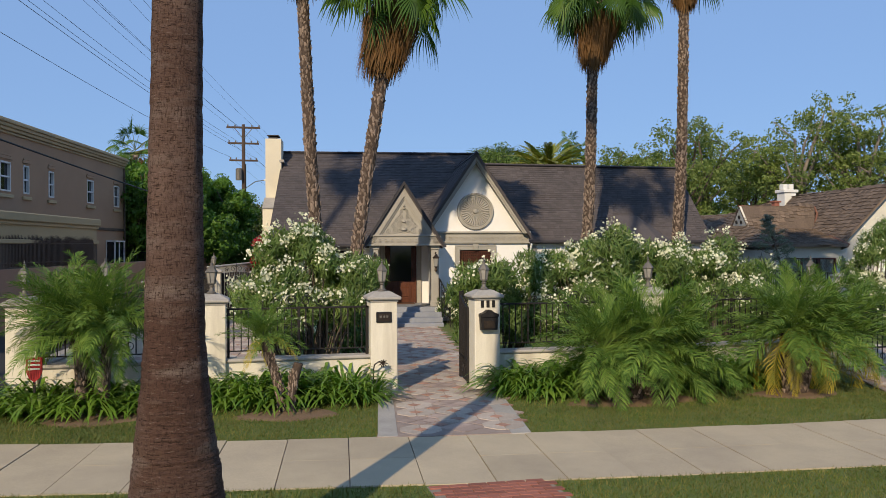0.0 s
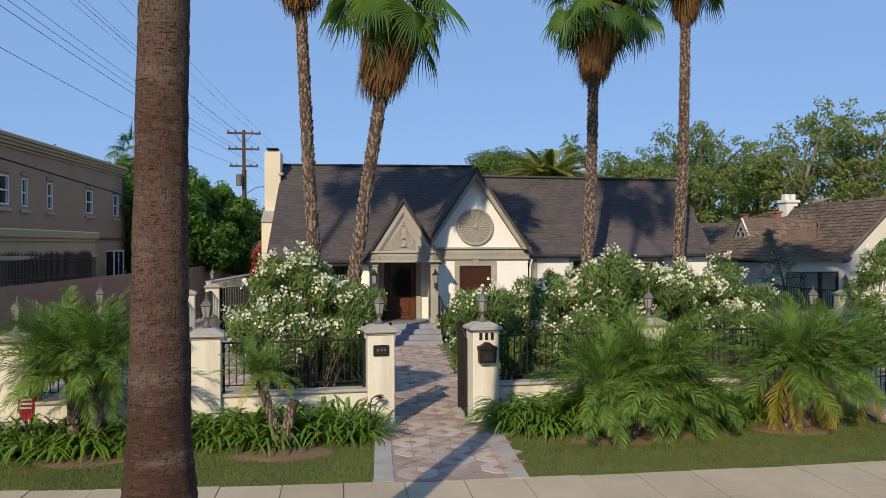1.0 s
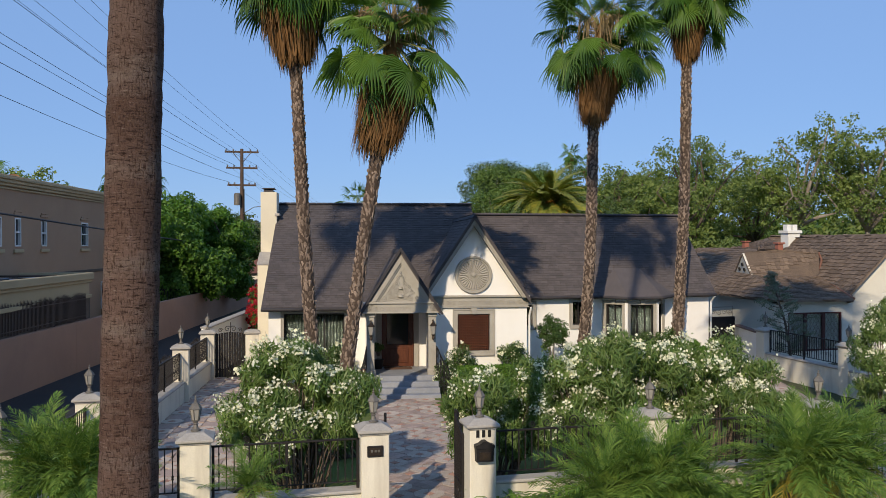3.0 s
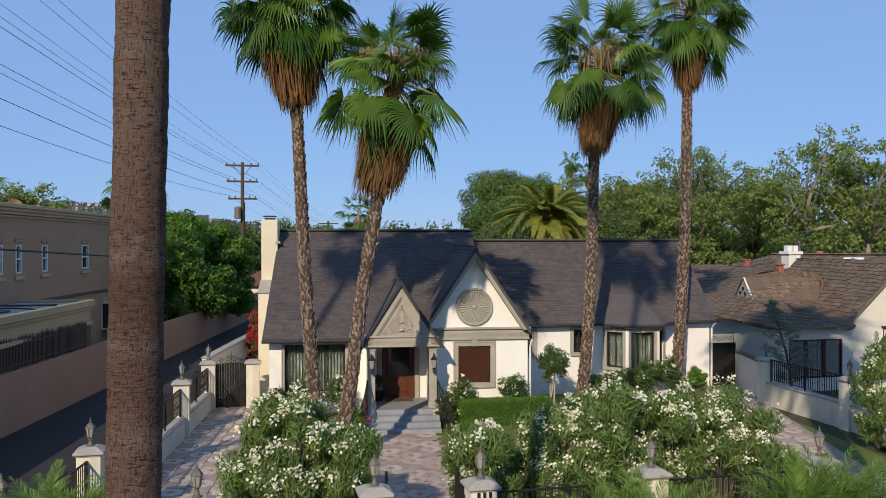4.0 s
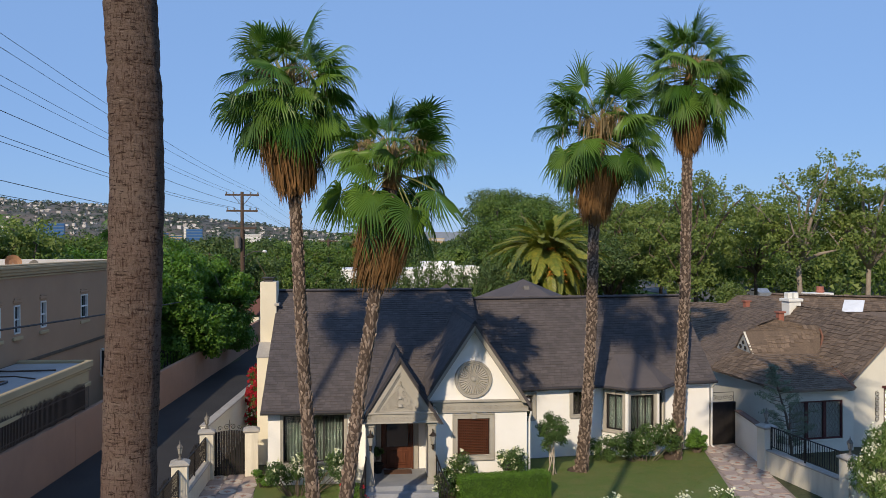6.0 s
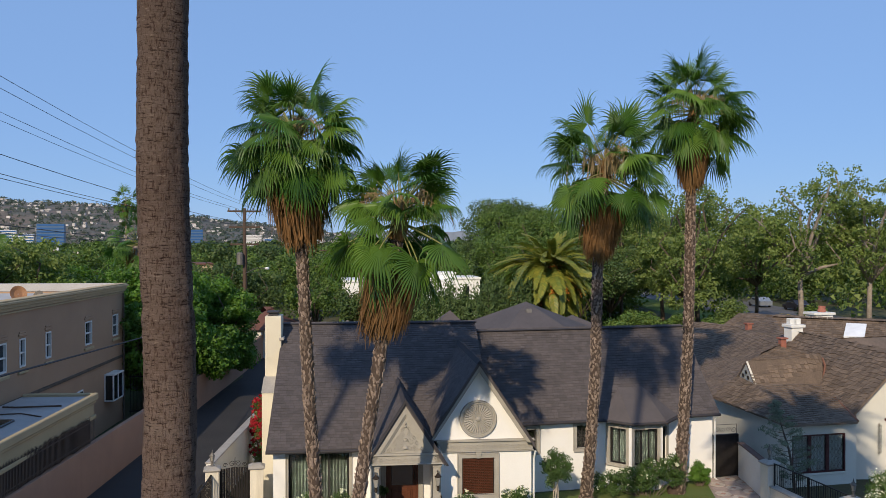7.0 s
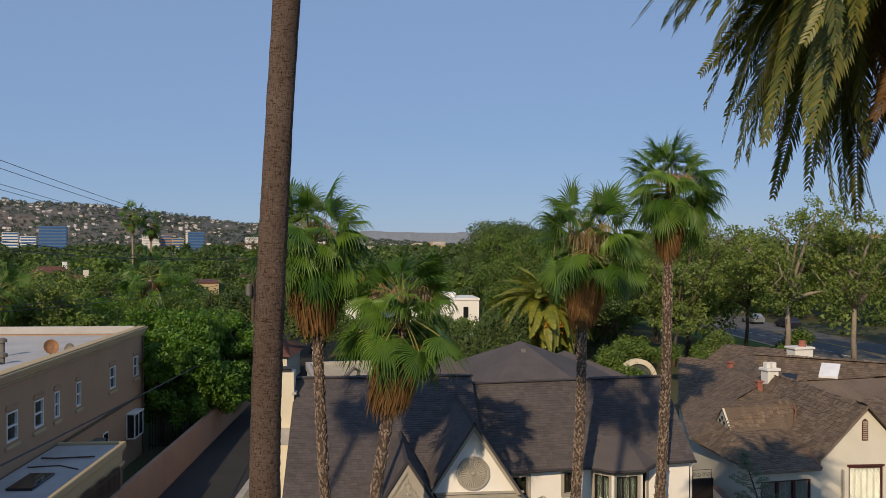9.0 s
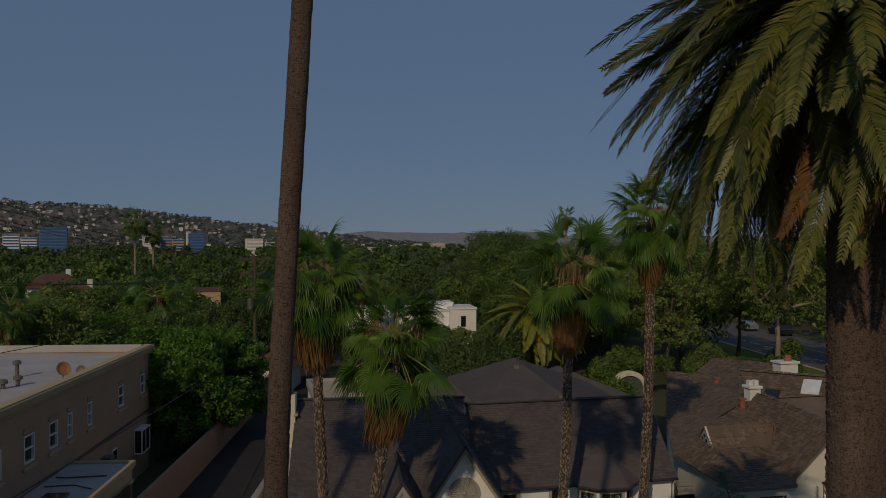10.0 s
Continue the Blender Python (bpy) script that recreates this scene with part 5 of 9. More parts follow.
def hanging(name, at, r_top, r_bot, z0, z1, n, width, seed, rag=0.25, foot=None):
    """A skirt of dead leaves: narrow strips hanging round the trunk."""
    rg = np.random.default_rng(seed)
    a = rg.uniform(0, 2 * np.pi, n)
    f = rg.uniform(0, 1, n)
    top = z1 - f * (z1 - z0) * 0.75
    ln = np.minimum(rg.uniform(0.35, 0.95, n), (top - z0) + rg.uniform(-0.3, rag, n) + 0.12 * np.sin(5 * a + 2 * seed)).clip(0.12)
    rt = (r_bot + (r_top - r_bot) * (1 - f)) * rg.uniform(0.62, 1.12, n) * (1 + 0.12 * np.sin(3 * a + seed))
    rb = np.maximum(rt * rg.uniform(0.75, 1.08, n), 0.15)
    a2 = a + rg.normal(0, 0.08, n)
    ww = width * rg.uniform(0.5, 1.3, n)
    ct, st = np.cos(a), np.sin(a)
    foot = foot or at
    k0, k1 = (z1 - top) / (z1 - z0), np.minimum((z1 - top + ln) / (z1 - z0), 1.0)
    mid = lambda k, j: at[j] + (foot[j] - at[j]) * k
    p0 = np.stack([mid(k0, 0) + rt * ct, mid(k0, 1) + rt * st, top], -1)
    p1 = np.stack([mid(k1, 0) + rb * np.cos(a2), mid(k1, 1) + rb * np.sin(a2), top - ln], -1)
    sd = np.stack([-st, ct, np.zeros(n)], -1) * ww[:, None]
    v = np.stack([p0 - sd, p0 + sd, p1 + sd * 0.3, p1 - sd * 0.3], 1)
    return quads(name, v)


def palm_trunk(axis, radii, boots=True, seed=0, step=0.095, around=8, proud=1.0):
    """Trunk tube and the rough leaf bases set round it in a spiral."""
    g = Build()
    g.tube(axis, radii, 14)
    chips = Build()
    rg = np.random.default_rng(seed)
    if boots:
        pts = [Vector(p) for p in axis]
        z, k = pts[0].z + 0.05, 0
        while z < pts[-1].z - 0.1:
            i = max(j for j in range(len(pts) - 1) if pts[j].z <= z)
            f = (z - pts[i].z) / (pts[i + 1].z - pts[i].z)
            c = pts[i].lerp(pts[i + 1], f)
            r = radii[i] + (radii[i + 1] - radii[i]) * f
            for j in range(around):
                a = 2 * math.pi * (j + (0.5 if k % 2 else 0)) / around + rg.normal(0, 1.6 / around)
                dz0 = rg.normal(0, step * 0.3)
                w, h, o = r * rg.uniform(1.76, 3.36) / around, step * rg.uniform(0.6, 1.15), r * rg.uniform(0.05, 0.30) * proud
                skew = rg.normal(0, 0.5)
                ca, sa = math.cos(a), math.sin(a)
                def q(dx, dr, dz):
                    rr = r * 0.97 + dr
                    return (c.x + rr * ca - dx * sa, c.y + rr * sa + dx * ca, c.z + dz + dz0 + skew * dx)
                chips.add([q(-w, -0.10 * r, 0.1 * h), q(-w * 0.2, -0.02 * r, -h), q(w, -0.10 * r, -0.1 * h), q(w * 0.35, o * 0.9, h * 0.6), q(-w * 0.5, o, h * 0.7), q(0, -0.05 * r, h * 0.85)], [(0, 1, 4), (1, 2, 3), (1, 3, 4), (4, 3, 5), (0, 4, 5), (3, 2, 5)])
            z += step
            k += 1
    return g, chips


def fan_palm(name, axis, radii, skirt, heart, label, seed, scale=1.0, n=46, low=-55, gap=None, dry=9, boots=True, wide=1.05):
    """skirt: (z0, z1, top radius, bottom radius); heart: where the leaves spring from."""
    rg = np.random.default_rng(seed)
    ob = thing(name, axis[0], label, "palm tree", "tall fan palms")
    tr, chips = palm_trunk(axis, radii, boots, seed)
    t = part("trunk", tr, M_BARKCORE, ob, smooth=True)
    if chips.v:
        part("bark_relief", chips, M_BARK, t, kind="stuff")
    z0, z1, rt, rb = skirt
    part("dead_skirt", hanging("dead_skirt", (heart[0], heart[1]), rt, rb, z0, z1, 3000, 0.02, seed + 1, foot=min(axis, key=lambda q: abs(q.z - z0))[:2]), M_DEADFAN, ob, "hanging skirt of dead brown fronds", kind="stuff")
    part("stalk_core", Build().tube([axis[-1], Vector(heart) + Vector((0, 0, -0.2)), Vector(heart) + Vector((0, 0, 0.45))], [radii[-1] * 1.15, 0.24, 0.1], 10), M_DEADFAN, ob, "brown fibrous stump between the leaf stalks")
    fan_crown(ob, heart, n, scale, seed, low, gap, wide)
    for k in range(dry):
        # most of the spent stalks hang out on the open side
        az = -math.pi / 2 + rg.normal(0, 1.1) if k % 3 else rg.uniform(0, 2 * math.pi)
        dry_spray(ob, heart, az, rg.uniform(0.5, 1.15) * scale, rg.uniform(0.3, 0.95) * scale, seed * 10 + k, int(rg.integers(10, 22)), rg.uniform(0.5, 0.95) * scale)
    return ob


def spline(pts, n):
    """A smooth line through points."""
    out = []
    P = [Vector(p) for p in pts]
    for i in range(len(P) - 1):
        a, b_, c, d = P[max(i - 1, 0)], P[i], P[i + 1], P[min(i + 2, len(P) - 1)]
        for k in range(n):
            t = k / n
            out.append(0.5 * ((2 * b_) + (c - a) * t + (2 * a - 5 * b_ + 4 * c - d) * t * t + (3 * b_ - a - 3 * c + d) * t ** 3))
    out.append(P[-1])
    return out


def taper(n, r):
    """Radii along n points, from (fraction, radius) rows."""
    return [float(np.interp(i / (n - 1), [f for f, _ in r], [q for _, q in r])) for i in range(n)]


def tall_palm(pts, radii, skirt, heart, label, seed, **kw):
    ax = spline(pts, 8)
    return fan_palm("fan_palm", ax, taper(len(ax), radii), skirt, heart, label, seed, **kw)


tall_palm([(-0.95, 23.3, 0), (-1.07, 23.1, 1.6), (-1.31, 22.8, 4.9), (-1.5, 22.7, 8.7), (-1.65, 22.6, 11.4)], [(0, 0.28), (0.06, 0.20), (0.3, 0.165), (0.75, 0.15), (1, 0.19)],
          (9.25, 11.1, 0.80, 0.50), (-1.72, 22.6, 11.85), "tall fan palm with a full crown and brown thatch skirt", 21, scale=1.08, n=72, low=-42, dry=10)
tall_palm([(-0.42, 22.4, 0), (-0.3, 22.3, 1.2), (0.07, 22.1, 4.1), (0.47, 22.0, 6.8), (0.82, 21.9, 9.4)], [(0, 0.28), (0.08, 0.20), (0.4, 0.165), (0.8, 0.165), (1, 0.19)],
          (6.95, 8.9, 0.74, 0.56), (0.92, 21.9, 9.95), "leaning fan palm with drooping fronds and thick thatch", 22, scale=1.02, n=60, low=-40, gap=(-14, 14), dry=16, wide=1.3)
tall_palm([(8.62, 28.3, -0.05), (8.68, 28.2, 0.6), (8.86, 27.9, 4.4), (8.95, 27.8, 9.1), (9.15, 27.8, 11.4)], [(0, 0.46), (0.05, 0.33), (0.12, 0.24), (0.4, 0.185), (0.8, 0.175), (1, 0.19)],
          (8.75, 10.7, 0.82, 0.44), (9.2, 27.8, 11.8), "tall fan palm growing from the front lawn", 23, scale=1.24, n=62, low=-44, gap=(-14, 12), dry=15, wide=1.1)
tall_palm([(12.66, 29.1, -0.05), (12.72, 29.0, 0.5), (12.9, 28.75, 5.7), (13.0, 28.7, 11.3), (13.08, 28.7, 13.6)], [(0, 0.44), (0.04, 0.31), (0.1, 0.24), (0.4, 0.195), (0.8, 0.17), (1, 0.18)],
          (11.3, 13.3, 0.68, 0.40), (13.1, 28.7, 14.05), "very tall slender fan palm beside the bay window", 24, scale=1.22, n=62, low=-40, dry=11)

# street palms: smooth ringed trunks, crowns high above
M_STREETBARK, nt, nodes, links, bsdf = shader("ringed_palm_bark")
fibre = noise_of(nt, 1.0, 4.0, 0.7, stretch=(95, 95, 22))
rings = noise_of(nt, 1.0, 5.0, 0.7, stretch=(17, 17, 105))
bands = noise_of(nt, 1.0, 3.0, 0.6, stretch=(1.6, 1.6, 7.0))
blotch = noise_of(nt, 1.1, 4.0, 0.6, stretch=(1, 1, 0.7))
c = mixed(nt, "MIX", ramp(nt, blotch, 0.38, 0.62), (0.105, 0.058, 0.043), (0.185, 0.12, 0.095))
c = mixed(nt, "MIX", ramp(nt, bands, 0.50, 0.68), c, (0.21, 0.155, 0.128))
height = nodes.new("ShaderNodeSeparateXYZ")
links.new(nodes.new("ShaderNodeTexCoord").outputs["Object"], height.inputs[0])
weathered = mixed(nt, "MIX", ramp(nt, blotch, 0.3, 0.7), (0.135, 0.094, 0.074), (0.215, 0.162, 0.132))
c = mixed(nt, "MIX", ramp(nt, height.outputs[2], 4.5, 10.0), c, weathered)
c = mixed(nt, "MIX", ramp(nt, fibre, 0.48, 0.36), c, (0.068, 0.039, 0.03))
c = mixed(nt, "MIX", ramp(nt, rings, 0.45, 0.37), c, (0.04, 0.023, 0.018))
c = mixed(nt, "MIX", ramp(nt, rings, 0.60, 0.70), c, (0.27, 0.205, 0.172))
links.new(c, bsdf.inputs["Base Color"])
bsdf.inputs["Roughness"].default_value, bsdf.inputs["Specular IOR Level"].default_value = 0.95, 0.12
bp, bp2 = nodes.new("ShaderNodeBump"), nodes.new("ShaderNodeBump")
bp.inputs["Strength"].default_value, bp.inputs["Distance"].default_value = 1.0, 0.022
bp2.inputs["Strength"].default_value, bp2.inputs["Distance"].default_value = 1.0, 0.014
links.new(rings, bp.inputs["Height"])
links.new(fibre, bp2.inputs["Height"])
links.new(bp.outputs[0], bp2.inputs["Normal"])
links.new(bp2.outputs[0], bsdf.inputs["Normal"])


def ringed_trunk(pts, radii, seed):
    """A trunk with uneven ring ridges and vertical cracks."""
    rg = np.random.default_rng(seed)
    ax = spline(pts, 60)
    n = 40
    rs = taper(len(ax), radii)
    col = rg.normal(0, 1, (n,))
    g = Build()
    vs = []
    noise_r = rg.normal(0, 1, len(ax))
    for i, p in enumerate(ax):
        for k in range(n):
            a = 2 * math.pi * k / n
            w = noise.noise(Vector((math.cos(a) * 2.2, math.sin(a) * 2.2, p.z * 5.5)))
            w2 = noise.noise(Vector((math.cos(a) * 9, math.sin(a) * 9, p.z * 2.0 + 50)))
            r = rs[i] * (1 + 0.012 * noise_r[i] + 0.035 * w + 0.022 * w2)
            vs.append((p.x + r * math.cos(a), p.y + r * math.sin(a), p.z))
    fs = [(i * n + k, i * n + (k + 1) % n, (i + 1) * n + (k + 1) % n, (i + 1) * n + k) for i in range(len(ax) - 1) for k in range(n)]
    return g.add(vs, fs)


def street_palm(dx, dy, label, seed):
    line = ((-3.45, 5.97, -0.05, 0.46), (-3.455, 5.93, 0.5, 0.36), (-3.46, 5.9, 0.95, 0.295), (-3.465, 5.87, 1.9, 0.195), (-3.44, 5.82, 3.7, 0.163), (-3.36, 5.67, 6.5, 0.150),
            (-3.295, 5.55, 8.4, 0.146), (-3.32, 5.42, 9.9, 0.138), (-3.235, 5.13, 12.3, 0.122), (-2.98, 4.93, 17.0, 0.11), (-2.9, 4.9, 22.0, 0.11))
    pts = [(x + dx, y + dy, z) for x, y, z, _ in line]
    ob = thing("street_palm", pts[0], label, "palm tree", "street palms")
    rr = [(k / (len(line) - 1), q[3]) for k, q in enumerate(line)]
    part("trunk", ringed_trunk(pts, rr, seed), M_STREETBARK, ob, smooth=True)
    H = Vector(pts[-1])
    part("dead_skirt", hanging("dead_skirt", (H.x, H.y), 0.55, 0.3, H.z - 1.6, H.z - 0.1, 500, 0.03, seed), M_DEADFAN, ob, kind="stuff")
    fan_crown(ob, H + Vector((0, 0, 0.2)), 40, 1.1, seed)


street_palm(0, 0, "tall street palm with a dark ringed trunk in the parkway", 31)
street_palm(-10.9, 0.9, "tall street palm standing further along the parkway", 32)


# feather palms
def feather_mesh(name, length, droop, leaf, n, vee, seed, width=0.016, stalk=0.12, curl=0.25, loose=0.12, ahead=0.5):
    """A feather leaf growing along +x, arching down by droop; leaflets in two ranks."""
    rg = np.random.default_rng(seed)
    def spine(f):
        return Vector((length * (f - 0.18 * droop * f ** 2), 0, length * (-droop * 0.62 * f ** 2.2)))
    g = Build()
    g.tube([spine(f) for f in (0, 0.25, 0.5, 0.75, 1.0)], [length * 0.009, length * 0.007, length * 0.005, length * 0.003, 0.002], 4)
    for i in range(n):
        f = stalk + (1 - stalk) * (i + 0.5) / n
        p, t = spine(f), (spine(min(1, f + 0.02)) - spine(f - 0.02)).normalized()
        up = Vector((0, 1, 0)).cross(t).normalized() * -1
        if up.z < 0:
            up = -up
        L = leaf * (math.sin(math.pi * min(1, 0.12 + 0.86 * f)) ** 0.6) * rg.uniform(0.85, 1.1)
        for s in (-1, 1):
            out = (Vector((0, s, 0)) * 0.85 + t * (ahead + 0.5 * f) + up * (vee + rg.normal(0, loose))).normalized()
            mid = p + out * L * 0.5
            tip = p + out * L + Vector((0, 0, -curl * L * rg.uniform(0.6, 1.4)))
            w = t.cross(out).cross(out).normalized() * width * rg.uniform(0.8, 1.2)
            g.add([p - w * 0.5, p + w * 0.5, mid + w, tip, mid - w], [(0, 1, 2, 4), (4, 2, 3)])
    return g.data(name)


def feather_palm(name, at, trunks, fronds, label, group, seed, mesh_sets, material_trunk):
    """trunks: rows of (line points, radii); fronds: rows of (heart, count, scale, lowest elevation)."""
    rg = np.random.default_rng(seed)
    ob = thing(name, at, label, "palm", group)
    for pts, rad in trunks:
        ax = spline(pts, 6)
        tr, chips = palm_trunk(ax, taper(len(ax), rad), True, seed, 0.07)
        t = part("trunk", tr, M_BARKCORE, ob, smooth=True)
        part("bark_relief", chips, material_trunk, t, kind="stuff")
    for heart, count, scale, low in fronds:
        for i in range(count):
            f = (i + 0.5) / count
            elev = 78 - (78 - low) * f + rg.normal(0, 6)
            m = Matrix.Translation(heart) @ Matrix.Rotation(radians(i * 137.5 + rg.normal(0, 14)), 4, "Z") @ Matrix.Rotation(radians(-elev), 4, "Y") @ Matrix.Rotation(radians(rg.normal(0, 14)), 4, "X") @ Matrix.Scale(scale * rg.uniform(0.82, 1.12), 4)
            ms = mesh_sets[0] if (f < 0.92 or len(mesh_sets) < 2) else mesh_sets[1]
            piece("frond", ms[int(rg.integers(len(ms)))], m, ob)
    return ob


PYG = [feather_mesh("pygmy_leaf", 1.15, d, 0.28, 34, 0.26, 40 + k, 0.0072, 0.14, 0.26, 0.3, 0.78) for k, d in enumerate((0.15, 0.3, 0.45, 0.65, 0.85))]
for me in PYG:
    me.materials.append(M_PYGMY)
PYG_Y = [feather_mesh("yellow_pygmy_leaf", 1.15, 1.2, 0.28, 40, 0.26, 50, 0.007, 0.14, 0.3, 0.26, 0.85)]
PYG_Y[0].materials.append(M_PYGMY_Y)

feather_palm("pygmy_palm", (-5.2, 13.3, 0), [([(-5.35, 13.3, 0), (-5.38, 13.3, 0.5), (-5.42, 13.28, 1.15)], [(0, 0.10), (1, 0.07)]), ([(-5.1, 13.25, 0), (-5.05, 13.22, 0.5), (-4.98, 13.2, 1.25)], [(0, 0.10), (1, 0.07)]), ([(-5.25, 13.45, 0), (-5.3, 13.5, 0.6), (-5.6, 13.6, 1.3)], [(0, 0.09), (1, 0.07)])],
             [((-5.42, 13.28, 1.32), 58, 0.95, -30), ((-4.98, 13.2, 1.4), 58, 0.95, -24), ((-5.65, 13.6, 1.46), 46, 0.92, -16)], "feathery pygmy date palm with several trunks in a soil ring", "pygmy palms", 61, [PYG], M_BARK)
feather_palm("pygmy_palm", (-2.45, 12.85, 0), [([(-2.46, 12.85, 0), (-2.55, 12.88, 0.45), (-2.74, 12.96, 1.06)], [(0, 0.075), (1, 0.065)]), ([(-2.38, 12.84, 0), (-2.33, 12.83, 0.4), (-2.24, 12.83, 0.74)], [(0, 0.075), (1, 0.07)])],
             [((-2.76, 12.97, 1.12), 34, 0.58, -6)], "small pygmy date palm with a leaning trunk and a bare stump", "pygmy palms", 62, [PYG, PYG_Y], M_BARK)
feather_palm("pygmy_palm", (3.1, 12.5, 0), [([(2.75, 12.45, 0), (2.65, 12.5, 0.35), (2.4, 12.6, 0.75)], [(0, 0.12), (1, 0.09)]), ([(3.1, 12.5, 0), (3.2, 12.6, 0.4), (3.45, 12.75, 0.85)], [(0, 0.12), (1, 0.09)]), ([(3.3, 12.6, 0), (3.7, 12.8, 0.35), (4.2, 12.95, 0.7)], [(0, 0.11), (1, 0.09)])],
             [((2.5, 12.4, 0.85), 58, 1.0, -42), ((3.35, 12.4, 0.95), 66, 1.1, -42), ((4.05, 12.6, 0.8), 54, 1.0, -40), ((2.9, 13.0, 1.0), 38, 0.95, -10)], "large spreading clump of pygmy date palm", "pygmy palms", 63, [PYG], M_BARK)
feather_palm("pygmy_palm", (5.9, 12.4, 0), [([(5.85, 12.35, 0), (5.8, 12.4, 0.5), (5.85, 12.5, 1.0)], [(0, 0.12), (1, 0.09)]), ([(6.0, 12.38, 0), (6.25, 12.5, 0.4), (6.6, 12.7, 0.85)], [(0, 0.12), (1, 0.09)])],
             [((5.85, 12.4, 1.1), 64, 1.08, -30), ((6.65, 12.6, 0.98), 60, 1.1, -32), ((7.3, 12.85, 0.95), 46, 1.05, -20)], "pygmy date palm with yellowing lower fronds", "pygmy palms", 64, [PYG, PYG_Y], M_BARK)

# Canary date palms: one in the parkway, one behind the house
DATE = [feather_mesh("date_leaf", 2.95, d, 0.36, 115, 0.10, 70 + k, 0.017, 0.07, 0.22) for k, d in enumerate((1.0, 1.2, 1.4, 1.6))]
for me in DATE:
    me.materials.append(M_DATE)
DATE_BACK = [feather_mesh("golden_date_leaf", 2.9, d, 0.42, 84, 0.15, 90 + k, 0.026, 0.1, 0.15) for k, d in enumerate((0.5, 0.75, 1.0, 1.3))]
for me in DATE_BACK:
    me.materials.append(M_DATE_Y)
DATE_DRY = [feather_mesh("dry_date_leaf", 2.7, 1.2, 0.36, 90, 0.1, 77, 0.016, 0.1, 0.2)]
DATE_DRY[0].materials.append(M_DEADFAN)
M_FRUIT = surface("orange_date_fruit", (0.55, 0.22, 0.03), (0.4, 0.14, 0.02), 0.6, 6, 40, 0.3, grain=0.2)


def date_palm(at, h, r, heart_z, scale, count, low, label, seed, dry, green, berry=0.055):
    rg = np.random.default_rng(seed)
    ob = thing("date_palm", at, label, "palm tree", "date palms")
    x, y, z = at
    ax = spline([(x, y, z - 0.05), (x, y, z + h * 0.3), (x + 0.03, y, z + h * 0.7), (x, y, z + h)], 16)
    tr, chips = palm_trunk(ax, taper(len(ax), [(0, r * 1.25), (0.1, r), (0.85, r), (1, r * 1.2)]), True, seed, 0.075, 22, 0.35)
    bark = M_STREETBARK if berry < 0.03 else M_TREEBARK
    t = part("trunk", tr, bark, ob, smooth=True)
    part("bark_relief", chips, bark, t, kind="stuff")
    H = Vector((x, y, heart_z))
    for i in range(count):
        f = (i + 0.5) / count
        elev = 76 - (76 - low) * f ** 0.8 + rg.normal(0, 5)
        az = i * 137.5 + rg.normal(0, 10)
        m = Matrix.Translation(H + Vector((0, 0, 0.4 - 0.9 * f))) @ Matrix.Rotation(radians(az), 4, "Z") @ Matrix.Translation((r * 0.6, 0, 0)) @ Matrix.Rotation(radians(-elev), 4, "Y") @ Matrix.Rotation(radians(rg.normal(0, 20)), 4, "X") @ Matrix.Scale(scale * rg.uniform(0.85, 1.1) * (0.78 if elev > 35 else 1.0), 4)
        ms = DATE_DRY if (f > 1 - dry and rg.random() < 0.6) else green
        piece("frond", ms[int(rg.integers(len(ms)))], m, ob)
    for i in range(14):
        g = Build()
        az = rg.uniform(0, 2 * math.pi)
        L = rg.uniform(1.1, 1.7) * scale
        pts = [H + Vector((math.cos(az) * L * f, math.sin(az) * L * f, 0.1 + 0.6 * L * f - 1.1 * L * f * f)) for f in (0, 0.4, 0.8, 1.1)]
        g.tube(pts, [0.03, 0.03, 0.02, 0.02], 5)
        for k in range(26 if berry > 0.03 else 90):
            q = pts[-1] + Vector((rg.normal(0, 0.12), rg.normal(0, 0.12), rg.normal(-0.05, 0.16))) * scale
            g.lathe([(0.2 * berry, -0.9 * berry), (berry, 0), (0.2 * berry, 0.9 * berry)], 5, q)
        part("fruit_stalk", g, M_FRUIT, ob, "orange fruit hanging among the fronds", kind="stuff")
    return ob


date_palm((4.64, 5.95, 0), 15.9, 0.38, 16.4, 1.09, 265, -28, "huge date palm with thick trunk and arching crown", 81, 0.12, DATE, 0.02)
date_palm((18.3, 58.3, 0), 6.9, 0.45, 7.5, 1.42, 140, -58, "broad date palm with yellow-green fronds and orange fruit", 82, 0.1, DATE_BACK)

# ---- shrubs, flowers, beds ----
def unit(rg, n):
    v = rg.normal(size=(n, 3))
    return v / np.linalg.norm(v, axis=1, keepdims=True)


def clumps(c, rx, ry, rz, k, sub, rg, low=-0.5):
    """Small blobs over the shell of a large one."""
    d = unit(rg, k * 3)
    d = d[d[:, 2] > low][:k]
    f = rg.uniform(0.55, 1.0, len(d))
    p = np.array(c) + d * np.array([rx, ry, rz]) * f[:, None] * 0.86
    r = sub * rg.uniform(0.65, 1.35, len(d))
    return np.concatenate([p, r[:, None], r[:, None], (r * 0.8)[:, None]], 1)


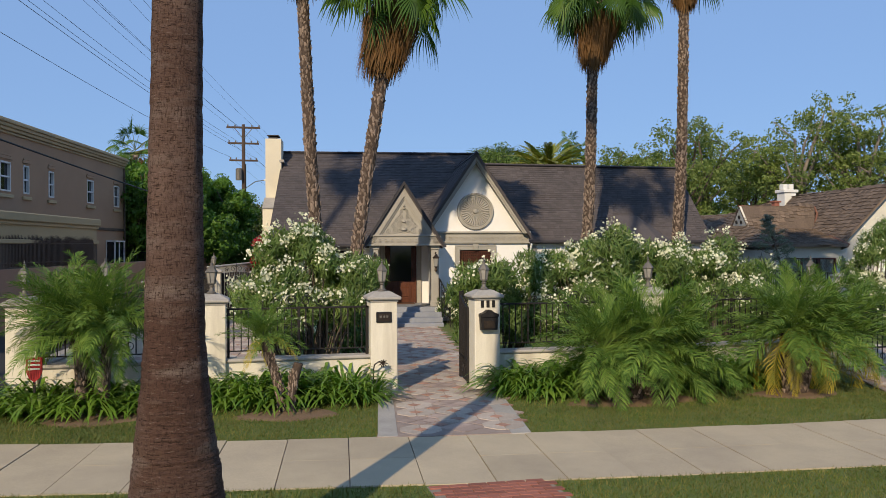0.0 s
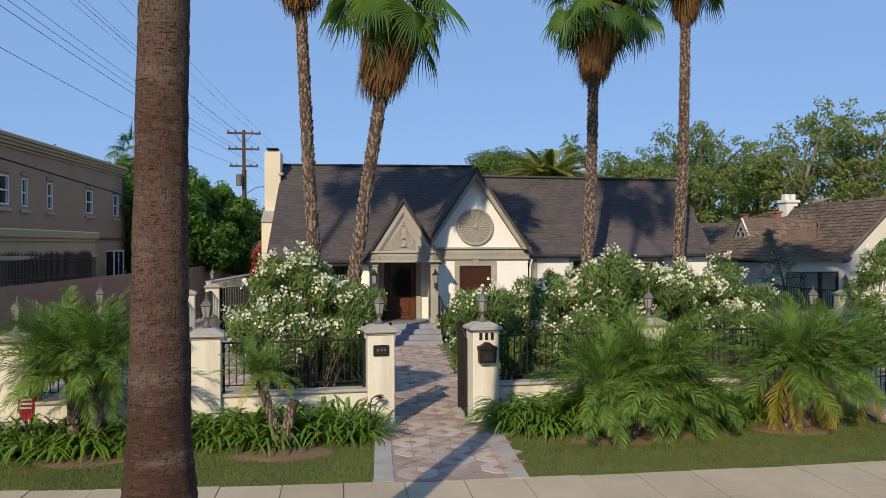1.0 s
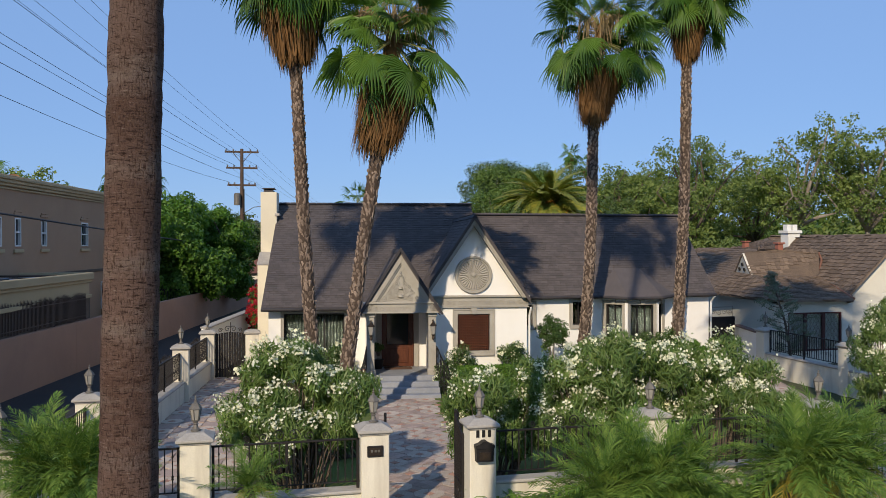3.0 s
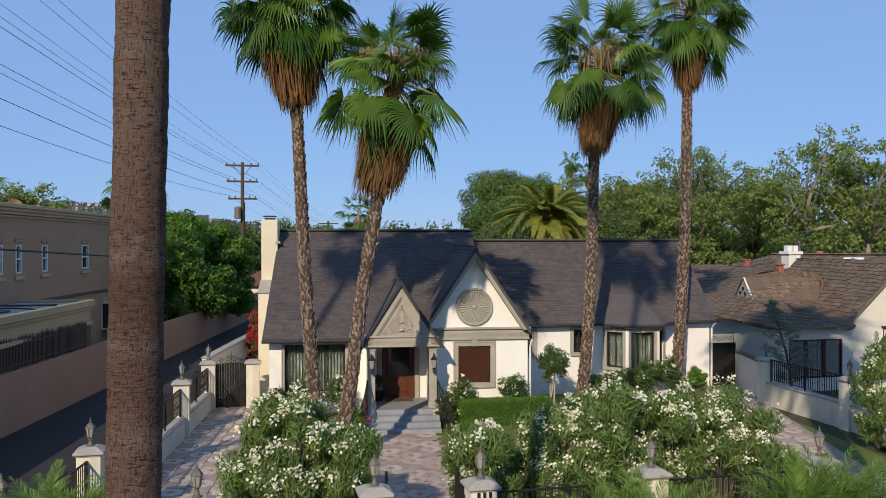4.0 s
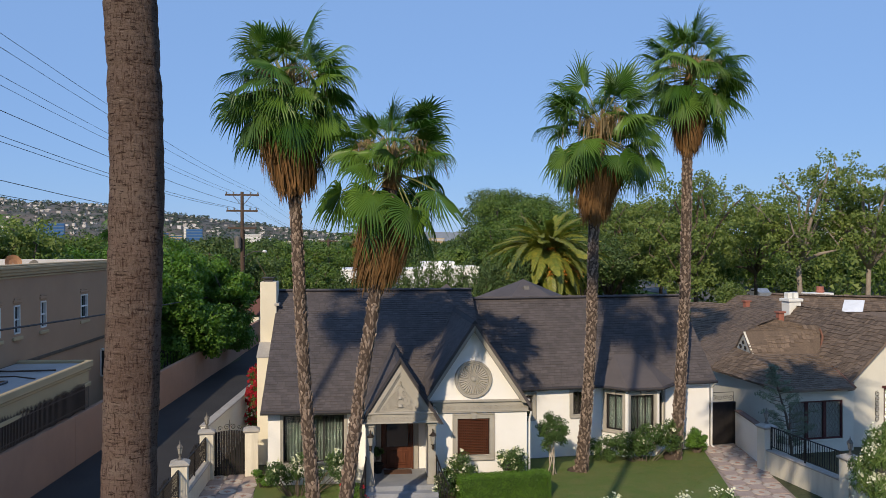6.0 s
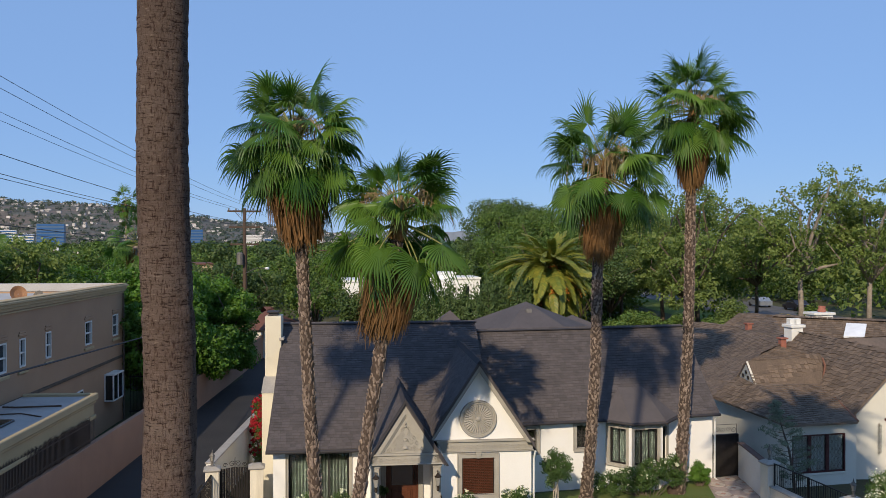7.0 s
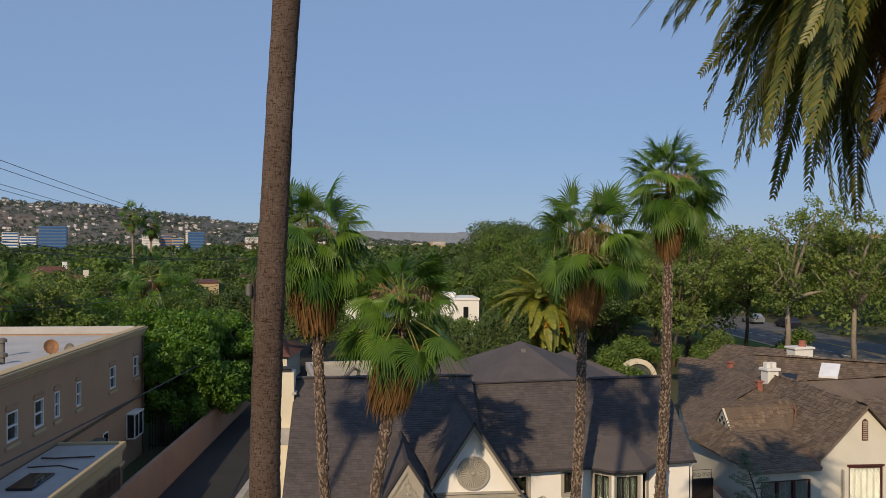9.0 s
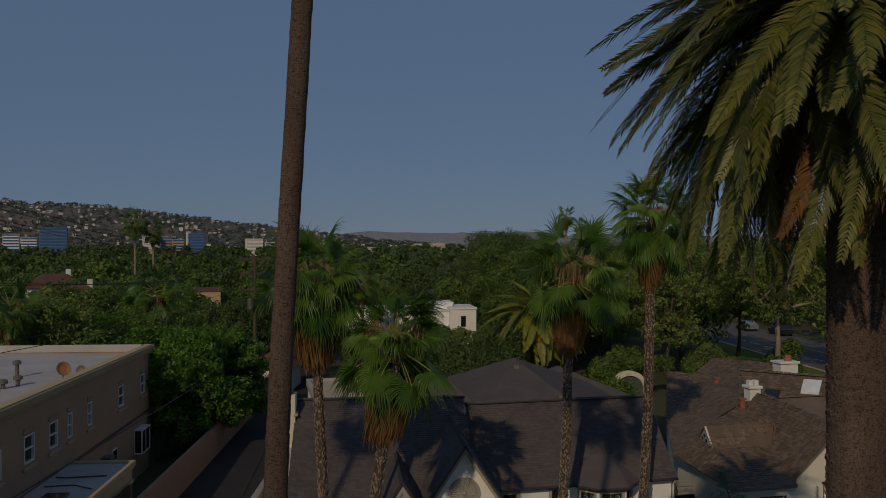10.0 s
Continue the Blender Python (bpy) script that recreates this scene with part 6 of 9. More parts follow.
def leaves(blobs, n, length, width, rg, up=0.0, fill=0.5, bend=0.0, far=False):
    """Loose leaves over blobs, turned outwards; up lifts their tips; far ones are three-cornered."""
    blobs = np.asarray(blobs, float)
    w = blobs[:, 3] * blobs[:, 4] + 1e-6
    i = rg.choice(len(blobs), n, p=w / w.sum())
    d = unit(rg, n)
    f = fill + (1.05 - fill) * rg.uniform(0, 1, n) ** 0.6
    c = blobs[i, :3] + d * blobs[i, 3:6] * f[:, None]
    nrm = d + unit(rg, n) * 0.8
    nrm[:, 2] += 0.25
    nrm /= np.linalg.norm(nrm, axis=1, keepdims=True)
    t = np.cross(nrm, unit(rg, n))
    t[:, 2] += up * 0.6
    t /= np.linalg.norm(t, axis=1, keepdims=True) + 1e-9
    s = np.cross(nrm, t)
    s /= np.linalg.norm(s, axis=1, keepdims=True) + 1e-9
    L = (length * rg.uniform(0.7, 1.25, n))[:, None]
    W = (width * rg.uniform(0.7, 1.25, n))[:, None]
    a = c - t * L * 0.5
    e = c + t * L * 0.5
    e[:, 2] -= bend * L[:, 0]
    if far:
        return np.stack([a - s * W * 0.5, a + s * W * 0.5, e], 1)
    return np.stack([a, c + s * W * 0.5, e, c - s * W * 0.5], 1)


def petals(points, per, spread, size, rg):
    n = len(points) * per
    c = np.repeat(np.asarray(points), per, 0) + rg.normal(0, spread, (n, 3))
    t = unit(rg, n)
    s = np.cross(t, unit(rg, n))
    s /= np.linalg.norm(s, axis=1, keepdims=True) + 1e-9
    L = (size * rg.uniform(0.7, 1.3, n))[:, None]
    return np.stack([c - t * L * 0.5, c + s * L * 0.45, c + t * L * 0.5, c - s * L * 0.45], 1)


def oleander(at, lobes, nleaf, nflower, label, seed):
    """Arching stems with narrow leaves and white flower heads; lobes: (x, y, z, rx, ry, rz)."""
    rg = np.random.default_rng(seed)
    ob = thing("oleander_bush", at, label, "shrub", "oleander bushes")
    g = Build()
    bl = []
    for x, y, z, rx, ry, rz in lobes:
        bl.append(clumps((x, y, z), rx, ry, rz, int(26 * rx * rz), 0.30, rg, -0.75))
    bl = np.concatenate(bl)
    for p in bl[:: max(1, len(bl) // 60)]:
        root = Vector((at[0] + (p[0] - at[0]) * 0.35, at[1] + (p[1] - at[1]) * 0.35, 0.0))
        tip = Vector(p[:3])
        g.tube([root, root.lerp(tip, 0.5) + Vector((0, 0, 0.18)), tip], [0.02, 0.013, 0.006], 4)
    part("branchwork", g, M_TREEBARK, ob, kind="stuff")
    part("foliage", quads("foliage", leaves(bl, nleaf, 0.21, 0.027, rg, 1.3, 0.4, 0.06)), M_OLEANDER, ob, kind="stuff")
    big = np.array([q for q in bl])
    pick = big[rg.choice(len(big), nflower, p=None)]
    d = unit(rg, nflower)
    d[:, 2] = np.abs(d[:, 2]) * 0.8 + 0.15
    d[:, 1] -= 0.25
    pts = pick[:, :3] + d / np.linalg.norm(d, axis=1, keepdims=True) * pick[:, 3:4] * 1.05
    part("blossom", quads("blossom", petals(pts, 24, 0.062, 0.058, rg)), M_PETAL, ob, "clusters of white flowers", kind="stuff")
    return ob


oleander((-1.9, 16.0, 0), [(-1.95, 16.0, 1.75, 1.25, 1.2, 1.15), (-2.6, 15.8, 1.5, 0.75, 0.9, 0.85), (-1.1, 15.9, 1.6, 0.65, 0.9, 0.95)], 24000, 170, "big rounded oleander covered in white flowers behind the fence", 101)
oleander((1.75, 16.0, 0), [(1.65, 16.0, 1.4, 0.8, 1.0, 1.15), (2.4, 16.0, 1.35, 0.6, 1.0, 1.05)], 14000, 85, "loose oleander with pale leaves and white flowers by the path", 102)
oleander((4.2, 16.3, 0), [(3.3, 16.2, 1.4, 0.75, 1.0, 1.05), (4.3, 16.3, 1.65, 0.95, 1.2, 1.32), (5.0, 16.6, 1.5, 0.7, 1.0, 1.05)], 24000, 165, "tall oleander hedge bush with many white flowers", 103)
oleander((6.8, 16.4, 0), [(5.9, 16.6, 1.5, 0.85, 1.1, 1.3), (6.8, 16.5, 1.5, 0.9, 1.1, 1.25), (7.7, 16.2, 1.2, 0.7, 0.9, 0.95)], 24000, 155, "oleander hedge bush with white flowers beside the driveway", 104)
oleander((14.3, 20.3, 0), [(14.35, 20.3, 1.75, 0.85, 0.95, 1.25), (14.65, 20.2, 2.55, 0.55, 0.6, 0.7), (14.05, 20.0, 0.85, 0.85, 0.85, 0.85)], 17000, 130, "dark oleander with white flowers against the boundary wall", 105)
oleander((-0.1, 18.6, 0), [(-1.1, 18.8, 0.55, 0.9, 0.7, 0.6), (-2.2, 18.6, 0.5, 0.7, 0.7, 0.6)], 6000, 30, "low blue-green oleander regrowth with white flowers", 106)


def bush(name, at, lobes, n, length, width, material, label, seed, flowers=0, petal=None, group="", size=0.06, sub=0.2):
    rg = np.random.default_rng(seed)
    ob = thing(name, at, label, "shrub", group)
    bl = np.concatenate([clumps(q[:3], q[3], q[4], q[5], max(12, int(60 * q[3] * q[5])), sub, rg, -0.7) for q in lobes])
    g = Build()
    for p in bl[:: max(1, len(bl) // 20)]:
        g.tube([(at[0] + (p[0] - at[0]) * 0.3, at[1] + (p[1] - at[1]) * 0.3, at[2]), tuple(p[:3])], [0.018, 0.006], 4)
    part("branchwork", g, M_TREEBARK, ob, kind="stuff")
    part("foliage", quads("foliage", leaves(bl, n, length, width, rg, 0.25, 0.35)), material, ob, kind="stuff")
    if flowers:
        pick = bl[rg.choice(len(bl), flowers)]
        d = unit(rg, flowers)
        d[:, 2] = np.abs(d[:, 2])
        d[:, 1] -= 0.3
        part("blossom", quads("blossom", petals(pick[:, :3] + d * pick[:, 3:4], 10, 0.03, size, rg)), petal or M_PETAL, ob, kind="stuff")
    return ob


ROSES = "rose bushes"
bush("rose_bush", (-1.2, 27.6, 0), [(-1.75, 27.8, 0.7, 0.6, 0.5, 0.55), (-0.9, 27.5, 0.9, 0.6, 0.5, 0.75), (0.1, 27.3, 0.8, 0.6, 0.5, 0.65)], 7000, 0.07, 0.045, M_ROSELEAF, "rose bush with white blooms under the west window", 111, 70, group=ROSES)
bush("rose_bush", (3.9, 26.3, 0), [(3.8, 26.3, 0.9, 0.5, 0.36, 0.6), (3.2, 26.0, 0.6, 0.4, 0.4, 0.5)], 4000, 0.07, 0.045, M_ROSELEAF, "rose bush with white blooms under the gable window", 112, 40, group=ROSES)
bush("rose_bush", (5.5, 26.35, 0), [(5.45, 26.35, 1.0, 0.6, 0.36, 0.5)], 3000, 0.07, 0.045, M_ROSELEAF, "rose bush with white blooms beside the gable corner", 113, 34, group=ROSES)
bush("rose_bush", (11.4, 28.9, 0), [(9.95, 29.2, 0.55, 0.6, 0.5, 0.55), (10.8, 29.1, 0.62, 0.75, 0.55, 0.62), (11.6, 29.0, 0.7, 0.75, 0.55, 0.68), (12.4, 29.0, 0.82, 0.65, 0.5, 0.72)], 14000, 0.07, 0.045, M_ROSELEAF, "row of dark green rose bushes below the bay window", 114, 46, group=ROSES)
bush("round_bush", (13.95, 29.7, 0), [(13.95, 29.7, 0.5, 0.42, 0.38, 0.5), (13.95, 29.7, 0.5, 0.40, 0.36, 0.48), (13.95, 29.7, 0.5, 0.36, 0.34, 0.46), (13.95, 29.7, 0.48, 0.42, 0.38, 0.5)], 11000, 0.05, 0.03, M_BOX, "bright green clipped round bush beside the driveway", 115, sub=0.14)
bush("small_shrub", (-2.3, 28.9, 0), [(-2.3, 28.7, 0.4, 0.35, 0.35, 0.35)], 2500, 0.05, 0.03, M_BOX, "small clipped bush at the house corner", 116, sub=0.12)
bush("entry_shrub", (0.15, 24.9, 0), [(0.2, 25.3, 0.55, 0.35, 0.5, 0.5), (0.15, 24.4, 0.4, 0.3, 0.4, 0.35)], 4000, 0.06, 0.03, M_BOX, "leafy shrub beside the front steps", 117, 8, M_RED)
bush("porch_plant", tuple(LEFT @ Vector((-2.95, 0.45, 1.0))), [(*tuple(LEFT @ Vector((-2.95, 0.4, 1.25))), 0.16, 0.16, 0.2)], 700, 0.09, 0.03, M_ROSELEAF, "dark leafy plant growing in the porch pot", 118, sub=0.08)
bush("bougainvillea", (-2.45, 36.0, 0), [(-2.4, 36.5, 1.4, 0.4, 0.9, 1.4), (-2.4, 36.8, 2.4, 0.4, 0.9, 0.55)], 5000, 0.08, 0.055, M_MIDTREE, "climbing bougainvillea with red bracts at the house end", 119, 260, M_RED, size=0.09)
bush("flower_bed", (-0.5, 21.8, 0), [(-0.6, 21.6, 0.2, 0.7, 0.4, 0.25)], 2500, 0.12, 0.02, M_AGAP, "low bed of mixed flowers at the palm roots", 120, 30, M_RED)

# clipped box hedge
rg = np.random.default_rng(130)
hedge = thing("box_hedge", (5.2, 25.8, 0), "clipped rectangular boxwood hedge in bright green", "hedge")
n = 16000
f = rg.uniform(0, 1, (n, 3))
face = rg.choice(4, n, p=[0.4, 0.36, 0.12, 0.12])
f[face == 0, 2] = 1
f[face == 1, 1] = 0
f[face == 2, 0] = 0
f[face == 3, 0] = 1
c = np.array([3.6, 25.5, 0.03]) + f * np.array([2.9, 0.6, 0.76]) + rg.normal(0, 0.022, (n, 3))
t, s = unit(rg, n), unit(rg, n)
v = np.stack([c - t * 0.025, c + s * 0.016, c + t * 0.025, c - s * 0.016], 1)
part("foliage", quads("foliage", v), M_BOX, hedge, kind="stuff")
part("core", Build().box(3.64, 25.54, 0, 6.46, 26.07, 0.76, 0.06), M_ROSELEAF, hedge)

# ball-headed standard tree
topi = thing("standard_tree", (7.5, 28.1, 0), "small round-headed standard tree with twisted stems on the lawn", "tree")
g = Build()
for k in range(4):
    a = k * math.pi / 2
    g.tube([(7.5 + 0.16 * math.cos(a), 28.1 + 0.12 * math.sin(a), 0), (7.5 + 0.08 * math.cos(a + 1), 28.1 + 0.08 * math.sin(a + 1), 0.5), (7.5 + 0.1 * math.cos(a + 2), 28.1 + 0.1 * math.sin(a + 2), 1.1), (7.5 + 0.3 * math.cos(a + 2), 28.1 + 0.3 * math.sin(a + 2), 1.6)], [0.032, 0.026, 0.024, 0.012], 6)
part("trunk", g, M_PALEBARK, topi, smooth=True)
bl = clumps((7.5, 28.1, 1.5), 0.58, 0.52, 0.74, 70, 0.16, rg, -0.85)
part("crown", quads("crown", leaves(bl, 6000, 0.07, 0.04, rg, 0.1, 0.3)), M_ROSELEAF, topi, kind="stuff")

# strap-leaved border plants
def strap_clump(g, at, size, rg_, n=34, h=0.52):
    """Adds one clump of arching leaves to a bed."""
    at = Vector(at)
    for k in range(n):
        a = rg_.uniform(0, 2 * math.pi)
        L, lift = size * h * rg_.uniform(0.8, 1.35), rg_.uniform(0.5, 1.0)
        d, s = Vector((math.cos(a), math.sin(a), 0)), Vector((-math.sin(a), math.cos(a), 0))
        r0 = at + d * rg_.uniform(0.0, 0.07) * size
        pts = [r0 + d * (L * f * (0.35 + 0.65 * (1 - lift) + 0.25 * f)) + Vector((0, 0, L * (1.55 * lift * f - 0.9 * f * f * (0.6 + 0.5 * lift)))) for f in (0, 0.3, 0.6, 0.85, 1.05)]
        w = [0.010 * size, 0.017 * size, 0.017 * size, 0.011 * size, 0.002]
        vs = [p + s * q * e for p, q in zip(pts, w) for e in (-1, 1)]
        g.add(vs, [(2 * i, 2 * i + 1, 2 * i + 3, 2 * i + 2) for i in range(4)])


rg = np.random.default_rng(150)
for x0, x1, y0, y1, cnt in ((-6.8, -1.05, 13.2, 13.85, 68), (1.2, 2.6, 12.95, 13.85, 26), (2.4, 7.4, 13.2, 13.85, 48)):
    g = Build()
    for k in range(cnt):
        strap_clump(g, (x0 + (x1 - x0) * (k + rg.uniform(0, 1)) / cnt, rg.uniform(y0, y1), 0.0), rg.uniform(1.1, 1.6), rg)
    solid("lily_border", g, M_AGAP, "border of glossy strap-leaved lilies along the garden wall", "plants", kind="stuff")

# bare soil rings under the pygmy palms
for x, y, rx, ry in ((-5.15, 12.95, 0.85, 0.55), (-2.4, 12.6, 0.8, 0.5), (3.0, 12.4, 1.2, 0.5), (5.9, 12.3, 0.85, 0.45)):
    g = Build()
    k = 28
    rim = [(x + rx * (1 + 0.12 * math.sin(3 * a + x)) * math.cos(a), y + ry * (1 + 0.1 * math.cos(4 * a)) * math.sin(a)) for a in [2 * math.pi * i / k for i in range(k)]]
    g.add([(px, py, 0.0) for px, py in rim] + [(x + (px - x) * 0.85, y + (py - y) * 0.85, 0.03) for px, py in rim] + [(x + (px - x) * 0.4, y + (py - y) * 0.4, 0.024) for px, py in rim],
          [(i, (i + 1) % k, k + (i + 1) % k, k + i) for i in range(k)] + [(k + i, k + (i + 1) % k, 2 * k + (i + 1) % k, 2 * k + i) for i in range(k)] + [tuple(range(2 * k, 3 * k))])
    solid("soil_ring", g, M_SOIL, "ring of bare brown soil round the palm stems", "soil", kind="structure", smooth=True)


def grass(name, regions, n, h, seed, label):
    """Short blades over regions given by (x0, x1, low, high) with functions of x."""
    rg_ = np.random.default_rng(seed)
    area = np.array([q[4] for q in regions], float)
    out = []
    for (x0, x1, lo, hi, a), cnt in zip(regions, (n * area / area.sum()).astype(int)):
        x = rg_.uniform(x0, x1, cnt)
        y0, y1 = np.array([lo(q) for q in x]), np.array([hi(q) for q in x])
        y = y0 + (y1 - y0) * rg_.uniform(0, 1, cnt)
        keep = np.ones(cnt, bool)
        if "front" in name:
            px = 0.1 + SKEW * (y - 13.9)
            keep &= np.abs(x - px) > 1.02
            for sx, sy, rx, ry in ((-5.15, 12.95, 0.76, 0.48), (-2.4, 12.6, 0.7, 0.42), (3.0, 12.4, 1.05, 0.42), (5.9, 12.3, 0.75, 0.38)):
                keep &= ((x - sx) / rx) ** 2 + ((y - sy) / ry) ** 2 > 1
            keep &= (x < 7.5)
        if "parkway" in name:
            keep &= (x < -1.22) | (x > 0.12)
        x, y = x[keep], y[keep]
        cnt = len(x)
        a_ = rg_.uniform(0, 2 * np.pi, cnt)
        hh = h * rg_.uniform(0.5, 1.3, cnt)
        b0 = np.stack([x, y, np.full(cnt, 0.008)], -1)
        sd = np.stack([np.cos(a_), np.sin(a_), np.zeros(cnt)], -1) * 0.006
        tip = b0 + np.stack([rg_.normal(0, 0.5, cnt) * hh, rg_.normal(0, 0.5, cnt) * hh, hh], -1)
        out.append(np.stack([b0 - sd, b0 + sd, tip + sd * 0.2, tip - sd * 0.2], 1))
    return solid(name, quads(name, np.concatenate(out)), M_GRASS, label, "grass", kind="stuff")


grass("grass_front", [(-8, 8.5, walk_y, lambda x: 14.0, 1)], 80000, 0.034, 160, "short uneven grass of the front lawn")
grass("grass_parkway", [(-7, 8.5, lambda x: walk_y(x) - 3.6, lambda x: walk_y(x) - 2.22, 1)], 34000, 0.036, 161, "short grass of the parkway strip")
grass("garden_grass", [(2.6, 8.2, lambda x: 17.6, lambda x: 25.0, 4), (6.6, 13.6, lambda x: 22.5 + max(0, x - 8.2) * 0.9, lambda x: 28.6, 4)], 40000, 0.04, 162, "short green grass of the garden lawn")

# ---- neighbour house with shake roofs ----
nb = thing("neighbour_house", (20, 32, 0), "cream stucco neighbour house with brown cedar shake roofs", "house")
WING = Matrix.Translation((22.35, 28.85, 0)) @ Matrix.Rotation(radians(-9.5), 4, "Z")


class InWing(Build):
    def data(self, name, smooth=False):
        self.v = [tuple(WING @ Vector(p)) for p in self.v]
        return super().data(name, smooth)


M_NBWALL = surface("pale_cream_stucco", (0.66, 0.63, 0.54), (0.60, 0.57, 0.49), 0.9, 0.7, 60, 0.3, 0.006, grain=0.08)
M_LACE = surface("pale_lace_curtain", (0.62, 0.63, 0.62), (0.50, 0.52, 0.52), 0.9, 3, 40, 0.1, grain=0.12)
M_REDFRAME = surface("dark_red_frame", (0.085, 0.026, 0.024), None, 0.5, 4, 40, 0.05, grain=0.1)
M_COPPER = surface("rusted_valley_metal", (0.28, 0.13, 0.08), (0.20, 0.10, 0.07), 0.6, 4, 30, 0.2, metal=0.3, grain=0.25)
part("front_wall", Build().pierced(16.95, 20.1, -0.1, 2.42, 28.75, 28.95, [(17.27, 19.62, 0.5, 1.98)]), M_NBWALL, nb)
part("west_wall", Build().prism([(16.95, 28.95), (18.2, 35.9), (18.4, 35.9), (17.15, 28.95)], -0.1, 2.3), M_NBWALL, nb)
part("back_block", Build().prism([(18.3, 35.9), (23, 35.0), (25, 49), (21.3, 43)], -0.1, 2.4), M_NBWALL, nb)
part("wing_wall", InWing().pierced(-2.2, 2.2, -0.1, 2.5, 0, 0.2, [(-0.72, 0.8, 0.3, 2.3)]), M_NBWALL, nb)
part("wing_side_wall", InWing().box(2.0, 0.2, -0.1, 2.2, 9, 2.5), M_NBWALL, nb)
part("wing_gable", InWing().prism([(-2.2, 2.5), (2.2, 2.5), (0, 4.85)], 0, 0.2, "y"), M_NBWALL, nb)
g = InWing()
for k in range(9):
    g.box(-0.1, -0.03, 3.48 + k * 0.09, 0.1, 0.02, 3.53 + k * 0.09)
part("gable_vent", g, M_PALEBARK, nb, "arched slatted vent in the gable")
part("vent_frame", InWing().prism([(-0.14, 3.42), (0.14, 3.42), (0.14, 4.26), (0.0, 4.38), (-0.14, 4.26)], -0.012, 0.01, "y"), M_REDFRAME, nb)


def leaded(m, w, z0, z1, lights, owner):
    win = part("window", Build().box(-0.06, -0.03, z0 - 0.08, w + 0.06, 0.05, z0, 0.01, m), M_NBWALL, owner)
    for i in range(lights):
        x0, x1 = w * i / lights, w * (i + 1) / lights
        g = Build()
        for q in ((x0, 0.02, z0, x0 + 0.06, 0.1, z1), (x1 - 0.06, 0.02, z0, x1, 0.1, z1), (x0 + 0.06, 0.02, z1 - 0.06, x1 - 0.06, 0.1, z1), (x0 + 0.06, 0.02, z0, x1 - 0.06, 0.1, z0 + 0.06)):
            g.box(*q, 0.006, m)
        part("window_frame", g, M_REDFRAME, win)
        pane = part("pane", Build().box(x0 + 0.06, 0.07, z0 + 0.06, x1 - 0.06, 0.075, z1 - 0.06, 0, m), M_PANE, win)
        pane.visible_shadow = False
        g = Build()
        u0, u1, v0, v1 = x0 + 0.06, x1 - 0.06, z0 + 0.06, z1 - 0.06
        k = -6
        step = 0.17
        for sgn in (1, -1):
            for j in range(-12, 24):
                pts = []
                for u in (u0, u1):
                    pts.append((u, v0 + j * step * 1.6 + sgn * (u - u0) * 1.6))
                (ua, va), (ub, vb) = pts
                lo_t, hi_t = 0.0, 1.0
                if vb != va:
                    t0, t1 = sorted(((v0 - va) / (vb - va), (v1 - va) / (vb - va)))
                    lo_t, hi_t = max(0, t0), min(1, t1)
                if hi_t - lo_t > 0.05:
                    A, B = [m @ Vector((ua + (ub - ua) * q, 0.06, va + (vb - va) * q)) for q in (lo_t, hi_t)]
                    g.tube([A, B], 0.006, 4)
        part("leading", g, M_PEWTER, win, kind="stuff")
        g = Build()
        fluted(g, m @ pose(x0 + 0.06, 0.13, 0), x1 - x0 - 0.12, z0, z1, 5)
        part("curtain", g, M_LACE, win)
    # one near-black sheet paints the room's shade behind all lights
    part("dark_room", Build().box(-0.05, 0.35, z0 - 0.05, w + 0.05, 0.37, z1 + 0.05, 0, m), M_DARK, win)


leaded(pose(17.27, 28.75, 0), 2.35, 0.5, 1.98, 3, nb)
leaded(WING @ pose(-0.72, 0, 0), 1.52, 0.3, 2.3, 1, nb)
g = InWing()
g.box(-0.79, -0.03, 2.3, 0.87, 0.02, 2.4, 0.01)
part("lintel", g, M_REDFRAME, nb)
g = InWing()
for k, z in enumerate((1.2, 1.6, 2.0)):
    for f in (0, 1):
        g.tube([(-1.0 + p[0], -0.06, z + p[2]) for p in scroll_pts(0, 0.1 if f else -0.1, 0.11, 1.4, math.pi / 2 * (1 if f else -1), 1 if f else -1)], 0.012, 5)
part("scroll_bracket", g, M_BRONZE, nb)


